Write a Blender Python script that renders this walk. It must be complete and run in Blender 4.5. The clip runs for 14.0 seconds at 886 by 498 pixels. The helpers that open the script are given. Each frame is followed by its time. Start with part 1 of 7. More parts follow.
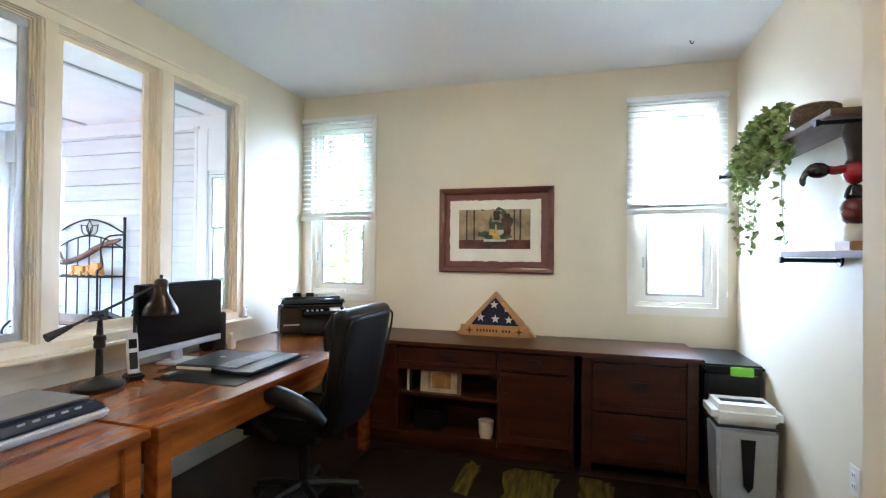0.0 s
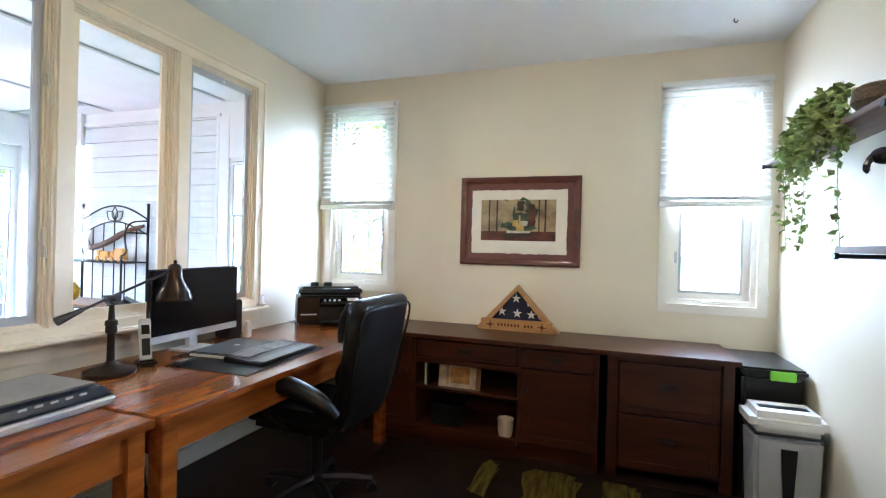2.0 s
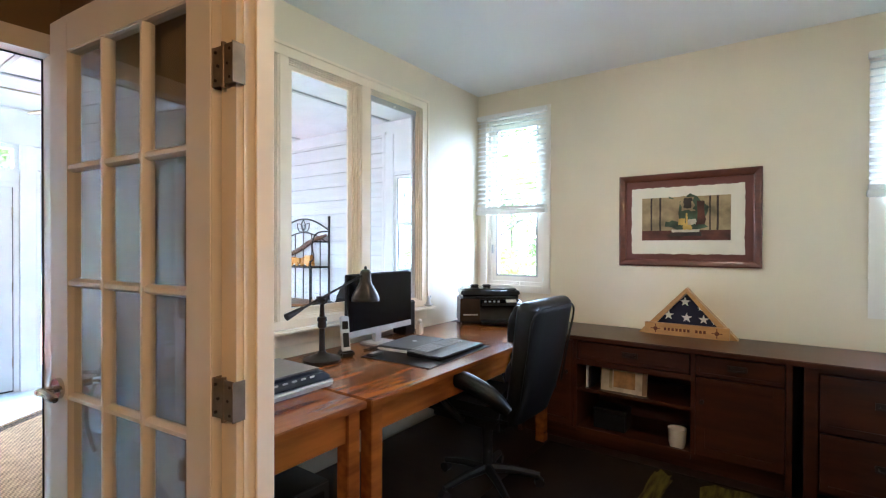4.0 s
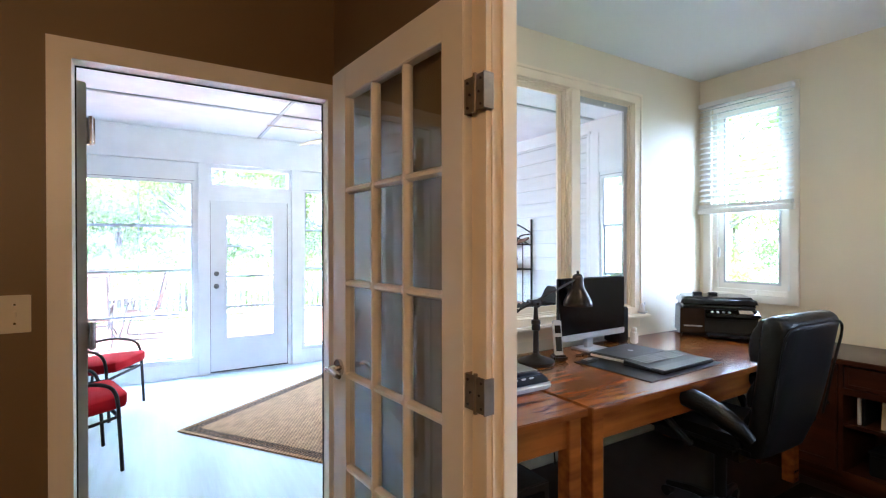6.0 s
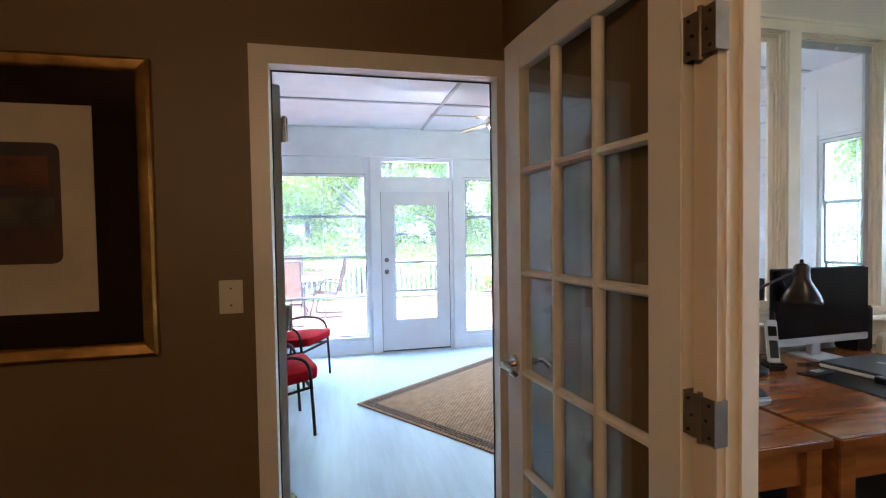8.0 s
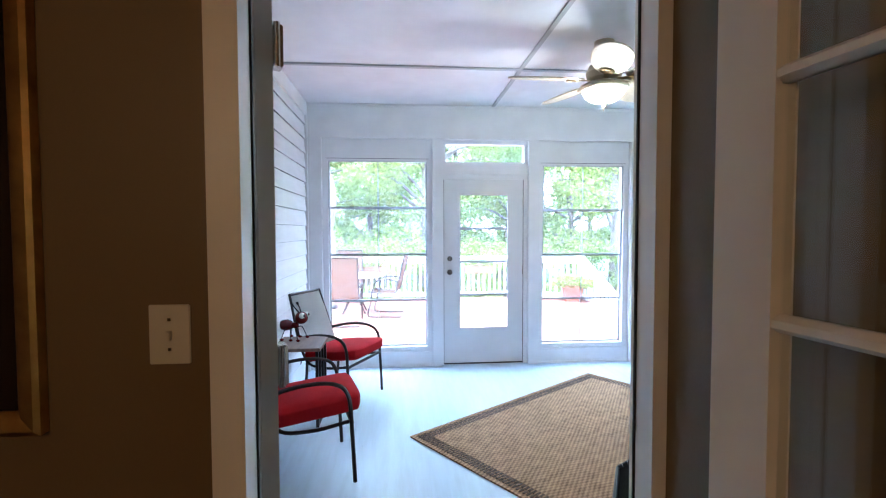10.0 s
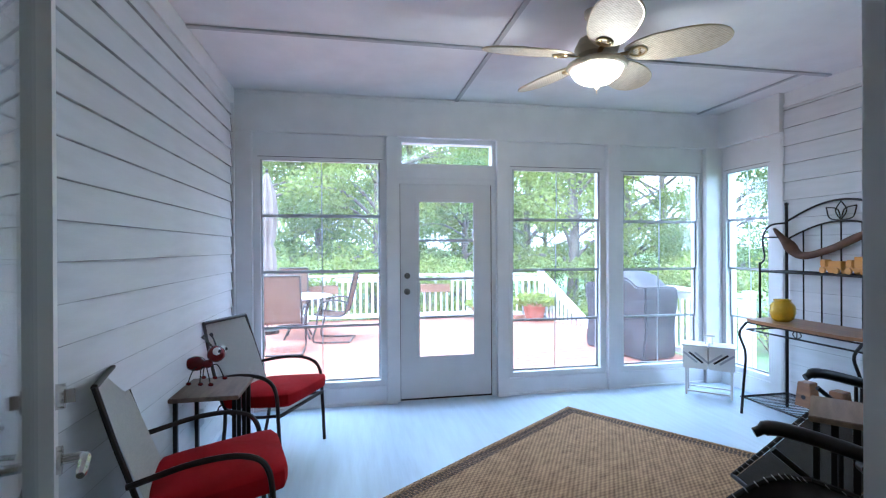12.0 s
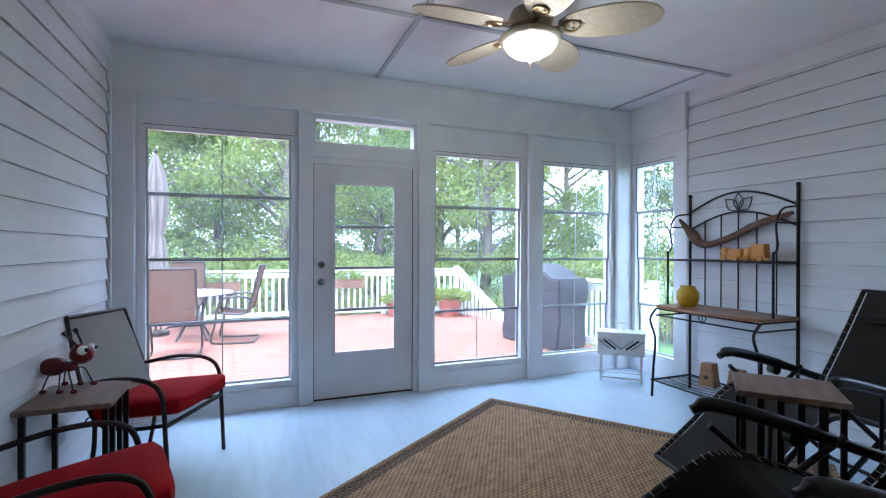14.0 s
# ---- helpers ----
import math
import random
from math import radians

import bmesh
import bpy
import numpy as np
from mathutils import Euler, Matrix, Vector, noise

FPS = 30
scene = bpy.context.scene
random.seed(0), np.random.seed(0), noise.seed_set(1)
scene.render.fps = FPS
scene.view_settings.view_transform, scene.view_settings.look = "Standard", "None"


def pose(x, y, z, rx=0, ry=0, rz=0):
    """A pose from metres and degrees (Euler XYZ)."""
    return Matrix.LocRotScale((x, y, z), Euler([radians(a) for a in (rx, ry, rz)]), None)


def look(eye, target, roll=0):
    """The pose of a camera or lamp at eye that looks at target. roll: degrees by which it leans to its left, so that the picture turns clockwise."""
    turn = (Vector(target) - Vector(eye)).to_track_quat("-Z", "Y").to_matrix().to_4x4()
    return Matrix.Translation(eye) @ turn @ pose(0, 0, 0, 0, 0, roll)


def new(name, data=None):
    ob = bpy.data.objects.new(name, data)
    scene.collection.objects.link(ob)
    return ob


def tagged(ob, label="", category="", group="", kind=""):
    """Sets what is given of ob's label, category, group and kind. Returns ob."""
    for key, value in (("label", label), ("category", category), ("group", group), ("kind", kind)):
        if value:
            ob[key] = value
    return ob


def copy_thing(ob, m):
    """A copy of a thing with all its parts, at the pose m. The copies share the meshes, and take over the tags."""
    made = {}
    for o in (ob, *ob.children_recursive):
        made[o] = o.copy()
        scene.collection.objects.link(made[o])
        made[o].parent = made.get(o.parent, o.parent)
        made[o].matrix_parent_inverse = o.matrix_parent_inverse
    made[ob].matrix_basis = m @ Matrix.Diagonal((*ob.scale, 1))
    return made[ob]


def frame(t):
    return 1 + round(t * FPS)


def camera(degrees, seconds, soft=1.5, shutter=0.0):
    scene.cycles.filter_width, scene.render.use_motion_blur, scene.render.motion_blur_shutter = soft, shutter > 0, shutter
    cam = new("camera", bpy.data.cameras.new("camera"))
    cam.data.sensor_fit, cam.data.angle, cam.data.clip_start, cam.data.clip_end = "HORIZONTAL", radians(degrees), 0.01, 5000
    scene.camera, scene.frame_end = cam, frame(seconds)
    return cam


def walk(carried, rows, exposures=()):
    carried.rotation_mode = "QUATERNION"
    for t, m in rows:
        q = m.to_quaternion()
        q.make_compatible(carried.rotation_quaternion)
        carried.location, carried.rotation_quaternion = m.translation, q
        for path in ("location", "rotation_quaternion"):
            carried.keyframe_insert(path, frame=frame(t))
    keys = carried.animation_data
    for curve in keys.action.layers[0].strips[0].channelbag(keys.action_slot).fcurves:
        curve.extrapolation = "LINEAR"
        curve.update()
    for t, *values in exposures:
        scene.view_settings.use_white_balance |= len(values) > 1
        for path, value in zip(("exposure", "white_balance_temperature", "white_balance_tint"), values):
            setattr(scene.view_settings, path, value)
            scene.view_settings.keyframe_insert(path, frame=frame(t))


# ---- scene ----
cam = camera(86.3, 14.0, soft=1.2)
PATH = [
    (0, (6.32, -0.397, 1.475), (5.766, 1.525, 1.498), 0.5),
    (0.5, (6.346, -0.33, 1.476), (5.743, 1.577, 1.484), 1.0),
    (1, (6.333, -0.297, 1.462), (5.717, 1.605, 1.468), 1.3),
    (1.5, (6.302, -0.278, 1.446), (5.689, 1.626, 1.454), 1.5),
    (2, (6.299, -0.28, 1.457), (5.654, 1.613, 1.45), 1.5),
    (2.2, (6.291, -0.281, 1.456), (5.619, 1.603, 1.447), 1.5),
    (4.3, (6.233, -0.465, 1.486), (4.968, 1.084, 1.47), 0.2),
    (4.5, (6.236, -0.472, 1.49), (4.906, 1.022, 1.472), 0.3),
    (5, (6.214, -0.505, 1.489), (4.753, 0.861, 1.477), 0.1),
    (5.5, (6.202, -0.527, 1.495), (4.608, 0.681, 1.484), -0.0),
    (6, (6.187, -0.548, 1.498), (4.478, 0.491, 1.488), -0.1),
    (6.5, (6.178, -0.582, 1.502), (4.383, 0.299, 1.487), -0.1),
    (7, (6.171, -0.604, 1.499), (4.31, 0.128, 1.479), -0.3),
    (7.5, (6.117, -0.592, 1.498), (4.206, -0.006, 1.458), -0.6),
    (8, (6.018, -0.559, 1.5), (4.069, -0.118, 1.437), -0.9),
    (8.5, (5.871, -0.534, 1.497), (3.898, -0.22, 1.416), -0.8),
    (9, (5.668, -0.502, 1.495), (3.681, -0.299, 1.404), -0.5),
    (9.2, (5.566, -0.485, 1.496), (3.575, -0.318, 1.403), -0.4),
    (11.3, (4.62, -0.454, 1.47), (2.637, -0.192, 1.457), 0.3),
    (11.5, (4.556, -0.451, 1.456), (2.578, -0.158, 1.449), 0.2),
    (12, (4.429, -0.434, 1.438), (2.464, -0.059, 1.435), -0.3),
    (12.5, (4.328, -0.451, 1.411), (2.387, 0.029, 1.414), -0.6),
    (13, (4.265, -0.441, 1.386), (2.349, 0.132, 1.387), -0.7),
    (13.5, (4.204, -0.452, 1.349), (2.319, 0.216, 1.349), -0.4),
    (14, (4.166, -0.452, 1.327), (2.305, 0.282, 1.322), 0.1),
]
EXPOSURE = [(0, 3.57, 4850, 11), (2, 3.57, 4850, 11), (4.3, 3.5, 4830, 11), (5, 3.5, 4800, 11), (6, 3.4, 4780, 11), (7, 2.98, 4770, 11), (8, 2.78, 4760, 11), (9.2, 2.83, 4720, 11), (11.3, 2.1, 4730, 12), (12.5, 1.63, 4800, 12), (14, 1.43, 4860, 13)]
walk(cam, [(t, look(eye, target, roll)) for t, eye, target, roll in PATH], EXPOSURE)

# ---- world and light ----
world = bpy.data.worlds.new("world")
scene.world = world
world.use_nodes = True
wn = world.node_tree.nodes
sky = wn.new("ShaderNodeTexSky")
sky.sky_type, sky.sun_disc = "NISHITA", False
sky.sun_elevation, sky.sun_rotation = radians(52), radians(250)
sky.air_density, sky.dust_density, sky.ozone_density = 1.0, 3.0, 0.6
hazy = wn.new("ShaderNodeMix")
hazy.data_type = "RGBA"
hazy.inputs[0].default_value = 0.75
hazy.inputs[7].default_value = (31.0, 33.5, 36.5, 1)
world.node_tree.links.new(sky.outputs[0], hazy.inputs[6])
world.node_tree.links.new(hazy.outputs[2], wn["Background"].inputs[0])
wn["Background"].inputs[1].default_value = 0.12

sun_data = bpy.data.lights.new("sun", "SUN")
sun_data.energy, sun_data.angle, sun_data.color = 3.8, radians(25), (1.0, 0.97, 0.92)
sun = new("sun", sun_data)
sun.matrix_world = look((0, 0, 30), (-9, 7, 0))


def area(name, eye, target, w, h, power, colour):
    d = bpy.data.lights.new(name, "AREA")
    d.shape, d.size, d.size_y, d.energy, d.color = "RECTANGLE", w, h, power, colour
    ob = new(name, d)
    ob.matrix_world = look(eye, target)
    return ob


SKYC = (0.93, 0.97, 1.0)
# sky light in the openings
area("daylight_office_window", (6.99, 3.52, 1.85), (6.99, 0, 1.4), 0.54, 1.4, 5.5, SKYC)
area("daylight_office_window", (4.30, 3.52, 1.85), (4.30, 0, 1.4), 0.54, 1.4, 1.0, SKYC)

# ---- materials ----


def mat(name, base, rough=0.5, metal=0.0, vary=0.08, scale=3.0, bump=0.0, bscale=60.0, stretch=(1, 1, 1), second=None,
        mixscale=None, spec=0.5, coat=0.0, perobj=0.0, detail=6.0, trans=0.0):
    m = bpy.data.materials.new(name)
    m.use_nodes = True
    nt = m.node_tree
    N, L = nt.nodes, nt.links
    b = N["Principled BSDF"]
    b.inputs["Roughness"].default_value, b.inputs["Metallic"].default_value = rough, metal
    b.inputs["Specular IOR Level"].default_value = spec
    b.inputs["Coat Weight"].default_value = coat
    tc = N.new("ShaderNodeTexCoord")
    mp = N.new("ShaderNodeMapping")
    mp.inputs["Scale"].default_value = stretch
    L.new(tc.outputs["Object"], mp.inputs[0])
    n1 = N.new("ShaderNodeTexNoise")
    n1.inputs["Scale"].default_value, n1.inputs["Detail"].default_value = mixscale or scale, detail
    L.new(mp.outputs[0], n1.inputs["Vector"])
    mix = N.new("ShaderNodeMix")
    mix.data_type = "RGBA"
    c2 = second or tuple(max(0, c * (1 - vary * 2.2)) for c in base)
    mix.inputs[6].default_value, mix.inputs[7].default_value = (*base, 1), (*c2, 1)
    ramp = N.new("ShaderNodeValToRGB")
    ramp.color_ramp.elements[0].position, ramp.color_ramp.elements[1].position = 0.35, 0.7
    L.new(n1.outputs["Fac"], ramp.inputs[0])
    L.new(ramp.outputs[0], mix.inputs[0])
    out = mix.outputs[2]
    if perobj:
        oi = N.new("ShaderNodeObjectInfo")
        hs = N.new("ShaderNodeHueSaturation")
        mr = N.new("ShaderNodeMapRange")
        mr.inputs["To Min"].default_value, mr.inputs["To Max"].default_value = 1 - perobj, 1 + perobj
        L.new(oi.outputs["Random"], mr.inputs[0])
        L.new(mr.outputs[0], hs.inputs["Value"])
        L.new(out, hs.inputs["Color"])
        out = hs.outputs[0]
    L.new(out, b.inputs["Base Color"])
    n2 = N.new("ShaderNodeTexNoise")
    n2.inputs["Scale"].default_value, n2.inputs["Detail"].default_value = bscale, 4
    L.new(mp.outputs[0], n2.inputs["Vector"])
    rr = N.new("ShaderNodeMapRange")
    rr.inputs["To Min"].default_value, rr.inputs["To Max"].default_value = max(0.02, rough * 0.82), min(1, rough * 1.18)
    L.new(n2.outputs["Fac"], rr.inputs[0])
    L.new(rr.outputs[0], b.inputs["Roughness"])
    if bump:
        bp = N.new("ShaderNodeBump")
        bp.inputs["Strength"].default_value, bp.inputs["Distance"].default_value = bump, 0.004
        L.new(n2.outputs["Fac"], bp.inputs["Height"])
        L.new(bp.outputs[0], b.inputs["Normal"])
    if trans:
        b.inputs["Transmission Weight"].default_value = trans
    return m


def weave(name, c1, c2, size, rough=0.8, bump=0.6, ratio=1.0, see=0.0):
    """Two crossing bands, for rattan, rug and sling cloth."""
    m = bpy.data.materials.new(name)
    m.use_nodes = True
    N, L = m.node_tree.nodes, m.node_tree.links
    b = N["Principled BSDF"]
    b.inputs["Roughness"].default_value = rough
    tc = N.new("ShaderNodeTexCoord")
    mp = N.new("ShaderNodeMapping")
    mp.inputs["Scale"].default_value = (1 / size, 1 / (size * ratio), 1 / size)
    L.new(tc.outputs["Object"], mp.inputs[0])
    ck = N.new("ShaderNodeTexChecker")
    ck.inputs["Scale"].default_value = 1.0
    L.new(mp.outputs[0], ck.inputs["Vector"])
    no = N.new("ShaderNodeTexNoise")
    no.inputs["Scale"].default_value, no.inputs["Detail"].default_value = 0.35, 5
    L.new(mp.outputs[0], no.inputs["Vector"])
    ad = N.new("ShaderNodeMath")
    ad.operation = "MULTIPLY_ADD"
    ad.inputs[1].default_value, ad.inputs[2].default_value = 0.45, 0.0
    L.new(ck.outputs["Fac"], ad.inputs[0])
    sm = N.new("ShaderNodeMath")
    sm.operation = "ADD"
    L.new(ad.outputs[0], sm.inputs[0])
    L.new(no.outputs["Fac"], sm.inputs[1])
    mix = N.new("ShaderNodeMix")
    mix.data_type = "RGBA"
    mix.inputs[6].default_value, mix.inputs[7].default_value = (*c1, 1), (*c2, 1)
    mr = N.new("ShaderNodeMapRange")
    mr.inputs["From Min"].default_value, mr.inputs["From Max"].default_value = 0.3, 1.1
    L.new(sm.outputs[0], mr.inputs[0])
    L.new(mr.outputs[0], mix.inputs[0])
    L.new(mix.outputs[2], b.inputs["Base Color"])
    bp = N.new("ShaderNodeBump")
    bp.inputs["Strength"].default_value, bp.inputs["Distance"].default_value = bump, 0.003
    L.new(sm.outputs[0], bp.inputs["Height"])
    L.new(bp.outputs[0], b.inputs["Normal"])
    return m


def glass(name, colour=(1, 1, 1), rough=0.0, gloss=0.03, veil=0.0):
    m = bpy.data.materials.new(name)
    m.use_nodes = True
    N, L = m.node_tree.nodes, m.node_tree.links
    N.remove(N["Principled BSDF"])
    tr, gl, mx, lw = (N.new("ShaderNode" + k) for k in ("BsdfTransparent", "BsdfGlossy", "MixShader", "LayerWeight"))
    tr.inputs[0].default_value = (*colour, 1)
    gl.inputs["Roughness"].default_value = rough
    lw.inputs[0].default_value = 0.5
    pw, ma = N.new("ShaderNodeMath"), N.new("ShaderNodeMath")
    pw.operation, ma.operation = "POWER", "MULTIPLY_ADD"
    pw.inputs[1].default_value = 4
    ma.inputs[1].default_value, ma.inputs[2].default_value = 0.8, gloss
    L.new(lw.outputs["Facing"], pw.inputs[0])
    L.new(pw.outputs[0], ma.inputs[0])
    L.new(ma.outputs[0], mx.inputs[0])
    L.new(tr.outputs[0], mx.inputs[1])
    L.new(gl.outputs[0], mx.inputs[2])
    top = mx
    if veil:
        tl, top = N.new("ShaderNodeBsdfTranslucent"), N.new("ShaderNodeMixShader")
        top.inputs[0].default_value = veil
        L.new(mx.outputs[0], top.inputs[1])
        L.new(tl.outputs[0], top.inputs[2])
    L.new(top.outputs[0], N["Material Output"].inputs[0])
    return m


def glow(name, colour, strength):
    m = bpy.data.materials.new(name)
    m.use_nodes = True
    b = m.node_tree.nodes["Principled BSDF"]
    b.inputs["Base Color"].default_value = (*colour, 1)
    b.inputs["Emission Color"].default_value = (*colour, 1)
    b.inputs["Emission Strength"].default_value = strength
    return m


CREAM = mat("cream_wall_paint", (0.765, 0.69, 0.535), 0.6, vary=0.02, scale=1.5, bump=0.08, bscale=180)
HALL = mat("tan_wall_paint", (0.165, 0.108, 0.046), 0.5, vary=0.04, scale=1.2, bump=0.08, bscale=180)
CEIL = mat("white_ceiling_paint", (0.80, 0.80, 0.79), 0.8, vary=0.02, scale=1, bump=0.1, bscale=120)
TRIM = mat("white_trim_paint", (0.80, 0.76, 0.69), 0.35, vary=0.02, scale=6, bump=0.04, bscale=40)
# Cream trim with the warm lamplight on the office jambs put into its colour.
WARMTRIM = mat("lamp_warmed_cream_trim", (0.85, 0.745, 0.57), 0.35, vary=0.03, scale=6, bump=0.04, bscale=40)
PORCH = mat("white_porch_paint", (0.74, 0.75, 0.76), 0.5, vary=0.04, scale=4, bump=0.1, bscale=50)
SIDING = mat("white_siding_paint", (0.66, 0.67, 0.69), 0.5, vary=0.05, scale=2.5, bump=0.12, bscale=30, stretch=(1, 1, 6), perobj=0.03)
PFLOOR = mat("pale_blue_floor_paint", (0.50, 0.60, 0.70), 0.3, vary=0.06, scale=2.0, bump=0.25, bscale=7, stretch=(1, 9, 1))
WOOD = mat("stained_desk_wood", (0.26, 0.082, 0.012), 0.2, spec=0.4, vary=0.2, scale=2.2, bump=0.05, bscale=50, stretch=(10, 1.2, 10), second=(0.135, 0.039, 0.007), coat=0.12)
WOODX = mat("stained_credenza_wood", (0.055, 0.0155, 0.0055), 0.3, vary=0.2, scale=2.2, bump=0.05, bscale=50, stretch=(1.2, 10, 10), second=(0.024, 0.007, 0.003), coat=0.05, spec=0.3)
OFLOOR = mat("dark_floor_wood", (0.018, 0.008, 0.005), 0.3, vary=0.2, scale=3, stretch=(1, 8, 1), perobj=0.2, spec=0.25)
GLASS = glass("window_glass")
VINYL = glass("porch_window_vinyl", (0.97, 0.98, 0.98), veil=0.028)
DOORGLASS = glass("door_glass", (0.95, 0.97, 0.97), gloss=0.06)
# Near black, for real seals and for shade drawn into gaps and openings.
DARKGAP = mat("dark_seal_and_gap_shade", (0.02, 0.02, 0.02), 0.8)

# ---- builders ----


def box(bm, x0, x1, y0, y1, z0, z1, m=None):
    r = bmesh.ops.create_cube(bm, size=1)
    vs = r["verts"]
    for v in vs:
        v.co = Vector((x0 + (v.co.x + 0.5) * (x1 - x0), y0 + (v.co.y + 0.5) * (y1 - y0), z0 + (v.co.z + 0.5) * (z1 - z0)))
        if m is not None:
            v.co = m @ v.co
    return vs


def rod(bm, p0, p1, r, r1=None, seg=10):
    p0, p1 = Vector(p0), Vector(p1)
    d = p1 - p0
    q = d.to_track_quat("Z", "Y").to_matrix().to_4x4()
    bmesh.ops.create_cone(bm, cap_ends=True, segments=seg, radius1=r, radius2=r if r1 is None else r1, depth=d.length,
                          matrix=Matrix.Translation((p0 + p1) / 2) @ q)


def tube(bm, pts, r, seg=8, closed=False):
    pts = [Vector(p) for p in pts]
    n = len(pts)
    rings = []
    up = Vector((0.123, 0.237, 0.96)).normalized()
    for i, p in enumerate(pts):
        a = pts[(i - 1) % n] if closed or i else p
        b = pts[(i + 1) % n] if closed or i < n - 1 else p
        d = (b - a).normalized()
        s = d.cross(up)
        if s.length < 0.1:
            s = d.cross(Vector((1, 0, 0)))
        s.normalize()
        u = s.cross(d)
        rr = r[i] if isinstance(r, (list, tuple)) else r
        rings.append([bm.verts.new(p + rr * (math.cos(2 * math.pi * k / seg) * s + math.sin(2 * math.pi * k / seg) * u)) for k in range(seg)])
    for i in range(n if closed else n - 1):
        A, B = rings[i], rings[(i + 1) % n]
        for k in range(seg):
            bm.faces.new((A[k], A[(k + 1) % seg], B[(k + 1) % seg], B[k]))
    if not closed:
        bm.faces.new(rings[0][::-1])
        bm.faces.new(rings[-1])


def curve(pts, n=8):
    """Points of a smooth line through pts."""
    P = [Vector(p) for p in pts]
    P = [2 * P[0] - P[1], *P, 2 * P[-1] - P[-2]]
    out = []
    for i in range(1, len(P) - 2):
        for k in range(n):
            t = k / n
            a, b, c, d = P[i - 1:i + 3]
            out.append(0.5 * (2 * b + (c - a) * t + (2 * a - 5 * b + 4 * c - d) * t * t + (3 * b - a - 3 * c + d) * t ** 3))
    return out + [P[-2]]


def lathe(bm, profile, centre=(0, 0, 0), seg=24, m=None):
    rings = []
    for r, z in profile:
        ring = []
        for k in range(seg):
            a = 2 * math.pi * k / seg
            p = Vector((centre[0] + r * math.cos(a), centre[1] + r * math.sin(a), centre[2] + z))
            ring.append(bm.verts.new(m @ p if m is not None else p))
        rings.append(ring)
    for A, B in zip(rings, rings[1:]):
        for k in range(seg):
            bm.faces.new((A[k], A[(k + 1) % seg], B[(k + 1) % seg], B[k]))
    bm.faces.new(rings[0][::-1])
    bm.faces.new(rings[-1])


def ball(bm, centre, r, sx=1, sy=1, sz=1, u=16, v=10):
    bmesh.ops.create_uvsphere(bm, u_segments=u, v_segments=v, radius=r, matrix=Matrix.Translation(centre) @ Matrix.Diagonal((sx, sy, sz, 1)))


def prism(bm, outline, a0, a1, axis="y"):
    """An outline of (u, v) pulled from a0 to a1 along an axis."""
    def at(u, v, a):
        return {"y": (u, a, v), "x": (a, u, v), "z": (u, v, a)}[axis]
    A = [bm.verts.new(at(u, v, a0)) for u, v in outline]
    B = [bm.verts.new(at(u, v, a1)) for u, v in outline]
    n = len(outline)
    bm.faces.new(A)
    bm.faces.new(B[::-1])
    for k in range(n):
        bm.faces.new((A[k], B[k], B[(k + 1) % n], A[(k + 1) % n]))


def bevel(bm, w, seg=2):
    bmesh.ops.remove_doubles(bm, verts=bm.verts, dist=1e-6)
    es = [e for e in bm.edges if len(e.link_faces) == 2 and e.calc_face_angle(0) > 0.5]
    bmesh.ops.bevel(bm, geom=es, offset=w, segments=seg, affect="EDGES", clamp_overlap=True)


def smooth(bm, angle=0.7):
    for f in bm.faces:
        f.smooth = True
    for e in bm.edges:
        e.smooth = len(e.link_faces) == 2 and e.calc_face_angle(0) < angle


def mesh_of(name, bm, material, soft=True):
    bmesh.ops.recalc_face_normals(bm, faces=bm.faces)
    if soft:
        smooth(bm)
    me = bpy.data.meshes.new(name)
    bm.to_mesh(me)
    bm.free()
    me.materials.append(material)
    return me


def part(name, bm, material, parent, label=""):
    ob = new(name, mesh_of(name, bm, material))
    ob.parent = parent
    return tagged(ob, label)


def struct(name, bm, material, label="", category=""):
    return tagged(new(name, mesh_of(name, bm, material)), label, category, kind="structure")


def thing(name, label, category, m=None, group="", kind=""):
    ob = new(name)
    ob.empty_display_size = 0.1
    if m is not None:
        ob.matrix_basis = m
    return tagged(ob, label, category, group, kind)


def boxes(*specs, bev=0.0, seg=2):
    bm = bmesh.new()
    for s in specs:
        box(bm, *s)
    if bev:
        bevel(bm, bev, seg)
    return bm


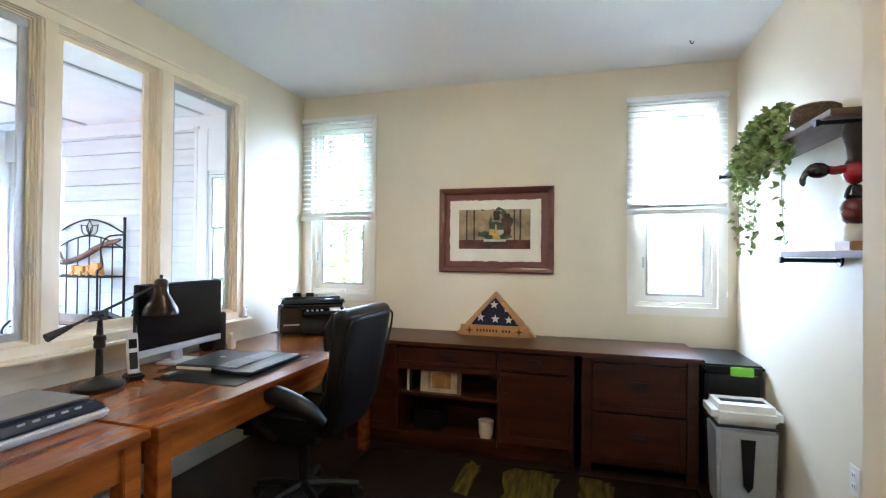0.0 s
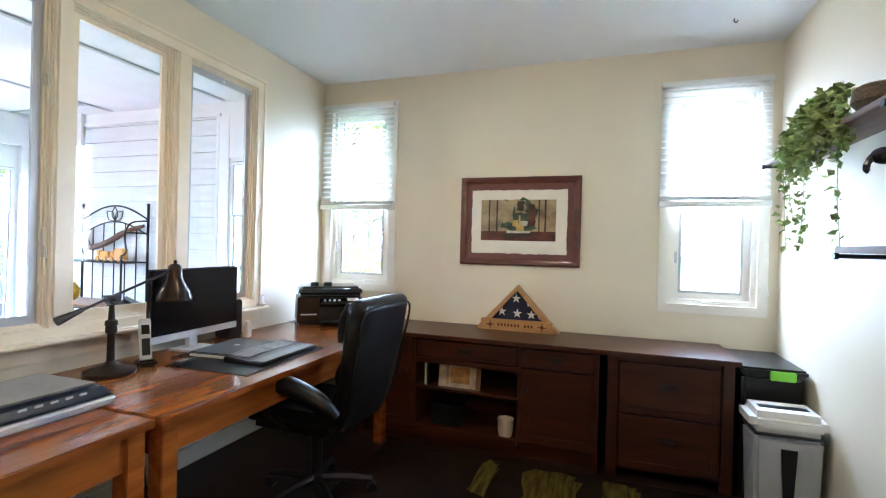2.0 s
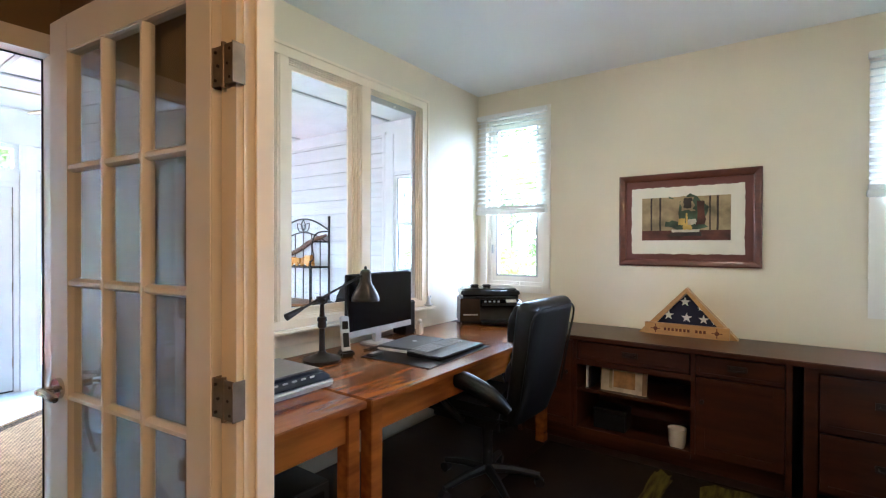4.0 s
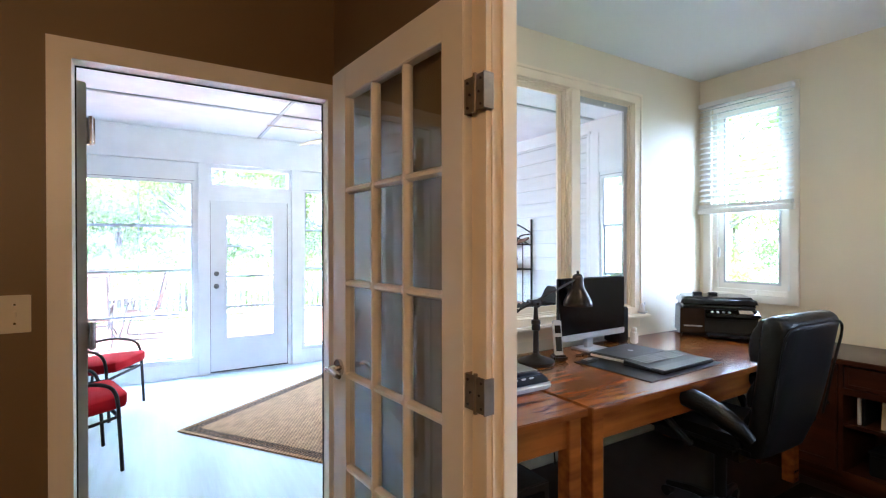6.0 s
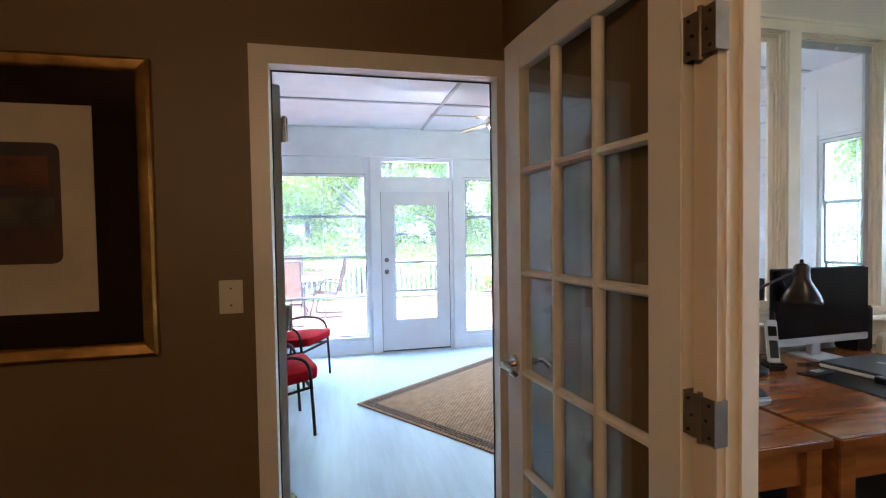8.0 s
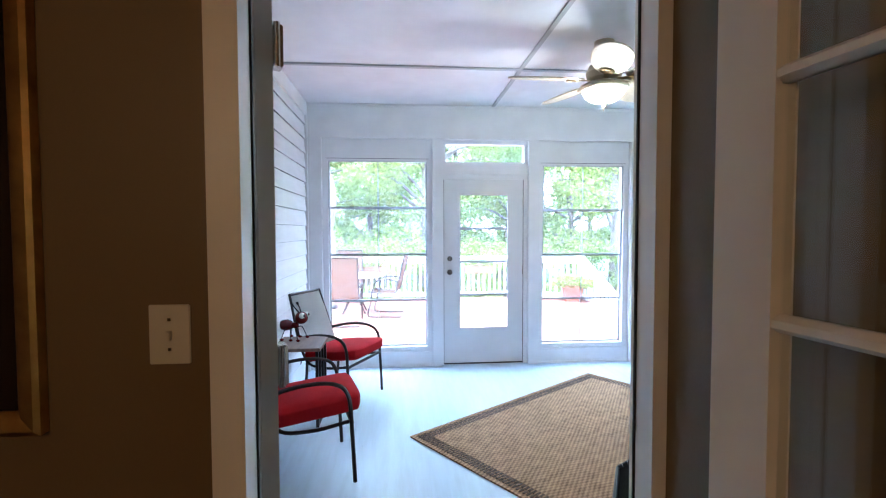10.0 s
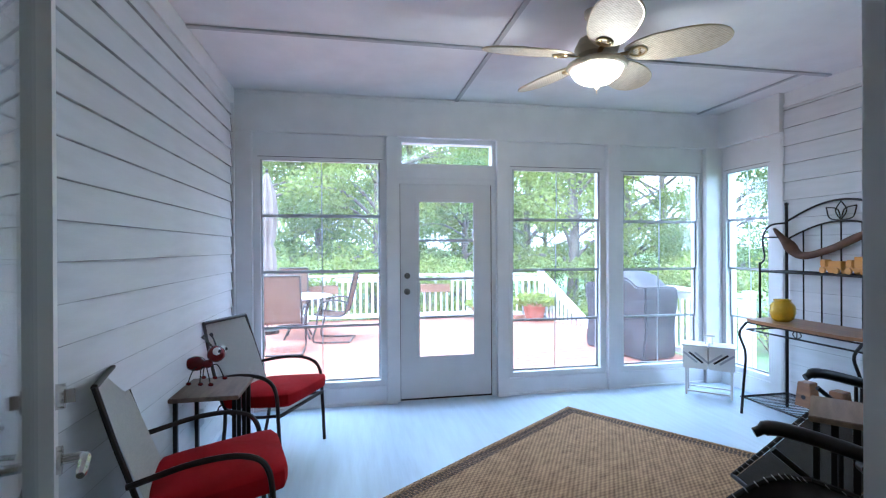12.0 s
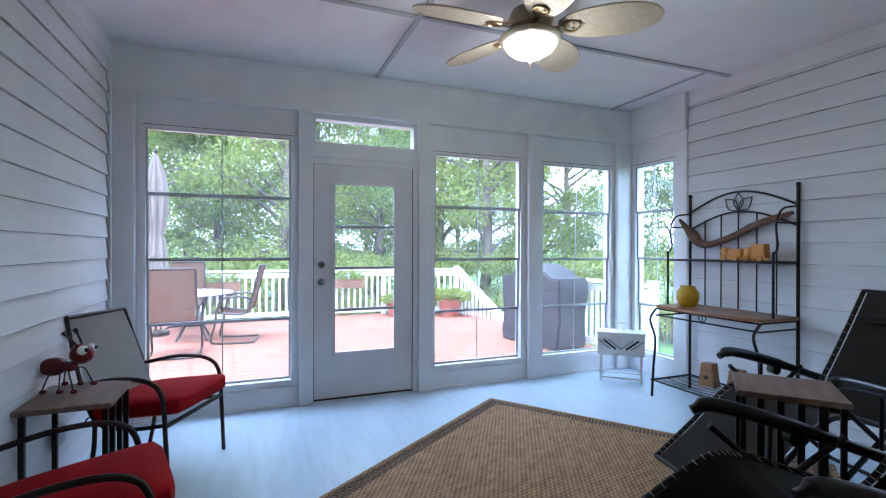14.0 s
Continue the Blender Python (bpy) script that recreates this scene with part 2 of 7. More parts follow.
def wall_with_holes(axis, p0, p1, a0, a1, z0, z1, holes):
    """Wall between p0 and p1 along its thickness axis, from a0 to a1, with openings (a, a, z, z) cut clean through."""
    A = sorted({a0, a1, *[h[0] for h in holes], *[h[1] for h in holes]})
    Z = sorted({z0, z1, *[h[2] for h in holes], *[h[3] for h in holes]})
    bm = bmesh.new()

    def solid(i, j):
        if not (0 <= i < len(A) - 1 and 0 <= j < len(Z) - 1):
            return False
        a, z = (A[i] + A[i + 1]) / 2, (Z[j] + Z[j + 1]) / 2
        return not any(h[0] < a < h[1] and h[2] < z < h[3] for h in holes)

    def pt(p, a, z):
        return bm.verts.new((p, a, z) if axis == "x" else (a, p, z))

    def quad(*ps):
        bm.faces.new([pt(*p) for p in ps])
    for i in range(len(A) - 1):
        for j in range(len(Z) - 1):
            if not solid(i, j):
                continue
            a, b, c, d = A[i], A[i + 1], Z[j], Z[j + 1]
            for p in (p0, p1):
                quad((p, a, c), (p, b, c), (p, b, d), (p, a, d))
            if not solid(i - 1, j):
                quad((p0, a, c), (p1, a, c), (p1, a, d), (p0, a, d))
            if not solid(i + 1, j):
                quad((p0, b, c), (p1, b, c), (p1, b, d), (p0, b, d))
            if not solid(i, j - 1):
                quad((p0, a, c), (p1, a, c), (p1, b, c), (p0, b, c))
            if not solid(i, j + 1):
                quad((p0, a, d), (p1, a, d), (p1, b, d), (p0, b, d))
    bmesh.ops.remove_doubles(bm, verts=bm.verts, dist=1e-5)
    return bm


# ---- plan ----
F = 0.09                      # hall and office floor above the porch floor
XW, XE = 3.92, 7.38           # office west (window) wall and east wall
YF = 3.35                     # office far wall
YP0, YP1 = 0.132, 0.188       # partition between hall and office
YPP = 0.325                   # end of the office wall on the porch side
XH = 4.14                     # hall face of the wall to the porch
ZC = 2.87                     # office ceiling
ZS = 2.83                     # porch ceiling
YL, YR = -1.46, 3.42          # porch side walls
XHW = 4.04                    # porch face of the hall wall
XS = 3.86                     # porch face of the office wall

# office
struct("wall_office_north", wall_with_holes("y", YF, YF + 0.16, XW - 0.15, XE + 0.15, F - 0.1, ZC + 0.1,
       [(4.02, 4.58, 1.13, 2.62), (6.72, 7.26, 1.11, 2.58)]), CREAM)
struct("wall_office_west", wall_with_holes("x", XS, XW, YPP, YF, F - 0.1, ZC + 0.1, [(0.40, 2.505, 1.01, 2.575)]), CREAM)
struct("wall_office_corner", boxes((XW, 4.05, 0.324, 0.336, F - 0.1, ZC + 0.1), (4.039, 4.05, YP1, 0.324, F - 0.1, ZC + 0.1)), CREAM)
struct("wall_office_east", boxes((XE, XE + 0.15, YP0, YF, F - 0.1, ZC + 0.1)), CREAM)
DW0, DW1, DT = 5.30, 6.61, 2.15
struct("wall_office_south", wall_with_holes("y", YP0 + 0.02, YP1, 4.04, XE, F - 0.1, ZC + 0.1, [(DW0 - 0.02, DW1 + 0.02, F - 0.2, DT + 0.02)]), CREAM)
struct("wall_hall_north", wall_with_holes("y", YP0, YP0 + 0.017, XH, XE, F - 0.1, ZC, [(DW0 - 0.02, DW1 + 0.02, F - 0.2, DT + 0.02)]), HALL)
struct("ceiling_office", boxes((XW, XE, YP1, YF, ZC, ZC + 0.1)), CEIL)
struct("floor_office", boxes((4.04, XE, YP0, 0.33, F - 0.1, F), (XW, XE, 0.33, YF, F - 0.1, F)), OFLOOR)
# hall
HD0, HD1, HT = -0.79, 0.098, 2.14
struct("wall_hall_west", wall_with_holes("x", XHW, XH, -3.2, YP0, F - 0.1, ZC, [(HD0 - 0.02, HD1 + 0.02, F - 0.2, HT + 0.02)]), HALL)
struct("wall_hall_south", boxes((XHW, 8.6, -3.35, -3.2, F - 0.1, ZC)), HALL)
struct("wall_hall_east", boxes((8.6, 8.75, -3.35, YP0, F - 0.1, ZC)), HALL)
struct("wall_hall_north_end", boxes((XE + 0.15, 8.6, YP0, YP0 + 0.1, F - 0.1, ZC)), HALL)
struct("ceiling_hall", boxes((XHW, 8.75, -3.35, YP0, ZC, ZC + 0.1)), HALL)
struct("floor_hall", boxes((XHW, 8.75, -3.35, YP0, F - 0.1, F)), OFLOOR)
# porch
EW = [(-1.27, -0.15, 0.18, 2.27), (0.0, 0.895, 0.0, 2.05), (0.0, 0.92, 2.215, 2.455), (1.075, 2.07, 0.18, 2.24), (2.265, 3.2, 0.18, 2.225)]
struct("wall_porch_west", wall_with_holes("x", -0.14, 0.0, YL - 0.15, YR + 0.15, -0.1, ZS + 0.1, EW), PORCH)
struct("wall_porch_south", boxes((0.0, XHW, YL - 0.15, YL, -0.1, ZS + 0.1)), PORCH)
struct("wall_porch_north", wall_with_holes("y", YR, YR + 0.15, 0.0, XS, -0.1, ZS + 0.1, [(0.08, 0.66, 0.18, 2.24), (2.82, 3.40, 0.18, 2.24)]), PORCH)
struct("wall_porch_east", boxes((XHW - 0.02, XHW - 0.002, YL, HD0 - 0.06, -0.1, ZS), (XHW - 0.02, XHW - 0.002, HD1 + 0.06, YPP - 0.02, -0.1, ZS),
       (XHW - 0.02, XHW - 0.002, HD0 - 0.06, HD1 + 0.06, HT + 0.06, ZS), (XS, XHW - 0.002, YPP - 0.02, YPP - 0.002, -0.1, ZS)), PORCH)
struct("ceiling_porch", boxes((0, XS, YL, YR, ZS, ZS + 0.08), (XS, XHW, YL, YPP, ZS, ZS + 0.08)), PORCH)
struct("floor_porch", boxes((0, XH, YL, YR, -0.1, 0.0)), PFLOOR)

# ---- more materials ----
SILVER = mat("satin_nickel", (0.62, 0.60, 0.57), 0.18, 1.0, vary=0.05, scale=20)
BRASSY = mat("aged_brass", (0.50, 0.38, 0.20), 0.35, 1.0, vary=0.1, scale=20)
BLACKM = mat("black_metal", (0.009, 0.008, 0.008), 0.4, 0.2, spec=0.35, vary=0.2, scale=20, bump=0.1, bscale=90)
BRONZE = mat("dark_bronze_metal", (0.035, 0.026, 0.022), 0.38, 0.5, vary=0.2, scale=15, bump=0.1, bscale=80)
LAMPSHADE = mat("worn_bronze_shade", (0.055, 0.040, 0.031), 0.3, 0.85, vary=0.35, scale=9, bump=0.15, bscale=50)
BLACKP = mat("black_plastic", (0.008, 0.008, 0.009), 0.32, spec=0.35, vary=0.2, scale=10, bump=0.05, bscale=200)
BLUEBLK = mat("blue_black_plastic", (0.012, 0.016, 0.028), 0.3, vary=0.1, scale=8)
GREYBROWN = mat("grey_brown_plastic", (0.17, 0.15, 0.13), 0.45, vary=0.1, scale=8)
GLOSSBLK = mat("gloss_black_plastic", (0.006, 0.006, 0.007), 0.12, vary=0.1, scale=6)
BROWNGLOSS = mat("brown_reflection_plastic", (0.045, 0.030, 0.022), 0.22, vary=0.15, scale=6)
KEYD = mat("dark_grey_plastic", (0.05, 0.052, 0.056), 0.4, vary=0.1, scale=12)
KEYG = mat("worn_grey_key_plastic", (0.27, 0.27, 0.275), 0.35, vary=0.2, scale=90)
GREYP = mat("silver_plastic", (0.50, 0.51, 0.53), 0.35, 0.2, vary=0.05, scale=10)
LEATHER = mat("black_leather", (0.005, 0.005, 0.0055), 0.38, vary=0.2, scale=8, bump=0.35, bscale=120, spec=0.28)
SCREEN = mat("dark_screen", (0.004, 0.004, 0.005), 0.2, vary=0.0, spec=0.25)
REDC = mat("red_cushion_cloth", (0.36, 0.006, 0.010), 0.85, spec=0.12, vary=0.12, scale=6, bump=0.4, bscale=350)
SLING = weave("grey_sling_mesh", (0.74, 0.72, 0.66), (0.52, 0.51, 0.47), 0.004, 0.7, 0.4)
TANSLING = weave("tan_sling_mesh", (0.16, 0.078, 0.034), (0.085, 0.042, 0.019), 0.012, 0.7, 0.4)
BROWNSLING = weave("brown_sling_mesh", (0.022, 0.018, 0.014), (0.009, 0.0075, 0.006), 0.004, 0.95, 0.4)
JUTE = weave("tan_jute_weave", (0.42, 0.26, 0.125), (0.13, 0.072, 0.03), 0.014, 0.9, 1.0, 2.2)
JUTEB = weave("brown_border_weave", (0.15, 0.10, 0.065), (0.045, 0.03, 0.02), 0.025, 0.9, 1.0)
RATTAN = weave("pale_rattan_weave", (0.62, 0.56, 0.44), (0.36, 0.31, 0.22), 0.010, 0.6, 0.8)
FANM = mat("cream_fan_metal", (0.58, 0.52, 0.38), 0.35, 0.4, vary=0.1, scale=10)
GLOBE = glow("lit_glass_globe", (1.0, 0.88, 0.62), 2.0)
SHELFW = mat("weathered_shelf_wood", (0.15, 0.09, 0.06), 0.6, vary=0.2, scale=3, stretch=(8, 1, 8), bump=0.3, bscale=30)
TABLEW = mat("grey_brown_table_wood", (0.22, 0.15, 0.11), 0.5, vary=0.2, scale=3, stretch=(1, 8, 8), bump=0.1, bscale=40)
RACKW = mat("honey_rack_wood", (0.30, 0.14, 0.05), 0.35, vary=0.2, scale=3, stretch=(1, 8, 8))
DRIFT = mat("driftwood", (0.16, 0.085, 0.05), 0.7, vary=0.25, scale=8, bump=0.5, bscale=40)
OAK = mat("oak_case_wood", (0.50, 0.28, 0.10), 0.35, vary=0.12, scale=4, stretch=(1.5, 8, 8))
NAVY = mat("navy_flag_cloth", (0.012, 0.014, 0.045), 0.8, vary=0.1, bump=0.4, bscale=400)
WHITEC = mat("white_cloth", (0.75, 0.74, 0.70), 0.8, vary=0.05)
PAPER = mat("cream_paper", (0.80, 0.76, 0.66), 0.8, vary=0.05, scale=5, bump=0.1, bscale=80)
TANPAPER = mat("tan_print_paper", (0.50, 0.43, 0.30), 0.7, vary=0.06, scale=5, bump=0.15, bscale=60)
HINGE = mat("antique_hinge_metal", (0.27, 0.215, 0.155), 0.45, 0.7, vary=0.15, scale=20)
MAHOG = mat("mahogany_frame", (0.13, 0.032, 0.015), 0.42, vary=0.2, scale=3, stretch=(2, 8, 8), coat=0.3)
MAUVE = mat("mauve_mat_board", (0.16, 0.06, 0.05), 0.7, vary=0.08)
GOLD = mat("gold_leaf_frame", (0.72, 0.44, 0.12), 0.34, 1.0, vary=0.2, scale=12, bump=0.15, bscale=60)
BLACKMAT = mat("near_black_mat_board", (0.016, 0.010, 0.008), 0.07, vary=0.2)
ARTDARK = mat("dark_red_print", (0.06, 0.022, 0.016), 0.5, vary=0.5, scale=6, second=(0.015, 0.015, 0.02))
ARTRED = mat("rust_paint", (0.13, 0.035, 0.02), 0.6, vary=0.4, scale=8)
ARTTAN = mat("ochre_paint", (0.42, 0.32, 0.17), 0.6, vary=0.3, scale=9)
ARTGREEN = mat("green_paint", (0.08, 0.13, 0.07), 0.6, vary=0.4, scale=9)
ARTYEL = mat("yellow_paint", (0.62, 0.42, 0.08), 0.6, vary=0.3, scale=14)
ARTDK = mat("umber_paint", (0.06, 0.04, 0.03), 0.6, vary=0.4, scale=9)
PLATE = mat("ivory_switch_plastic", (0.62, 0.58, 0.46), 0.4, vary=0.02)
BLIND = mat("white_blind_slat", (0.82, 0.82, 0.80), 0.5, vary=0.03, trans=0.0)
LEAFI = mat("ivy_leaf", (0.20, 0.28, 0.06), 0.5, vary=0.3, scale=30, second=(0.42, 0.46, 0.18))
BASKET = weave("brown_wicker", (0.14, 0.09, 0.05), (0.06, 0.04, 0.02), 0.01, 0.8, 1.0)
YGLASS = mat("yellow_glass", (0.85, 0.62, 0.02), 0.08, vary=0.05, trans=0.75)
YWOOD = mat("yellow_painted_wood", (0.62, 0.28, 0.02), 0.5, vary=0.1)
REDPOT = mat("red_gloss_paint", (0.30, 0.012, 0.015), 0.2, vary=0.1)
DARKRED2 = mat("deep_red_enamel", (0.12, 0.006, 0.008), 0.25, vary=0.1)
DARKRED = mat("dark_red_paint", (0.13, 0.02, 0.015), 0.35, vary=0.3, scale=20)
WHITEP = mat("white_gloss_paint", (0.80, 0.79, 0.76), 0.3, vary=0.03)
BLACKG = mat("black_gloss_paint", (0.01, 0.01, 0.01), 0.2, vary=0.0)
GREENL = mat("lime_latch_plastic", (0.25, 0.62, 0.03), 0.4, vary=0.05)
RUGD = mat("dark_office_rug", (0.007, 0.004, 0.003), 0.95, vary=0.5, scale=2.5, second=(0.016, 0.009, 0.005), bump=0.5, bscale=200, spec=0.08)
RUGO = mat("olive_rug_wool", (0.10, 0.076, 0.010), 0.95, vary=0.5, scale=5, stretch=(9, 1, 1), second=(0.022, 0.013, 0.005), bump=0.5, bscale=200, spec=0.08)
BOOKC = mat("cream_book_cover", (0.62, 0.52, 0.36), 0.7, vary=0.2, scale=12)
CUP = mat("cream_ceramic", (0.68, 0.62, 0.52), 0.35, vary=0.04)
TERRA = mat("terracotta", (0.36, 0.10, 0.055), 0.8, vary=0.12, scale=6)
PLANTERW = weave("tan_planter_wicker", (0.25, 0.13, 0.07), (0.12, 0.06, 0.03), 0.02, 0.8, 0.8)
DECK = mat("red_brown_deck_stain", (0.26, 0.092, 0.049), 0.8, vary=0.12, scale=4, stretch=(8, 1, 8), bump=0.3, bscale=25, perobj=0.08)
RAILW = mat("white_rail_paint", (0.78, 0.79, 0.80), 0.5, vary=0.04)
GRILLC = mat("dark_grill_cover", (0.016, 0.017, 0.022), 0.6, vary=0.2, scale=5, bump=0.6, bscale=9)
UMBC = mat("beige_umbrella_cloth", (0.16, 0.125, 0.105), 0.85, vary=0.1, scale=6, bump=0.4, bscale=30)
GRASS = mat("lawn", (0.075, 0.15, 0.03), 0.9, vary=0.25, scale=1.5, bump=0.6, bscale=20)
BARK = mat("bark", (0.17, 0.14, 0.11), 0.9, vary=0.3, scale=6, bump=0.8, bscale=20, stretch=(1, 1, 0.3))
TABLEG = mat("pale_table_glass", (0.62, 0.63, 0.62), 0.15, vary=0.05)


def leaf_mat(name, c1, c2):
    m = mat(name, c1, 0.55, vary=0.2, scale=0.6)
    N, L = m.node_tree.nodes, m.node_tree.links
    g = N.new("ShaderNodeNewGeometry")
    mx = N.new("ShaderNodeMix")
    mx.data_type = "RGBA"
    mx.inputs[6].default_value, mx.inputs[7].default_value = (*c1, 1), (*c2, 1)
    L.new(g.outputs["Random Per Island"], mx.inputs[0])
    b = N["Principled BSDF"]
    L.new(mx.outputs[2], b.inputs["Base Color"])
    tl = N.new("ShaderNodeBsdfTranslucent")
    L.new(mx.outputs[2], tl.inputs[0])
    ms = N.new("ShaderNodeMixShader")
    ms.inputs[0].default_value = 0.5
    L.new(b.outputs[0], ms.inputs[1])
    L.new(tl.outputs[0], ms.inputs[2])
    L.new(ms.outputs[0], N["Material Output"].inputs[0])
    return m


LEAF1 = leaf_mat("leaf_green", (0.145, 0.205, 0.035), (0.27, 0.32, 0.075))
LEAF2 = leaf_mat("leaf_yellow_green", (0.17, 0.225, 0.036), (0.31, 0.345, 0.085))
LEAF3 = leaf_mat("leaf_deep_green", (0.10, 0.165, 0.034), (0.20, 0.26, 0.058))

# ---- doors and their frames ----


def frame_set(name, axis, p0, p1, a0, a1, z0, z1, w, material, sill=True):
    """Four boards round an opening."""
    sp = [(a0 - w, a0, z0 - (w if sill else 0), z1 + w), (a1, a1 + w, z0 - (w if sill else 0), z1 + w), (a0, a1, z1, z1 + w)]
    if sill:
        sp.append((a0, a1, z0 - w, z0))
    bm = bmesh.new()
    for a, b, c, d in sp:
        box(bm, *((p0, p1, a, b) if axis == "x" else (a, b, p0, p1)), c, d)
    return bm


# hall to porch
st = thing("door_frame_1", "cream painted door frame with moulded casing", "door frame", kind="structure")
part("casing", frame_set("c", "x", XH, XH + 0.02, HD0, HD1, F, HT, 0.068, TRIM, False), TRIM, st)
part("jamb", boxes((XHW, XH, HD0 - 0.02, HD0 - 0.008, F - 0.02, HT + 0.02), (XHW, XH, HD1 + 0.008, HD1 + 0.02, F - 0.02, HT + 0.02),
                   (XHW, XH, HD0 - 0.008, HD1 + 0.008, HT + 0.008, HT + 0.02),
                   (4.085, XH + 0.002, HD0 - 0.008, HD0, F - 0.02, HT + 0.008), (4.085, XH + 0.002, HD1, HD1 + 0.008, F - 0.02, HT + 0.008),
                   (4.085, XH + 0.002, HD0, HD1, HT, HT + 0.008)), TRIM, st)
part("threshold", boxes((XHW - 0.03, XH + 0.01, HD0 - 0.008, HD1 + 0.008, -0.005, F + 0.012), bev=0.004), SILVER, st, "worn metal threshold")
part("weatherstrip", boxes((4.077, 4.084, HD0 - 0.007, HD0 + 0.004, F, HT), (4.077, 4.084, HD1 - 0.004, HD1 + 0.007, F, HT), (4.077, 4.084, HD0, HD1, HT - 0.004, HT + 0.007)), DARKGAP, st)
part("porch_casing", frame_set("c", "x", XHW - 0.04, XHW - 0.02, HD0 - 0.03, HD1 + 0.03, 0.0, HT + 0.03, 0.07, PORCH, False), PORCH, st)


def lever(parent, x, y, z, side, m=None, reach=-0.1):
    bm = bmesh.new()
    rod(bm, (x, y, z), (x, y + side * 0.012, z), 0.03, seg=20)
    rod(bm, (x, y + side * 0.012, z), (x, y + side * 0.05, z), 0.011, seg=12)
    tube(bm, curve([(x, y + side * 0.05, z), (x + reach * 0.4, y + side * 0.055, z + 0.006), (x + reach, y + side * 0.05, z - 0.006)], 5), [0.011] * 10 + [0.008], 8)
    return part("lever_handle", bm, SILVER, parent, "satin nickel lever handle")


# porch door leaf, standing open into the porch
L1 = 0.86
door = thing("door_1", "white glazed door standing open into the porch", "door", pose(XHW - 0.045, HD0 + 0.004, 0.115, 0, 0, 203), kind="structure")
H1 = 2.0
bm = boxes((0, 0.12, -0.022, 0.022, 0, H1), (L1 - 0.12, L1, -0.022, 0.022, 0, H1), (0.12, L1 - 0.12, -0.022, 0.022, H1 - 0.14, H1), (0.12, L1 - 0.12, -0.022, 0.022, 0, 0.24), bev=0.004)
part("leaf_frame", bm, WHITEP, door)
bm = frame_set("b", "y", -0.028, 0.028, 0.14, L1 - 0.14, 0.26, H1 - 0.16, 0.025, WHITEP)
part("glazing_bead", bm, WHITEP, door)
pn = part("pane", boxes((0.12, L1 - 0.12, -0.003, 0.003, 0.24, H1 - 0.14)), DOORGLASS, door)
pn.visible_shadow = False
for z in (0.25, 1.05, 1.82):
    bm = boxes((-0.012, 0.03, -0.045, -0.022, z - 0.05, z + 0.05), bev=0.003)
    rod(bm, (-0.012, -0.03, z - 0.052), (-0.012, -0.03, z + 0.052), 0.008)
    part("hinge", bm, SILVER, door, "satin nickel hinge")
for side in (-1, 1):
    lever(door, L1 - 0.06, side * 0.022, 0.86, side)
    bm = bmesh.new()
    rod(bm, (L1 - 0.06, side * 0.022, 1.0), (L1 - 0.06, side * 0.04, 1.0), 0.028, seg=18)
    box(bm, L1 - 0.064, L1 - 0.056, side * 0.04, side * 0.058, 0.985, 1.015)
    part("deadbolt", bm, SILVER, door, "round nickel deadbolt")

# office doorway
st = thing("door_frame_2", "cream painted frame of the double office doorway", "door frame", kind="structure")
part("jamb", boxes((DW0 - 0.02, DW0, YP0 - 0.004, YP1 + 0.004, F - 0.02, DT + 0.02), (DW1, DW1 + 0.02, YP0 - 0.004, YP1 + 0.004, F - 0.02, DT + 0.02), (DW0, DW1, YP0 - 0.004, YP1 + 0.004, DT, DT + 0.02)), WARMTRIM, st)
part("stop", boxes((DW0, DW0 + 0.010, 0.152, 0.190, F, DT), (DW1 - 0.010, DW1, 0.152, 0.190, F, DT), (DW0 + 0.010, DW1 - 0.010, 0.152, 0.190, DT - 0.010, DT), bev=0.002), WARMTRIM, st)
part("casing", frame_set("c", "y", YP0 - 0.018, YP0, DW0 - 0.006, DW1 + 0.006, F, DT + 0.006, 0.058, TRIM, False), WARMTRIM, st)
part("casing", frame_set("c", "y", YP1, YP1 + 0.018, DW0 - 0.006, DW1 + 0.006, F, DT + 0.006, 0.07, TRIM, False), WARMTRIM, st)


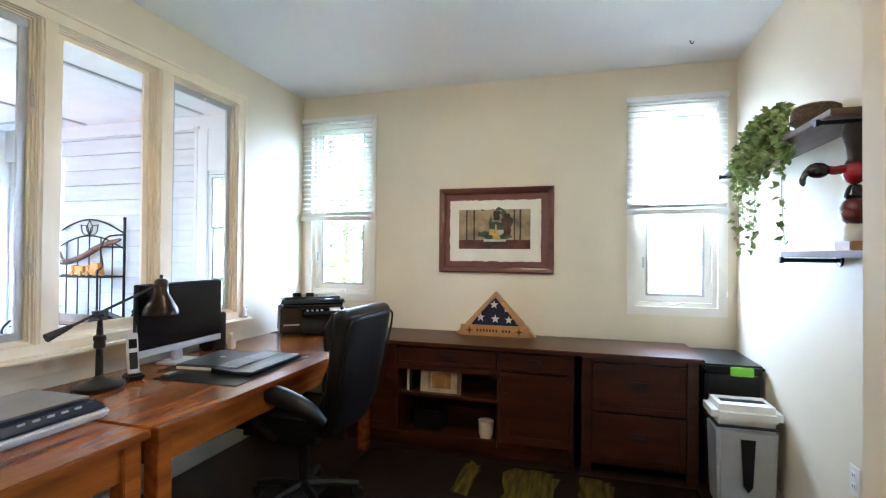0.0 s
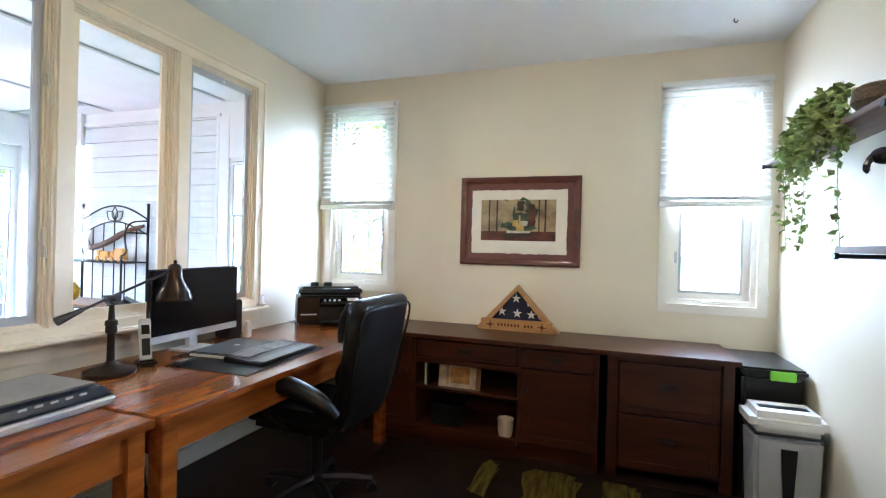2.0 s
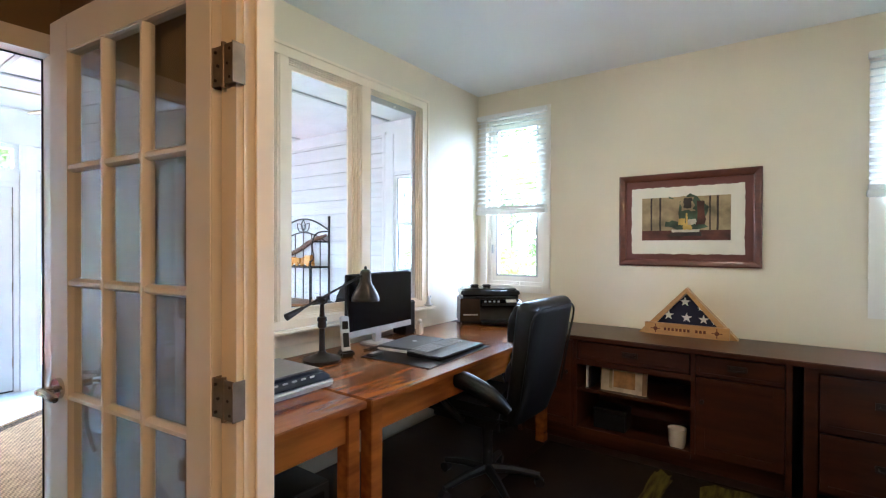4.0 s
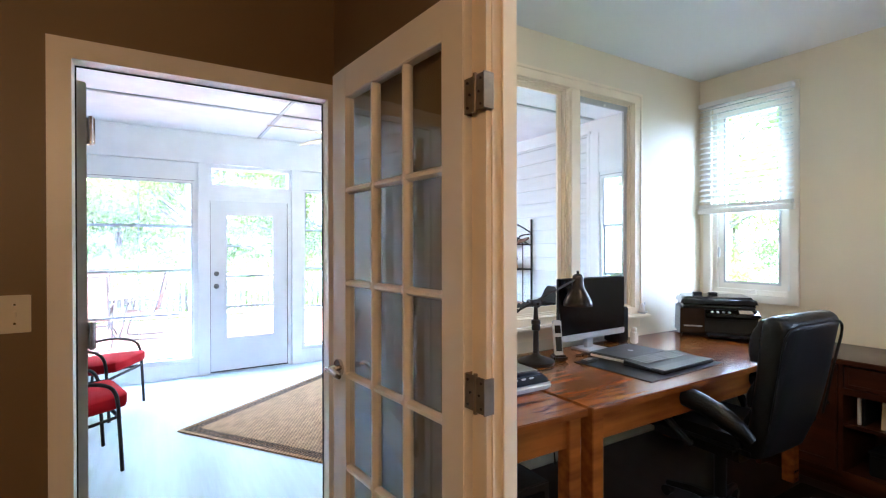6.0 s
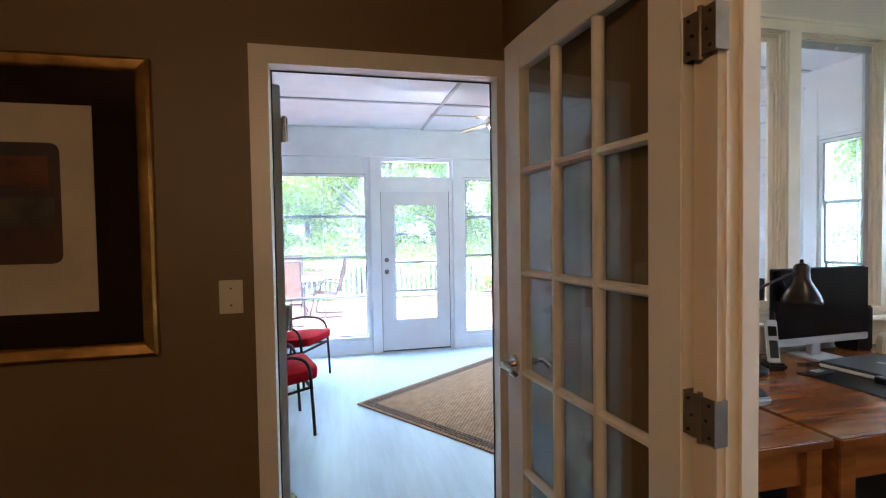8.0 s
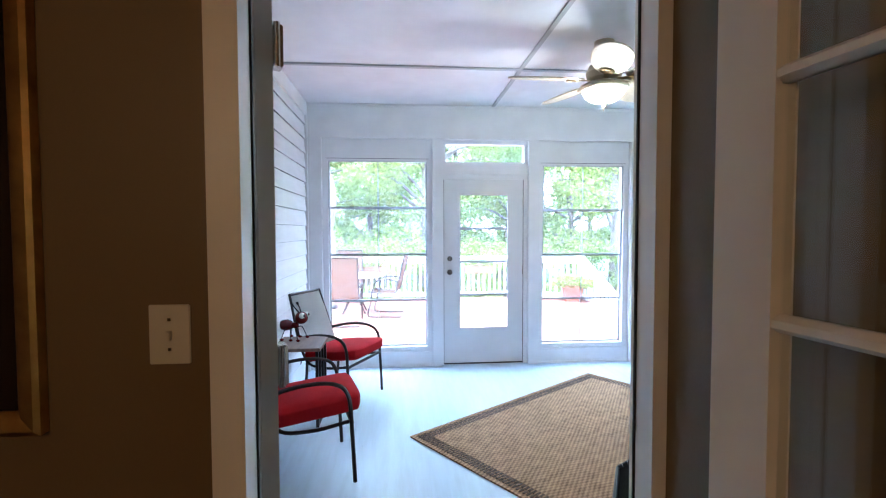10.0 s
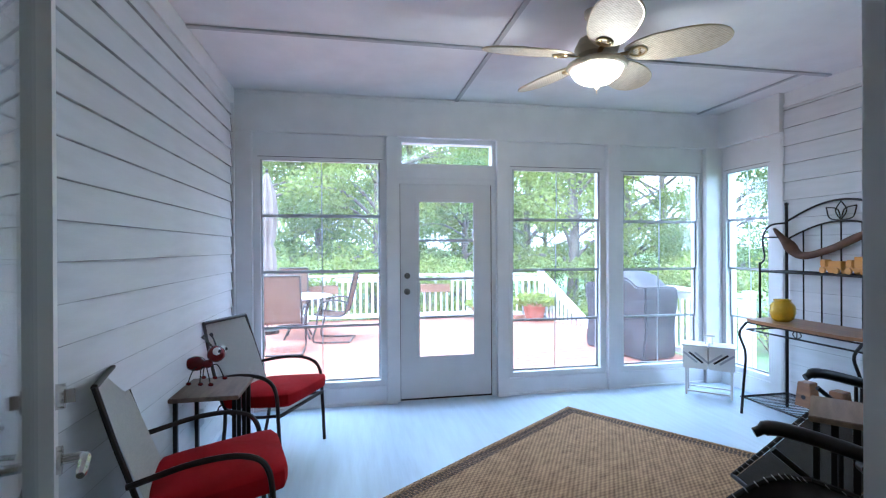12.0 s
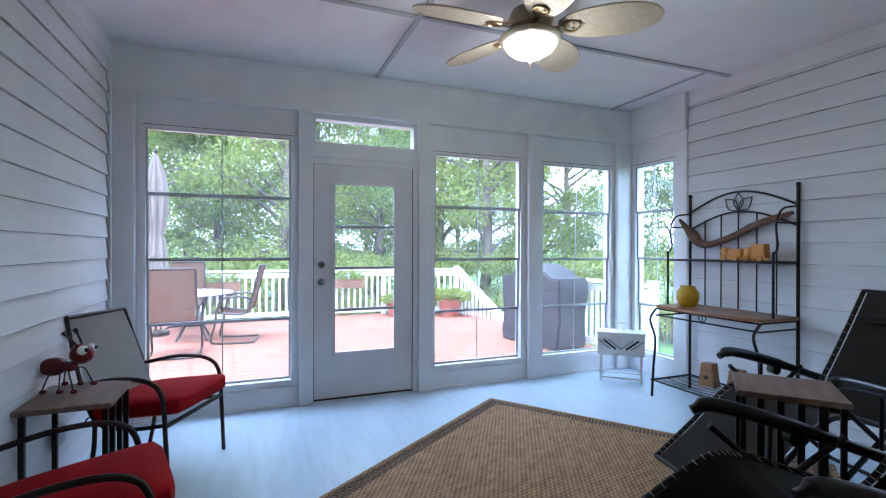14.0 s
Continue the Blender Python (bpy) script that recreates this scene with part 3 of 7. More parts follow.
def french_leaf(m):
    W, Hh, T = 0.758, 2.03, 0.018
    d = thing("door_2", "white fifteen-pane french door folded open against the wall", "door", m, kind="structure")
    S, TR, BR = 0.088, 0.105, 0.28
    bm = boxes((0, S, -T, T, 0, Hh), (W - 0.105, W, -T, T, 0, Hh), (S, W - 0.105, -T, T, Hh - TR, Hh), (S, W - 0.105, -T, T, 0, BR), bev=0.003)
    part("leaf_frame", bm, TRIM, d)
    gx0, gx1, gz0, gz1 = S, W - 0.105, BR, Hh - TR
    cw, ch = (gx1 - gx0) / 3, (gz1 - gz0) / 5
    for k in (1, 2):
        bm = bmesh.new()
        x = gx0 + k * cw
        prism(bm, [(x - 0.012, -0.006), (x - 0.005, -0.016), (x + 0.005, -0.016), (x + 0.012, -0.006), (x + 0.012, 0.006), (x + 0.005, 0.016), (x - 0.005, 0.016), (x - 0.012, 0.006)], gz0, gz1, "z")
        part("muntin", bm, TRIM, d)
    for k in (1, 2, 3, 4):
        z = gz0 + k * ch
        for j in range(3):
            bm = bmesh.new()
            prism(bm, [(-0.006, z - 0.012), (-0.016, z - 0.005), (-0.016, z + 0.005), (-0.006, z + 0.012), (0.006, z + 0.012), (0.016, z + 0.005), (0.016, z - 0.005), (0.006, z - 0.012)],
                  gx0 + j * cw + (0.012 if j else 0), gx0 + (j + 1) * cw - (0.012 if j < 2 else 0), "x")
            part("muntin", bm, TRIM, d)
    for j in range(3):
        for k in range(5):
            p = part("pane", boxes((gx0 + j * cw, gx0 + (j + 1) * cw, -0.002, 0.002, gz0 + k * ch, gz0 + (k + 1) * ch)), DOORGLASS, d)
            p.visible_shadow = False
    for z in (0.22, 1.045, 1.76):
        bm = boxes((-0.003, 0.0, -0.015, 0.016, z - 0.043, z + 0.043), (-0.0785, -0.0755, -0.010, 0.022, z - 0.043, z + 0.043),
                   (-0.036, -0.003, 0.012, 0.0145, z - 0.043, z + 0.043), (-0.0755, -0.042, 0.014, 0.0165, z - 0.043, z + 0.043), bev=0.001, seg=1)
        rod(bm, (-0.039, 0.014, z - 0.048), (-0.039, 0.014, z + 0.048), 0.0055, seg=12)
        h_ = part("hinge", bm, HINGE, d, "antique brass butt hinge with screws")
        for sx, sz in ((-0.014, -0.03), (-0.022, 0.0), (-0.014, 0.03), (-0.062, -0.03), (-0.055, 0.0), (-0.062, 0.03)):
            bm = bmesh.new()
            rod(bm, (sx, 0.012, z + sz), (sx, 0.018, z + sz), 0.0035, seg=8)
            part("screw", bm, BRONZE, h_)
    for side in (-1, 1):
        lever(d, W - 0.06, side * T, 0.96, side, reach=-0.105 if side < 0 else -0.1)
    return d


french_leaf(pose(5.226, 0.1115, F + 0.012, 0, 0, 186.0))

# hall picture and switch
pic = thing("framed_print", "large gold-framed abstract print with black mat on the hall wall", "picture", pose(XH, -1.185, 1.085))
PW, PH = 0.86, 1.045


def mitred(bm, w, h, fw, d0, d1, inner=0.5):
    """A picture frame in the plane y-z (towards -y), thick in x, with a raised moulding."""
    for (a, b) in (((0, 0), (0, h)), ((0, h), (-w, h)), ((-w, h), (-w, 0)), ((-w, 0), (0, 0))):
        def ins(p, k):
            return ((p[0] - k) if p[0] == 0 else (p[0] + k), (p[1] + k) if p[1] == 0 else (p[1] - k))
        prof = ((0, d0), (0, d1 * 0.8), (fw * 0.2, d1), (fw * 0.75, d1 * 0.85), (fw, d1 * 0.45), (fw, d0))
        A = [bm.verts.new((q, *ins(a, k))) for k, q in prof]
        B = [bm.verts.new((q, *ins(b, k))) for k, q in prof]
        for i in range(len(prof) - 1):
            bm.faces.new((A[i], B[i], B[i + 1], A[i + 1]))


bm = bmesh.new()
mitred(bm, PW, PH, 0.048, 0.0, 0.03)
part("frame", bm, GOLD, pic)
part("mat_board", boxes((0.002, 0.010, -PW + 0.045, -0.045, 0.045, PH - 0.045)), BLACKMAT, pic, "glossy black mat under glass")
part("paper", boxes((0.010, 0.013, -PW + 0.185, -0.185, 0.165, PH - 0.17)), TANPAPER, pic, "cream deckle-edged paper")
bm = bmesh.new()
py0, py1, pz0, pz1, pr_ = -PW + 0.29, -0.285, 0.335, PH - 0.30, 0.03
ring = []
for cy, cz, a0 in ((py1 - pr_, pz1 - pr_, 0), (py0 + pr_, pz1 - pr_, 90), (py0 + pr_, pz0 + pr_, 180), (py1 - pr_, pz0 + pr_, 270)):
    ring += [(cy + pr_ * math.cos(radians(a0 + 18 * q)), cz + pr_ * math.sin(radians(a0 + 18 * q))) for q in range(6)]
prism(bm, ring, 0.013, 0.0145, "x")
part("print", bm, ARTDARK, pic, "dark red and black abstract print with rounded corners")
part("print_band", boxes((0.0145, 0.0152, py0 + 0.03, py1 - 0.035, 0.60, 0.70), bev=0.0003), ARTRED, pic)
part("print_band", boxes((0.0145, 0.0152, py0 + 0.02, py1 - 0.02, 0.46, 0.56), bev=0.0003), mat("smoky_print", (0.075, 0.06, 0.045), 0.6, vary=0.4, scale=7), pic)
sw = thing("light_switch", "ivory toggle light switch plate beside the doorway", "light switch", pose(XH, -0.942, 1.28))
part("plate", boxes((0, 0.006, -0.041, 0.041, -0.062, 0.062), bev=0.002), PLATE, sw)
part("toggle", boxes((0.006, 0.018, -0.005, 0.005, -0.012, 0.008), bev=0.001), PLATE, sw)
for z in (-0.031, 0.031):
    part("screw", boxes((0.006, 0.0075, -0.003, 0.003, z - 0.003, z + 0.003)), SILVER, sw)
# pendant lamp of the hall, behind the walk
lamp = thing("pendant_lamp", "brass pendant lamp with a lit frosted glass bowl in the hall", "lamp", pose(6.9, -1.35, ZC))
bm = bmesh.new()
lathe(bm, [(0.075, 0), (0.075, -0.02), (0.03, -0.035), (0.012, -0.04)], seg=24)
part("canopy", bm, BRASSY, lamp)
bm = bmesh.new()
rod(bm, (0, 0, -0.035), (0, 0, -0.60), 0.008)
part("stem", bm, BRASSY, lamp)
bm = bmesh.new()
lathe(bm, [(0.02, -0.585), (0.06, -0.60), (0.16, -0.63), (0.175, -0.66), (0.165, -0.72), (0.12, -0.77), (0.02, -0.79)], seg=32)
part("shade", bm, glow("warm_frosted_glass", (1.0, 0.52, 0.18), 9.5), lamp, "lit frosted glass bowl")

# flush office ceiling lamp, unseen above the walk, inferred from warm light and shadows
lamp = thing("ceiling_lamp", "unseen round flush ceiling lamp with a lit frosted glass bowl", "lamp", pose(5.75, 1.25, ZC))
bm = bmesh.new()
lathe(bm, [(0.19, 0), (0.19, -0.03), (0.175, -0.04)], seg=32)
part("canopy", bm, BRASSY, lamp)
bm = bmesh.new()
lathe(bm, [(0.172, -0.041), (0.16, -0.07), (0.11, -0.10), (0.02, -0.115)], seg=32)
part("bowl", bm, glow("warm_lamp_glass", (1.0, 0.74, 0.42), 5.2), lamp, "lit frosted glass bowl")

# ---- office windows ----


def north_window(n, x0, x1, z0, z1, bx0, bx1, btop, bbot):
    w = thing("window_%d" % n, "white casement window with a crank", "window", pose(0, YF, 0), kind="structure")
    part("casing", frame_set("c", "y", -0.018, 0.0, x0, x1, z0, z1, 0.06, TRIM), TRIM, w)
    part("window_frame", frame_set("c", "y", 0.02, 0.12, x0 + 0.03, x1 - 0.03, z0 + 0.03, z1 - 0.03, 0.03, TRIM), TRIM, w)
    part("sash", frame_set("c", "y", 0.045, 0.085, x0 + 0.085, x1 - 0.085, z0 + 0.085, z1 - 0.085, 0.053, TRIM), TRIM, w)
    part("glazing_bead", frame_set("c", "y", 0.040, 0.044, x0 + 0.092, x1 - 0.092, z0 + 0.092, z1 - 0.092, 0.018, TRIM), GREYP, w)
    p = part("pane", boxes((x0 + 0.08, x1 - 0.08, 0.062, 0.066, z0 + 0.08, z1 - 0.08)), GLASS, w)
    p.visible_shadow = False
    bm = boxes(((x0 + x1) / 2 - 0.05, (x0 + x1) / 2 + 0.05, 0.0, 0.03, z0 + 0.001, z0 + 0.022), bev=0.004)
    rod(bm, ((x0 + x1) / 2, 0.0, z0 + 0.02), ((x0 + x1) / 2 + 0.06, -0.02, z0 + 0.035), 0.007)
    part("crank", bm, TRIM, w)
    part("latch", boxes((x0 + 0.045, x0 + 0.06, 0.0, 0.02, z0 + 0.28, z0 + 0.36), bev=0.003), GREYP, w)
    b = thing("window_blind", "white slatted blind half lowered over the window", "blind", pose(0, YF - 0.02, 0), group="office window blinds")
    part("headrail", boxes((bx0, bx1, -0.05, -0.002, btop - 0.035, btop), bev=0.003), BLIND, b)
    nsl = int((btop - 0.05 - bbot - 0.06) / 0.043)
    for i in range(nsl):
        z = btop - 0.06 - i * 0.043
        m = Matrix.Translation((0, -0.027, z)) @ Matrix.Rotation(radians(28), 4, "X")
        bm = bmesh.new()
        box(bm, bx0 + 0.006, bx1 - 0.006, -0.024, 0.024, -0.0013, 0.0013, m)
        part("slat", bm, BLIND, b)
    zst = bbot + 0.045
    for i in range(7):
        part("slat", boxes((bx0 + 0.004, bx1 - 0.004, -0.05, -0.004, zst + i * 0.004, zst + i * 0.004 + 0.003)), BLIND, b)
    part("bottom_rail", boxes((bx0 - 0.004, bx1 + 0.004, -0.052, -0.003, bbot, bbot + 0.04), bev=0.003), BLIND, b)
    bm = bmesh.new()
    for x in (bx0 + 0.1, bx1 - 0.1):
        rod(bm, (x, -0.052, bbot + 0.04), (x, -0.052, btop - 0.035), 0.0012, seg=5)
    rod(bm, (bx1 - 0.015, -0.056, bbot - 0.55), (bx1 - 0.015, -0.056, btop - 0.03), 0.0015, seg=5)
    lathe(bm, [(0.002, 0.02), (0.008, 0.0), (0.006, -0.02), (0.001, -0.022)], (bx1 - 0.015, -0.056, bbot - 0.56), 8)
    part("cord", bm, BLIND, b)


north_window(1, 4.02, 4.58, 1.13, 2.62, 3.945, 4.62, 2.66, 1.76)
north_window(2, 6.72, 7.26, 1.11, 2.58, 6.65, 7.315, 2.63, 1.775)

# windows between office and porch
ww = thing("window_3", "wide cream triple window from the office onto the porch", "window", pose(0, 0, 0), kind="structure")
W3Z0, W3Z1 = 1.045, 2.555
part("casing", frame_set("c", "x", XW, XW + 0.018, 0.42, 2.485, W3Z0, W3Z1, 0.055, WARMTRIM), WARMTRIM, ww)
part("back_band", frame_set("c", "x", XW, XW + 0.028, 0.365, 2.54, 0.99, 2.61, 0.018, WARMTRIM), WARMTRIM, ww)
for y0, y1 in ((1.17, 1.25), (1.81, 1.917)):
    part("mullion", boxes((XS + 0.003, XW + 0.010, y0, y1, W3Z0 - 0.03, W3Z1 + 0.015), (XW + 0.010, XW + 0.018, y0 + 0.012, y1 - 0.012, W3Z0, W3Z1), bev=0.003), WARMTRIM, ww)
part("window_sill", boxes((XW + 0.018, XW + 0.075, 0.33, 2.60, 0.975, 1.0), bev=0.008, seg=3), WARMTRIM, ww)
part("apron", boxes((XW, XW + 0.016, 0.38, 2.55, 0.90, 0.975), bev=0.004), WARMTRIM, ww)
for k, (y0, y1) in enumerate(((0.42, 1.17), (1.25, 1.81), (1.917, 2.485))):
    part("jamb_liner", frame_set("c", "x", 3.904, XW, y0 + 0.004, y1 - 0.004, W3Z0 + 0.004, W3Z1 - 0.004, 0.018, WARMTRIM), WARMTRIM, ww)
    part("jamb_step", frame_set("c", "x", 3.891, 3.904, y0 + 0.013, y1 - 0.013, W3Z0 + 0.013, W3Z1 - 0.011, 0.02, WARMTRIM), WARMTRIM, ww)
    part("jamb_step", frame_set("c", "x", 3.879, 3.891, y0 + 0.022, y1 - 0.022, W3Z0 + 0.022, W3Z1 - 0.018, 0.025, WARMTRIM), WARMTRIM, ww)
    sa = part("sash", frame_set("c", "x", 3.863, 3.879, y0 + 0.055, y1 - 0.055, W3Z0 + 0.06, W3Z1 - 0.042, 0.04, TRIM), WARMTRIM if k == 1 else GREYP, ww, "" if k == 1 else "grey aluminium screen sash")
    p = part("pane", boxes((3.869, 3.873, y0 + 0.03, y1 - 0.03, W3Z0 + 0.03, W3Z1 - 0.02)), GLASS, sa)
    p.visible_shadow = False
    if k != 1:
        part("roller_housing", boxes((3.8795, 3.8905, y0 + 0.023, y1 - 0.023, W3Z1 - 0.062, W3Z1 - 0.019), bev=0.004), GREYP, ww, "grey screen housing under the head")
        bm = bmesh.new()
        rod(bm, (3.8905, (y0 + y1) / 2, W3Z1 - 0.05), (3.900, (y0 + y1) / 2, W3Z1 - 0.05), 0.008)
        part("knob", bm, WHITEP, ww)
for z in (1.43, 2.20):
    bm = boxes((3.894, 3.906, 1.150, 1.164, z - 0.065, z + 0.065), bev=0.003)
    tube(bm, curve([(3.906, 1.157, z - 0.01), (3.925, 1.153, z - 0.02), (3.930, 1.150, z - 0.07)], 4), 0.005, 6)
    part("latch", bm, CUP, ww, "small cream casement latch")

# baseboards and outlet
struct("baseboard", boxes((XE - 0.014, XE, YP1 + 0.02, YF, F, F + 0.11), (XW, XW + 0.014, YP1 + 0.02, YF, F, F + 0.11), (XW + 0.014, XE - 0.014, YF - 0.014, YF, F, F + 0.11), bev=0.004), TRIM)
out = thing("wall_outlet", "white duplex wall outlet low on the office wall", "outlet", pose(XE, 1.87, 0.59))
part("plate", boxes((-0.006, 0, -0.036, 0.036, -0.058, 0.058), bev=0.002), WHITEP, out)
for z in (-0.022, 0.022):
    part("socket", boxes((-0.009, -0.006, -0.016, 0.016, z - 0.015, z + 0.015), bev=0.001), WHITEP, out)
    part("slot", boxes((-0.0098, -0.009, -0.008, -0.005, z - 0.005, z + 0.006), (-0.0098, -0.009, 0.005, 0.008, z - 0.005, z + 0.006)), BLACKP, out)
# hook left in the ceiling
hk = thing("ceiling_hook", "small dark hook screwed into the office ceiling", "hook", pose(7.0, 2.95, ZC))
bm = bmesh.new()
tube(bm, curve([(0, 0, 0), (0, 0, -0.015), (0.012, 0, -0.025), (0.02, 0, -0.012)], 5), 0.003, 6)
part("hook", bm, BRONZE, hk)

# ---- office furniture ----
DZ = 0.765     # worktop height above the office floor


def desk(x0, x1, y0, y1, label, drawers=True):
    d = thing("desk", label, "desk", pose(x0, y0, F))
    w, l = x1 - x0, y1 - y0
    bm = boxes((0, w, 0, l, DZ - 0.03, DZ), bev=0.004)
    part("desktop", bm, WOOD, d)
    part("apron", boxes((w - 0.06, w - 0.035, 0.06, l - 0.06, DZ - 0.15, DZ - 0.03)), WOOD, d)
    part("apron", boxes((0.06, w - 0.06, 0.03, 0.05, DZ - 0.15, DZ - 0.03)), WOOD, d)
    part("apron", boxes((0.06, w - 0.06, l - 0.05, l - 0.03, DZ - 0.15, DZ - 0.03)), WOOD, d)
    for a in (0.02, w - 0.085):
        for b in (0.02, l - 0.085):
            part("leg", boxes((a, a + 0.065, b, b + 0.065, 0, DZ - 0.03), bev=0.003), WOOD, d)
    return d


desk(XW + 0.09, 4.90, 0.93, 2.76, "long reddish-brown wooden desk under the porch window")
desk(XW + 0.14, 4.89, 0.29, 0.915, "short reddish-brown wooden side desk with a safe under it")

# credenza along the far wall
CF = 2.79


def cabinet_front(parent, x0, x1, z0, z1, y, knob=None, inset=0.05, name="door"):
    bm = boxes((x0, x0 + inset, y, y + 0.02, z0, z1), (x1 - inset, x1, y, y + 0.02, z0, z1), (x0 + inset, x1 - inset, y, y + 0.02, z1 - inset, z1),
               (x0 + inset, x1 - inset, y, y + 0.02, z0, z0 + inset), bev=0.002)
    box(bm, x0 + inset, x1 - inset, y + 0.008, y + 0.018, z0 + inset, z1 - inset)
    dr = part(name, bm, WOODX, parent)
    if knob:
        kx, kz, kind = knob
        bm = bmesh.new()
        if kind == "pull":
            box(bm, kx - 0.05, kx + 0.05, y - 0.006, y, kz - 0.018, kz + 0.018)
            tube(bm, curve([(kx - 0.035, y - 0.006, kz + 0.006), (kx - 0.03, y - 0.022, kz - 0.004), (kx + 0.03, y - 0.022, kz - 0.004), (kx + 0.035, y - 0.006, kz + 0.006)], 4), 0.004, 6)
        else:
            rod(bm, (kx, y, kz), (kx, y - 0.022, kz), 0.012, 0.014)
        part("drawer_pull", bm, BRONZE, dr, "dark bronze pull")
    return dr


top = tagged(new("worktop", mesh_of("worktop", boxes((XW + 0.09, 7.05, CF - 0.02, YF - 0.02, F + DZ - 0.03, F + DZ), bev=0.004), WOODX)),
             "dark reddish-brown worktop running along the far wall", "worktop")
cr = thing("credenza", "dark wooden credenza with open shelves and a panelled door", "credenza", pose(0, 0, F))
# Black sheet added behind the gap between the units, as its shade.
part("back_and_gap_panel", boxes((6.12, 6.48, YF - 0.034, YF - 0.02, 0, DZ - 0.035)), BLACKM, cr)
X0, X1 = 4.62, 6.29
ZT = DZ - 0.031
part("side_panel", boxes((X0, X0 + 0.03, CF, YF - 0.03, 0, ZT)), WOODX, cr)
part("side_panel", boxes((X1 - 0.03, X1, CF, YF - 0.03, 0, ZT)), WOODX, cr)
part("back_and_gap_panel", boxes((X0 + 0.03, X1 - 0.03, YF - 0.045, YF - 0.03, 0.08, ZT)), WOODX, cr)
part("bottom_panel", boxes((X0 + 0.03, X1 - 0.03, CF + 0.02, YF - 0.045, 0.08, 0.11)), WOODX, cr)
part("plinth", boxes((X0 + 0.03, X1 - 0.03, CF + 0.06, CF + 0.08, 0, 0.08)), WOODX, cr)
for x in (5.06, 5.80):
    part("divider", boxes((x - 0.012, x + 0.012, CF + 0.005, YF - 0.045, 0.11, ZT)), WOODX, cr)
part("shelf", boxes((5.072, 5.788, CF + 0.02, YF - 0.045, 0.375, 0.395)), WOODX, cr)
part("face_rail", boxes((5.072, 5.788, CF, CF + 0.022, 0.565, 0.60)), WOODX, cr)
part("face_rail", boxes((5.072, 5.788, CF, CF + 0.022, 0.08, 0.125)), WOODX, cr)
cabinet_front(cr, 5.08, 5.78, 0.605, 0.725, CF - 0.002, (5.43, 0.67, "pull"), 0.02, "drawer")
cabinet_front(cr, X0 + 0.035, 5.045, 0.12, 0.725, CF - 0.002, (5.0, 0.5, "knob"))
cabinet_front(cr, 5.815, 6.255, 0.12, 0.595, CF - 0.002, (5.85, 0.45, "knob"))
cabinet_front(cr, 5.815, 6.255, 0.605, 0.725, CF - 0.002, (6.03, 0.67, "pull"), 0.02, "drawer")
fc = thing("file_cabinet", "dark wooden two-drawer file cabinet under the worktop", "cabinet", pose(0, 0, F))
part("body", boxes((6.34, 7.02, CF + 0.022, YF - 0.03, 0.05, ZT)), WOODX, fc)
for a in (6.34, 6.96):
    part("corner_post", boxes((a, a + 0.06, CF - 0.004, CF + 0.05, 0, ZT), bev=0.003), WOODX, fc)
cabinet_front(fc, 6.41, 6.95, 0.40, 0.70, CF, (6.68, 0.575, "pull"), 0.035, "drawer")
cabinet_front(fc, 6.41, 6.95, 0.075, 0.385, CF, (6.68, 0.255, "pull"), 0.035, "drawer")

# things on the shelves
def book(x0, x1, y, z0, h, material, label, depth=0.2):
    b = thing("book", label, "book", pose(x0, y, z0), group="things on the credenza shelf")
    w = x1 - x0
    part("cover", boxes((0, 0.003, 0, depth, 0, h), (w - 0.003, w, 0, depth, 0, h), (0.003, w - 0.003, 0, 0.003, 0, h)), material, b)
    part("pages", boxes((0.004, w - 0.004, 0.006, depth - 0.004, 0.004, h - 0.004)), PAPER, b)


book(5.12, 5.135, CF + 0.06, F + 0.395, 0.15, WHITEC, "thin white binder standing on the shelf")
book(5.14, 5.155, CF + 0.06, F + 0.395, 0.15, BLACKP, "thin black binder standing on the shelf")
pb = thing("picture_book", "cream picture book standing face out on the shelf", "book", pose(5.22, CF + 0.07, F + 0.395, -8))
part("cover", boxes((0, 0.30, 0, 0.012, 0, 0.165), bev=0.001), BOOKC, pb)
part("stripe", boxes((0.055, 0.075, -0.001, 0, 0.02, 0.145)), ARTTAN, pb)
cup = thing("cup", "plain cream ceramic cup on the lower shelf", "cup", pose(5.70, CF + 0.09, F + 0.11))
bm = bmesh.new()
lathe(bm, [(0.042, 0), (0.05, 0.03), (0.054, 0.112), (0.056, 0.118), (0.051, 0.116), (0.046, 0.03), (0.01, 0.02)], seg=28)
part("cup_body", bm, CUP, cup)

part("title_panel", boxes((0.085, 0.225, -0.0012, 0, 0.03, 0.14), bev=0.0003), mat("orange_brown_print", (0.50, 0.27, 0.09), 0.6, vary=0.3, scale=14), pb)
part("spine_band", boxes((0.27, 0.299, -0.0012, 0, 0.004, 0.161), bev=0.0003), mat("brown_spine_print", (0.20, 0.12, 0.06), 0.6, vary=0.2), pb)
sbx = thing("storage_box", "small dark box with a raised lid on the lower shelf", "box", pose(5.16, CF + 0.10, F + 0.11))
part("body", boxes((0, 0.22, 0, 0.16, 0, 0.12), bev=0.006), BLACKP, sbx)
part("lid", boxes((-0.004, 0.224, -0.004, 0.164, 0.121, 0.145), bev=0.006), BLACKP, sbx)

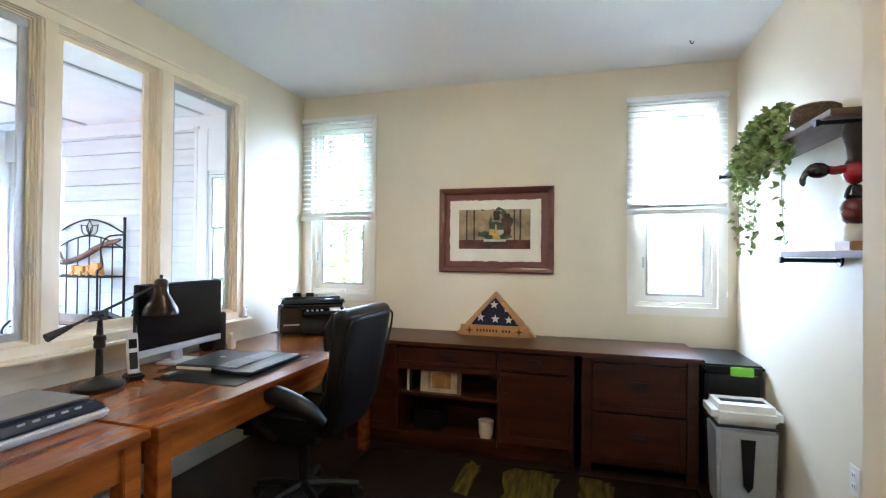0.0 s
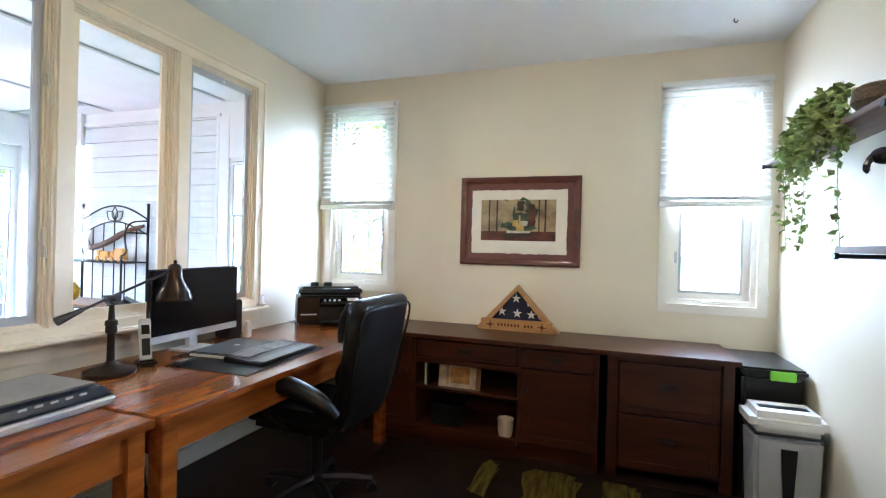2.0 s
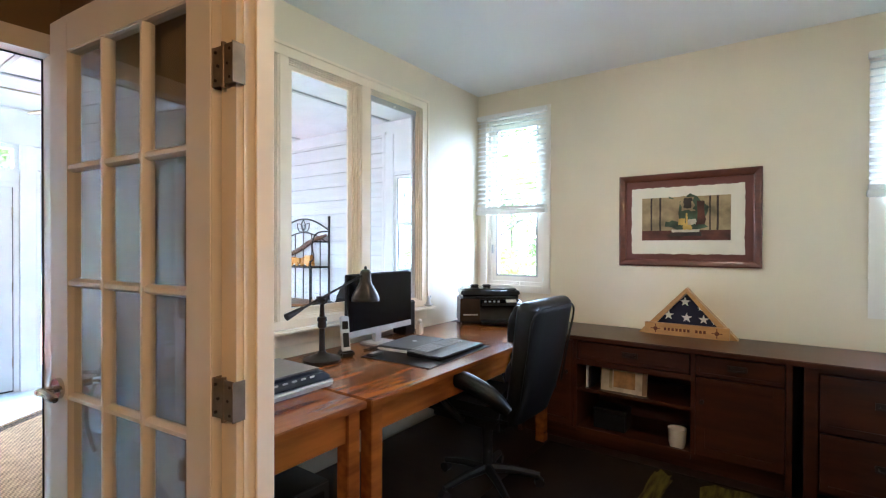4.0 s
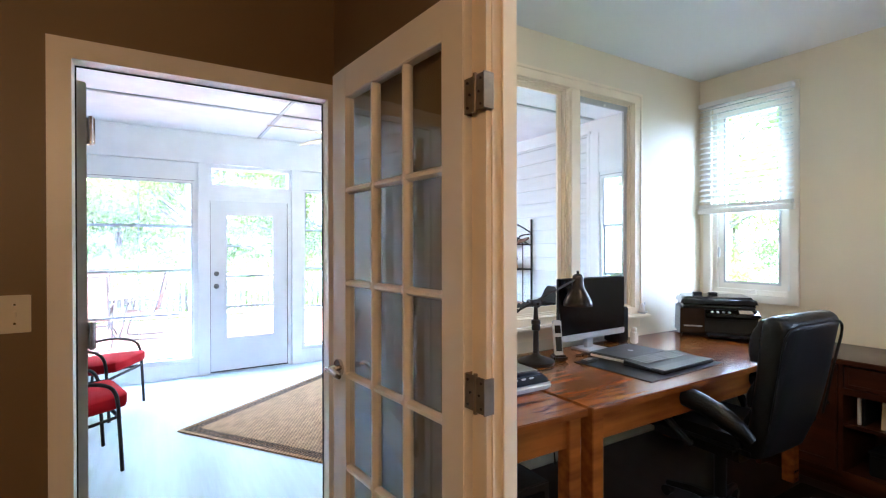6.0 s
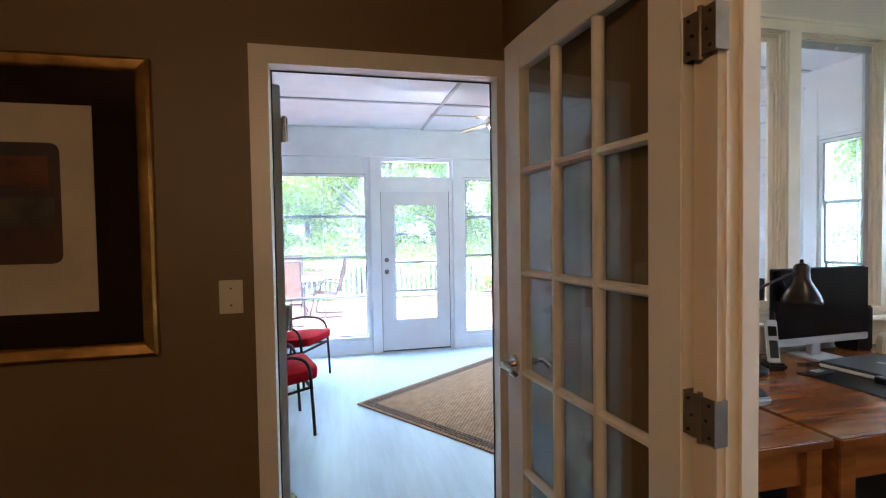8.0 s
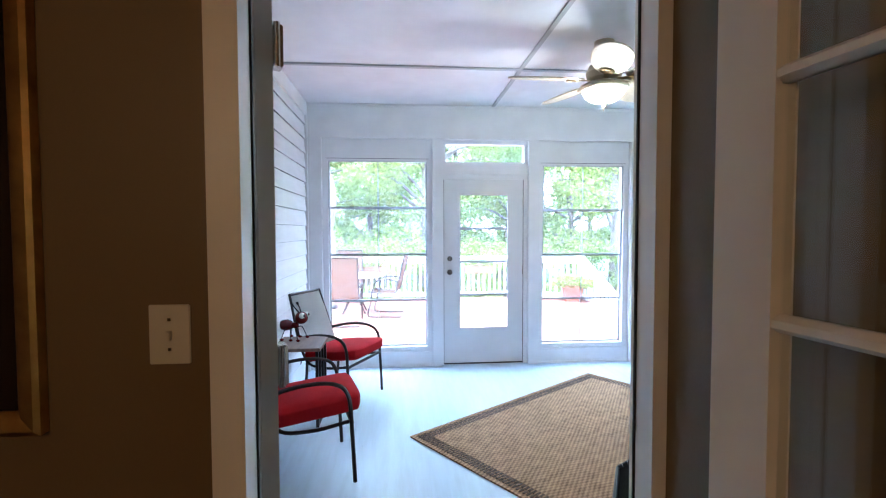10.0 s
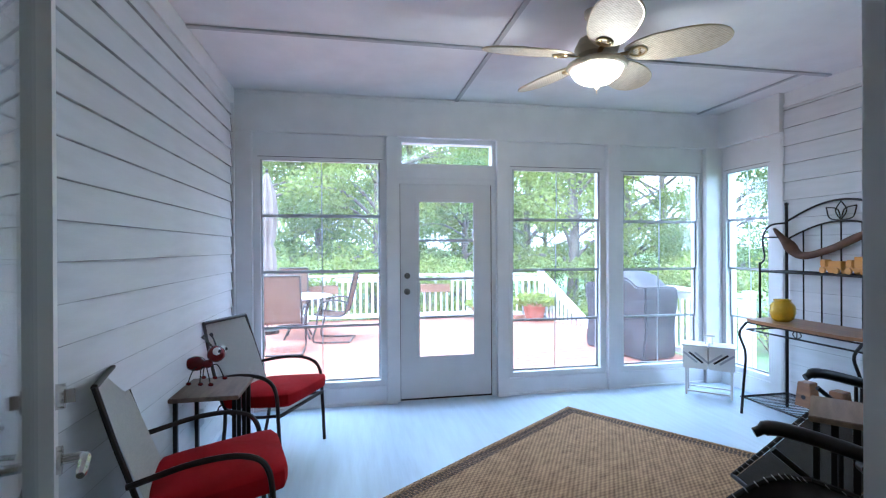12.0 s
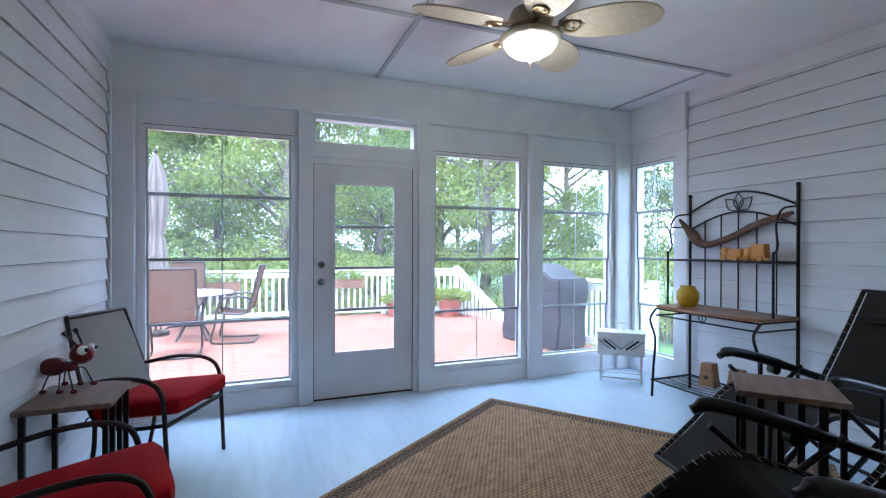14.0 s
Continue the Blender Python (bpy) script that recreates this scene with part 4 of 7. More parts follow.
# flag case
TOPZ = F + DZ
fl = thing("flag_display_case", "oak triangular case holding a folded flag with white stars", "display case", pose(5.70, 3.20, TOPZ))
bm = bmesh.new()
b0, hgt, t = 0.31, 0.335, 0.024
for sgn in (-1, 1):
    prism(bm, [(sgn * b0, 0.0), (0, hgt), (0, hgt - t * 1.5), (sgn * (b0 - t * 2.2), t * 0.0)], 0.0, 0.085, "y")
box(bm, -b0 + 0.05, b0 - 0.05, 0, 0.085, 0.0, 0.02)
part("case_frame", bm, OAK, fl)
bm = bmesh.new()
prism(bm, [(-b0 + 0.055, 0.02), (0, hgt - 0.045), (b0 - 0.055, 0.02)], 0.03, 0.08, "y")
part("folded_flag", bm, NAVY, fl, "folded navy flag")


def star(bm, x, z, r, y):
    vs = []
    for k in range(10):
        a = math.pi / 2 + k * math.pi / 5
        q = r if k % 2 == 0 else r * 0.4
        vs.append((x + q * math.cos(a), z + q * math.sin(a)))
    prism(bm, vs, y, y + 0.003, "y")


for x, z, r in ((-0.01, 0.235, 0.036), (-0.115, 0.135, 0.036), (0.0, 0.125, 0.036), (0.105, 0.12, 0.034), (0.085, 0.195, 0.02), (0.17, 0.105, 0.02)):
    bm = bmesh.new()
    star(bm, x, z, r, 0.026)
    part("star", bm, WHITEC, fl)
part("name_board", boxes((-0.262, 0.262, -0.03, 0.0, 0.0, 0.082), bev=0.002), OAK, fl, "engraved oak board")
for cx in (-0.19, 0.19):
    bm = boxes((cx - 0.032, cx + 0.032, -0.0315, -0.030, 0.038, 0.044), (cx - 0.003, cx + 0.003, -0.0316, -0.030, 0.01, 0.072))
    rod(bm, (cx, -0.0318, 0.041), (cx, -0.030, 0.041), 0.014, seg=12)
    part("emblem", bm, MAHOG, fl)
for k in range(11):
    if k != 7:
        part("letter_bar", boxes((-0.135 + k * 0.0245, -0.135 + k * 0.0245 + 0.015, -0.0315, -0.030, 0.032, 0.052)), MAHOG, fl)

# picture over the credenza
op = thing("framed_picture", "mahogany-framed still life print with a wide cream mat", "picture", pose(5.213, YF, 1.332))
W, Hh = 0.92, 0.68
bm = bmesh.new()
mitred(bm, W, Hh, 0.05, 0.0, 0.03)
bmesh.ops.rotate(bm, verts=bm.verts, cent=(0, 0, 0), matrix=Matrix.Rotation(radians(-90), 3, "Z"))
for v in bm.verts:
    v.co.x += W if v.co.x < 0.001 else 0
xs = [v.co.x for v in bm.verts]
sh = -min(xs)
for v in bm.verts:
    v.co.x += sh
part("frame", bm, MAHOG, op)
part("mat_board", boxes((0.04, W - 0.04, -0.008, -0.002, 0.04, Hh - 0.04)), MAUVE, op)
bm = bmesh.new()
px0, px1, pz0_, pz1_ = 0.09, W - 0.10, 0.09, Hh - 0.10
edge = [(px0 + (px1 - px0) * q / 30, pz0_) for q in range(30)] + [(px1, pz0_ + (pz1_ - pz0_) * q / 20) for q in range(20)] + [(px1 - (px1 - px0) * q / 30, pz1_) for q in range(30)] + [(px0, pz1_ - (pz1_ - pz0_) * q / 20) for q in range(20)]
prism(bm, [(u + random.uniform(-0.004, 0.004), v + random.uniform(-0.004, 0.004)) for u, v in edge], -0.011, -0.008, "y")
part("paper", bm, PAPER, op, "cream deckle-edged mat")
part("painting", boxes((0.165, W - 0.18, -0.0125, -0.011, 0.19, Hh - 0.175)), ARTTAN, op, "ochre painted room interior")
ARTWHITE = mat("pale_cloth_paint", (0.62, 0.57, 0.44), 0.6, vary=0.2, scale=12)
patches = ((0.165, 0.74, 0.19, 0.262, ARTRED), (0.335, 0.585, 0.262, 0.50, ARTGREEN), (0.335, 0.42, 0.33, 0.50, ARTTAN), (0.43, 0.515, 0.40, 0.50, ARTTAN), (0.445, 0.50, 0.425, 0.495, ARTDK),
           (0.53, 0.585, 0.30, 0.47, ARTRED), (0.225, 0.236, 0.262, 0.505, ARTDK), (0.655, 0.668, 0.262, 0.505, ARTDK), (0.285, 0.297, 0.262, 0.505, ARTDK), (0.61, 0.62, 0.262, 0.505, ARTDK),
           (0.36, 0.56, 0.222, 0.250, ARTDK), (0.37, 0.55, 0.250, 0.268, ARTWHITE), (0.44, 0.50, 0.268, 0.318, ARTYEL), (0.415, 0.455, 0.30, 0.35, ARTYEL), (0.475, 0.53, 0.305, 0.34, ARTWHITE), (0.462, 0.474, 0.31, 0.385, ARTYEL))
for k, (a, b, c, d, m_) in enumerate(patches):
    bm = bmesh.new()
    n_ = 4
    edge = [(a + (b - a) * q / n_, c) for q in range(n_)] + [(b, c + (d - c) * q / n_) for q in range(n_)] + [(b - (b - a) * q / n_, d) for q in range(n_)] + [(a, d - (d - c) * q / n_) for q in range(n_)]
    j = 0.0 if k == 0 else min(b - a, d - c) * 0.13
    prism(bm, [(u + random.uniform(-j, j), v + random.uniform(-j, j)) for u, v in edge], -0.0129 - 0.00012 * k, -0.0125, "y")
    part("brush_patch", bm, m_, op)

# desk things
lamp = thing("desk_lamp", "dark bronze balance-arm desk lamp with a bell shade", "lamp", pose(4.235, 1.235, TOPZ))
bm = bmesh.new()
lathe(bm, [(0.098, 0), (0.102, 0.008), (0.100, 0.018), (0.084, 0.026), (0.060, 0.031), (0.045, 0.040), (0.026, 0.046), (0.017, 0.060)], seg=32)
part("base", bm, BRONZE, lamp)
bm = bmesh.new()
lathe(bm, [(0.016, 0.058), (0.014, 0.18), (0.022, 0.184), (0.024, 0.196), (0.022, 0.215), (0.026, 0.220), (0.024, 0.238), (0.014, 0.244), (0.010, 0.31), (0.013, 0.315)], seg=24)
part("column", bm, BRONZE, lamp)
bm = bmesh.new()
rod(bm, (-0.016, 0, 0.33), (0.016, 0, 0.33), 0.022, seg=16)
rod(bm, (0.016, 0, 0.33), (0.034, 0, 0.33), 0.010, seg=12)
box(bm, -0.012, 0.012, -0.03, 0.03, 0.325, 0.352)
part("pivot", bm, BRONZE, lamp)
bm = bmesh.new()
rod(bm, (-0.008, -0.13, 0.295), (0.02, 0.285, 0.452), 0.0065)
rod(bm, (-0.014, -0.215, 0.262), (-0.008, -0.12, 0.299), 0.019, 0.010, seg=14)
part("arm", bm, BRONZE, lamp)
bm = bmesh.new()
lathe(bm, [(0.004, 0.118), (0.010, 0.112), (0.008, 0.100), (0.024, 0.096), (0.036, 0.086), (0.039, 0.070), (0.036, 0.060), (0.039, 0.052), (0.039, 0.030), (0.047, 0.012), (0.070, -0.022), (0.088, -0.052), (0.092, -0.066), (0.095, -0.070), (0.093, -0.086),
           (0.089, -0.086), (0.086, -0.066), (0.066, -0.022), (0.040, 0.012), (0.01, 0.03)], (0.02, 0.305, 0.385), 32)
for v in bm.verts:
    v.co.x, v.co.y = 0.02 + (v.co.x - 0.02) * 0.86, 0.305 + (v.co.y - 0.305) * 0.86
part("shade", bm, LAMPSHADE, lamp, "worn bronze bell shade")

mon = thing("computer_monitor", "black widescreen monitor with a silver chin", "monitor", pose(4.16, 1.775, TOPZ, 0, 0, 3))
part("screen", boxes((-0.005, 0.012, -0.305, 0.305, 0.115, 0.445), bev=0.002), SCREEN, mon)
part("bezel", boxes((-0.02, -0.006, -0.31, 0.31, 0.075, 0.452), bev=0.004), BLACKP, mon)
part("chin", boxes((-0.006, 0.011, -0.308, 0.308, 0.078, 0.113), bev=0.002), GREYP, mon, "silver chin under the screen")
part("stand", boxes((-0.10, 0.06, -0.09, 0.09, 0.0, 0.012), (-0.05, -0.02, -0.03, 0.03, 0.012, 0.2), bev=0.003), GREYP, mon)
sp = thing("loudspeaker", "small black desktop loudspeaker behind the monitor", "loudspeaker", pose(4.05, 2.13, TOPZ))
part("cabinet", boxes((-0.06, 0.06, -0.055, 0.055, 0, 0.235), bev=0.008), BLACKP, sp)
figure = thing("figurine", "small ivory and black desk ornament", "ornament", pose(4.17, 2.16, TOPZ))
bm = boxes((-0.02, 0.02, -0.022, 0.022, 0, 0.08), bev=0.006)
ball(bm, (0, 0, 0.09), 0.018)
part("ornament_body", bm, CUP, figure)

orn = thing("sill_ornament", "small white ceramic figure in a dish on the window sill", "ornament", pose(XW + 0.045, 2.53, 1.0))
bm = bmesh.new()
lathe(bm, [(0.018, 0), (0.026, 0.004), (0.040, 0.016), (0.038, 0.018), (0.022, 0.009), (0.004, 0.007)], seg=24)
part("dish", bm, WHITEP, orn)
bm = bmesh.new()
lathe(bm, [(0.018, 0.008), (0.022, 0.025), (0.013, 0.045), (0.016, 0.060), (0.010, 0.075), (0.003, 0.082)], seg=18)
tube(bm, curve([(0.0, 0.012, 0.05), (0.0, 0.030, 0.06), (0.0, 0.026, 0.085)], 4), 0.005, 6)
part("figure", bm, WHITEP, orn)
rc = thing("remote_control", "small dark remote control lying on the desk pad", "remote", pose(4.375, 1.50, TOPZ + 0.0042, 0, 0, 8))
part("shell", boxes((-0.025, 0.025, -0.055, 0.055, 0, 0.016), bev=0.005), KEYD, rc)
for k in range(6):
    part("button", boxes((-0.014 + 0.016 * (k % 2), -0.004 + 0.016 * (k % 2), -0.04 + 0.02 * (k // 2), -0.028 + 0.02 * (k // 2), 0.016, 0.018)), GREYP, rc)
kb = thing("desk_pad", "black desk pad under the keyboard", "desk pad", pose(4.565, 1.77, TOPZ, 0, 0, 2))
part("pad", boxes((-0.25, 0.22, -0.33, 0.33, 0, 0.004), bev=0.001), BLACKP, kb)
kbd = thing("keyboard", "black ergonomic keyboard with worn grey keys", "keyboard", pose(4.62, 1.83, TOPZ + 0.004, 0, 0, 2))
bm = bmesh.new()
prism(bm, [(-0.10, 0.0), (-0.10, 0.03), (0.05, 0.018), (0.13, 0.012), (0.13, 0.0)], -0.24, 0.24, "y")
bevel(bm, 0.004)
part("body", bm, BLACKP, kbd)
keym = mesh_of("key", boxes((-0.0078, 0.0078, -0.0078, 0.0078, 0, 0.006), bev=0.001, seg=1), KEYG)
for r in range(5):
    for c in range(18):
        k = new("key", keym)
        k.parent = kbd
        yy = -0.19 + c * 0.0205 + (0.012 if c > 8 else 0) + r * 0.003
        k.matrix_basis = pose(-0.085 + r * 0.0205, yy, 0.0285 - r * 0.0017 + 0.002 * math.sin(c * 0.37), 0, 4, 0)
part("palm_rest", boxes((0.055, 0.135, -0.235, 0.235, 0.012, 0.021), bev=0.004), KEYD, kbd, "dark grey palm rest")
lap = thing("laptop", "closed grey laptop lying on the desk pad", "laptop", pose(4.385, 1.82, TOPZ + 0.004, 0, 0, 6))
part("base", boxes((-0.13, 0.13, -0.19, 0.19, 0.0, 0.014), bev=0.004), WHITEC, lap, "pale silver base")
part("lid", boxes((-0.13, 0.128, -0.19, 0.19, 0.0145, 0.026), bev=0.005), KEYD, lap, "dark grey lid")
bm = bmesh.new()
rod(bm, (0.0, 0.02, 0.026), (0.0, 0.02, 0.0268), 0.016, seg=20)
part("badge", bm, GREYP, lap)
part("hinge", boxes((-0.134, -0.128, -0.13, 0.13, 0.004, 0.02), bev=0.002), BLACKP, lap)
cab = thing("desk_cable", "black cable coiled on the desk behind the laptop", "cable", pose(4.22, 1.72, TOPZ))
for k in range(2):
    bm = bmesh.new()
    tube(bm, curve([(0.0, -0.16 + 0.05 * k, 0.005), (0.05, -0.02, 0.006 + 0.012 * k), (-0.005, 0.09, 0.006), (0.045, 0.20, 0.010), (-0.03, 0.31, 0.005)], 6), 0.0038, 6)
    part("cable", bm, BLACKP, cab)
ph = thing("cordless_phone", "black and silver cordless phone standing in its cradle", "phone", pose(4.25, 1.395, TOPZ, 0, 0, 62))
bm = boxes((-0.04, 0.04, -0.04, 0.045, 0, 0.035), bev=0.01)
part("cradle", bm, BLACKP, ph)
bm = bmesh.new()
box(bm, -0.024, 0.024, -0.012, 0.014, 0.0, 0.205, Matrix.Translation((0, 0, 0.02)) @ Matrix.Rotation(radians(-14), 4, "X"))
bevel(bm, 0.005)
part("handset", bm, GREYP, ph, "silver handset")
bm = bmesh.new()
box(bm, -0.017, 0.017, -0.0145, -0.0122, 0.03, 0.11, Matrix.Translation((0, 0, 0.02)) @ Matrix.Rotation(radians(-14), 4, "X"))
part("keypad", bm, BLACKP, ph)
bm = bmesh.new()
box(bm, -0.017, 0.017, -0.0142, -0.0122, 0.13, 0.175, Matrix.Translation((0, 0, 0.02)) @ Matrix.Rotation(radians(-14), 4, "X"))
part("display", bm, SCREEN, ph)
bm = bmesh.new()
rod(bm, (0.016, 0.05, 0.215), (0.016, 0.058, 0.255), 0.007, 0.005)
part("antenna", bm, BLACKP, ph)
sc = thing("flatbed_scanner", "grey-topped flatbed scanner with dark sloping sides on the side desk", "scanner", pose(4.43, 0.645, TOPZ, 0, 0, 0))


def tapered(bm, x0, x1, y0, y1, z0, z1, inx, iny, bev=0.008):
    """A box whose top is drawn in by inx and iny."""
    vs = box(bm, x0, x1, y0, y1, z0, z1)
    for v in vs:
        if v.co.z > (z0 + z1) / 2:
            v.co.x += inx if v.co.x < (x0 + x1) / 2 else -inx
            v.co.y += iny if v.co.y < (y0 + y1) / 2 else -iny
    bevel(bm, bev, 3)


bm = bmesh.new()
tapered(bm, -0.18, 0.19, -0.33, 0.33, 0.0, 0.032, -0.008, -0.008, 0.010)
part("base", bm, GREYP, sc)
bm = bmesh.new()
tapered(bm, -0.188, 0.198, -0.338, 0.338, 0.034, 0.078, 0.035, 0.045, 0.014)
part("lid", bm, BLUEBLK, sc, "blue-black sloping lid rim")
part("lid_panel", boxes((-0.145, 0.155, -0.285, 0.285, 0.0785, 0.086), bev=0.004), GREYBROWN, sc, "matt grey-brown lid panel")
for k in range(5):
    part("button", boxes((0.176, 0.182, 0.03 + k * 0.045, 0.055 + k * 0.045, 0.058, 0.066), bev=0.002), GREYP, sc)
part("corner_cap", boxes((0.150, 0.196, -0.336, -0.29, 0.0335, 0.07), bev=0.008), GREYP, sc)
pr = thing("printer", "glossy black all-in-one inkjet printer in the desk corner", "printer", pose(4.262, 2.945, TOPZ, 0, 0, 39))
bm = bmesh.new()
tapered(bm, -0.245, 0.245, -0.17, 0.16, 0.0, 0.215, 0.006, 0.006, 0.016)
part("body", bm, BLACKP, pr)
bm = bmesh.new()
tapered(bm, -0.245, 0.245, -0.185, 0.165, 0.218, 0.285, 0.02, 0.02, 0.02)
part("scanner_lid", bm, GLOSSBLK, pr, "glossy black scanner lid")
# Brown reflection on the black front, put in as panel colour.
part("side_panel", boxes((-0.2425, -0.09, -0.178, -0.17, 0.03, 0.205), bev=0.004), BROWNGLOSS, pr, "glossy front panel coloured with a brownish reflection")
# Near-black panel in place of the shaded tray opening.
part("tray_opening", boxes((-0.085, 0.235, -0.174, -0.169, 0.035, 0.12), bev=0.002), DARKGAP, pr)
bm = bmesh.new()
prism(bm, [(-0.172, 0.20), (-0.235, 0.175), (-0.240, 0.160), (-0.172, 0.135)], -0.085, 0.238, "x")
bevel(bm, 0.006)
cp = part("control_panel", bm, GLOSSBLK, pr)
bm = boxes((0.115, 0.195, -0.002, 0.0, 0.0, 0.042))
bmesh.ops.rotate(bm, verts=bm.verts, cent=(0, 0, 0), matrix=Matrix.Rotation(radians(-66), 3, "X"))
bmesh.ops.translate(bm, verts=bm.verts, vec=(0, -0.226, 0.182))
part("display", bm, WHITEC, cp, "pale tilted display")
for k in range(4):
    bm = bmesh.new()
    rod(bm, (-0.05 + 0.035 * k, -0.212, 0.1855), (-0.05 + 0.035 * k, -0.214, 0.1895), 0.009, seg=12)
    part("button", bm, GREYP, cp)
part("paper_tray", boxes((-0.08, 0.20, -0.285, -0.175, 0.022, 0.036), bev=0.005), BLACKP, pr)
part("card_slot", boxes((-0.22, -0.105, -0.1795, -0.1785, 0.075, 0.085)), GREYP, pr)
for k, x in enumerate((-0.10, -0.02)):
    g_ = thing("glasses_case", "small black case lying on the printer", "case", pose(4.262 + x, 2.90 + 0.06 * k, TOPZ + 0.285, 0, 0, 39))
    part("case_body", boxes((-0.035, 0.035, -0.02, 0.02, 0, 0.018), bev=0.007), BLACKP, g_)
safe = thing("safe", "dark grey steel safe with a keypad under the side desk", "safe", pose(4.50, 0.62, F))
part("body", boxes((-0.22, 0.22, -0.25, 0.25, 0.0, 0.42), bev=0.006), mat("dark_safe_steel", (0.05, 0.055, 0.06), 0.45, 0.2, vary=0.1), safe)
part("safe_door", boxes((0.221, 0.235, -0.21, 0.21, 0.03, 0.39), bev=0.003), BLACKP, safe)
part("keypad", boxes((0.236, 0.245, 0.02, 0.08, 0.16, 0.28), bev=0.002), CUP, safe)
wires = thing("desk_cables", "black cables hanging down the wall behind the desk", "cable", pose(XW + 0.02, 1.75, F))
for k in range(3):
    bm = bmesh.new()
    tube(bm, curve([(0.02, -0.12 + 0.05 * k, 0.72), (0.035, -0.10 + 0.05 * k, 0.5), (0.03, -0.13 + 0.07 * k, 0.3), (0.02, -0.1 + 0.05 * k, 0.005)], 6), 0.005, 6)
    part("cable", bm, BLACKP, wires)

# office chair
ch = thing("office_chair", "black leather high-back office chair turned to the desk", "chair", pose(4.86, 1.92, F, 0, 0, 88))
bm = boxes((-0.27, 0.27, -0.26, 0.27, 0.43, 0.545), bev=0.05, seg=4)
part("seat", bm, LEATHER, ch)


def cushion_back(bm, prof, width, thick, cap=0.05):
    """A padded back: rounded rows along a line of (y, z), closed with a soft crown."""
    line_ = [(p.y, p.z) for p in curve([(0, y, z) for y, z in prof], 6)]
    n_ = len(line_) - 1
    rows_ = []
    for i, (y, z) in enumerate(line_):
        hw, th = width(i / n_), thick(i / n_)
        ring = []
        for a in range(28):
            cx, cy = math.cos(2 * math.pi * a / 28), math.sin(2 * math.pi * a / 28)
            ring.append(bm.verts.new((hw * math.copysign(abs(cx) ** 0.4, cx), y + th * math.copysign(abs(cy) ** 0.6, cy), z)))
        rows_.append(ring)
    y, z = line_[-1]
    for q in (0.96, 0.85, 0.65, 0.35):
        lift = cap * math.sqrt(1 - q * q)
        rows_.append([bm.verts.new((v.co.x * (0.90 + 0.10 * q), y + (v.co.y - y) * q, z + lift)) for v in rows_[len(line_) - 1]])
    for A, B in zip(rows_, rows_[1:]):
        for a in range(28):
            bm.faces.new((A[a], A[(a + 1) % 28], B[(a + 1) % 28], B[a]))
    bm.faces.new(rows_[0][::-1])
    bm.faces.new(rows_[-1])


bm = bmesh.new()
cushion_back(bm, [(-0.24, 0.47), (-0.29, 0.62), (-0.325, 0.80), (-0.35, 0.98), (-0.362, 1.06)],
             lambda k: 0.215 + 0.035 * min(1, k * 1.6), lambda k: 0.055 + 0.012 * k)
part("backrest", bm, LEATHER, ch)
bm = bmesh.new()
cushion_back(bm, [(-0.275, 0.90), (-0.282, 0.95), (-0.293, 1.02), (-0.305, 1.06)], lambda k: 0.222, lambda k: 0.035 + 0.02 * math.sin(math.pi * k), 0.03)
part("head_cushion", bm, LEATHER, ch)
for z in (0.60, 0.74):
    bm = bmesh.new()
    cushion_back(bm, [(-0.215 - 0.15 * (z - 0.5), z - 0.05), (-0.225 - 0.15 * (z - 0.5), z), (-0.24 - 0.15 * (z - 0.5), z + 0.06)], lambda k: 0.20, lambda k: 0.03 + 0.02 * math.sin(math.pi * k), 0.02)
    part("lumbar_cushion", bm, LEATHER, ch)
bm = bmesh.new()
tube(bm, curve([(-0.235, -0.345, 0.62), (-0.243, -0.385, 0.86), (-0.235, -0.418, 1.05), (0.0, -0.425, 1.075), (0.235, -0.418, 1.05), (0.243, -0.385, 0.86), (0.235, -0.345, 0.62)], 6), 0.006, 6)
part("piping", bm, LEATHER, ch)
for s in (-1, 1):
    bm = bmesh.new()
    tube(bm, curve([(s * 0.26, -0.28, 0.56), (s * 0.30, -0.22, 0.63), (s * 0.315, -0.06, 0.69), (s * 0.315, 0.10, 0.685), (s * 0.31, 0.20, 0.66)], 6), [0.03, 0.032, 0.034, 0.036, 0.039, 0.041, 0.043] + [0.046] * 12 + [0.046, 0.046, 0.044, 0.042, 0.034, 0.018], 14)
    part("armrest", bm, LEATHER, ch, "padded leather armrest")
    bm = bmesh.new()
    tube(bm, curve([(s * 0.31, 0.14, 0.66), (s * 0.32, 0.06, 0.55), (s * 0.25, 0.0, 0.45)], 6), 0.02, 8)
    part("arm_support", bm, BLACKP, ch)
bm = bmesh.new()
rod(bm, (0, 0, 0.10), (0, 0, 0.45), 0.03)
box(bm, -0.1, 0.1, -0.1, 0.1, 0.41, 0.445)
part("column", bm, BLACKP, ch)
for k in range(5):
    a = 2 * math.pi * k / 5 + 0.3
    bm = bmesh.new()
    tube(bm, [(0, 0, 0.11), (0.15 * math.cos(a), 0.15 * math.sin(a), 0.10), (0.30 * math.cos(a), 0.30 * math.sin(a), 0.07)], [0.03, 0.024, 0.018], 8)
    lg = part("leg", bm, BLACKP, ch)
    bm = bmesh.new()
    rod(bm, (0.30 * math.cos(a) - 0.02 * math.sin(a), 0.30 * math.sin(a) + 0.02 * math.cos(a), 0.028), (0.30 * math.cos(a) + 0.02 * math.sin(a), 0.30 * math.sin(a) - 0.02 * math.cos(a), 0.028), 0.028, seg=14)
    part("caster", bm, BLACKP, lg)

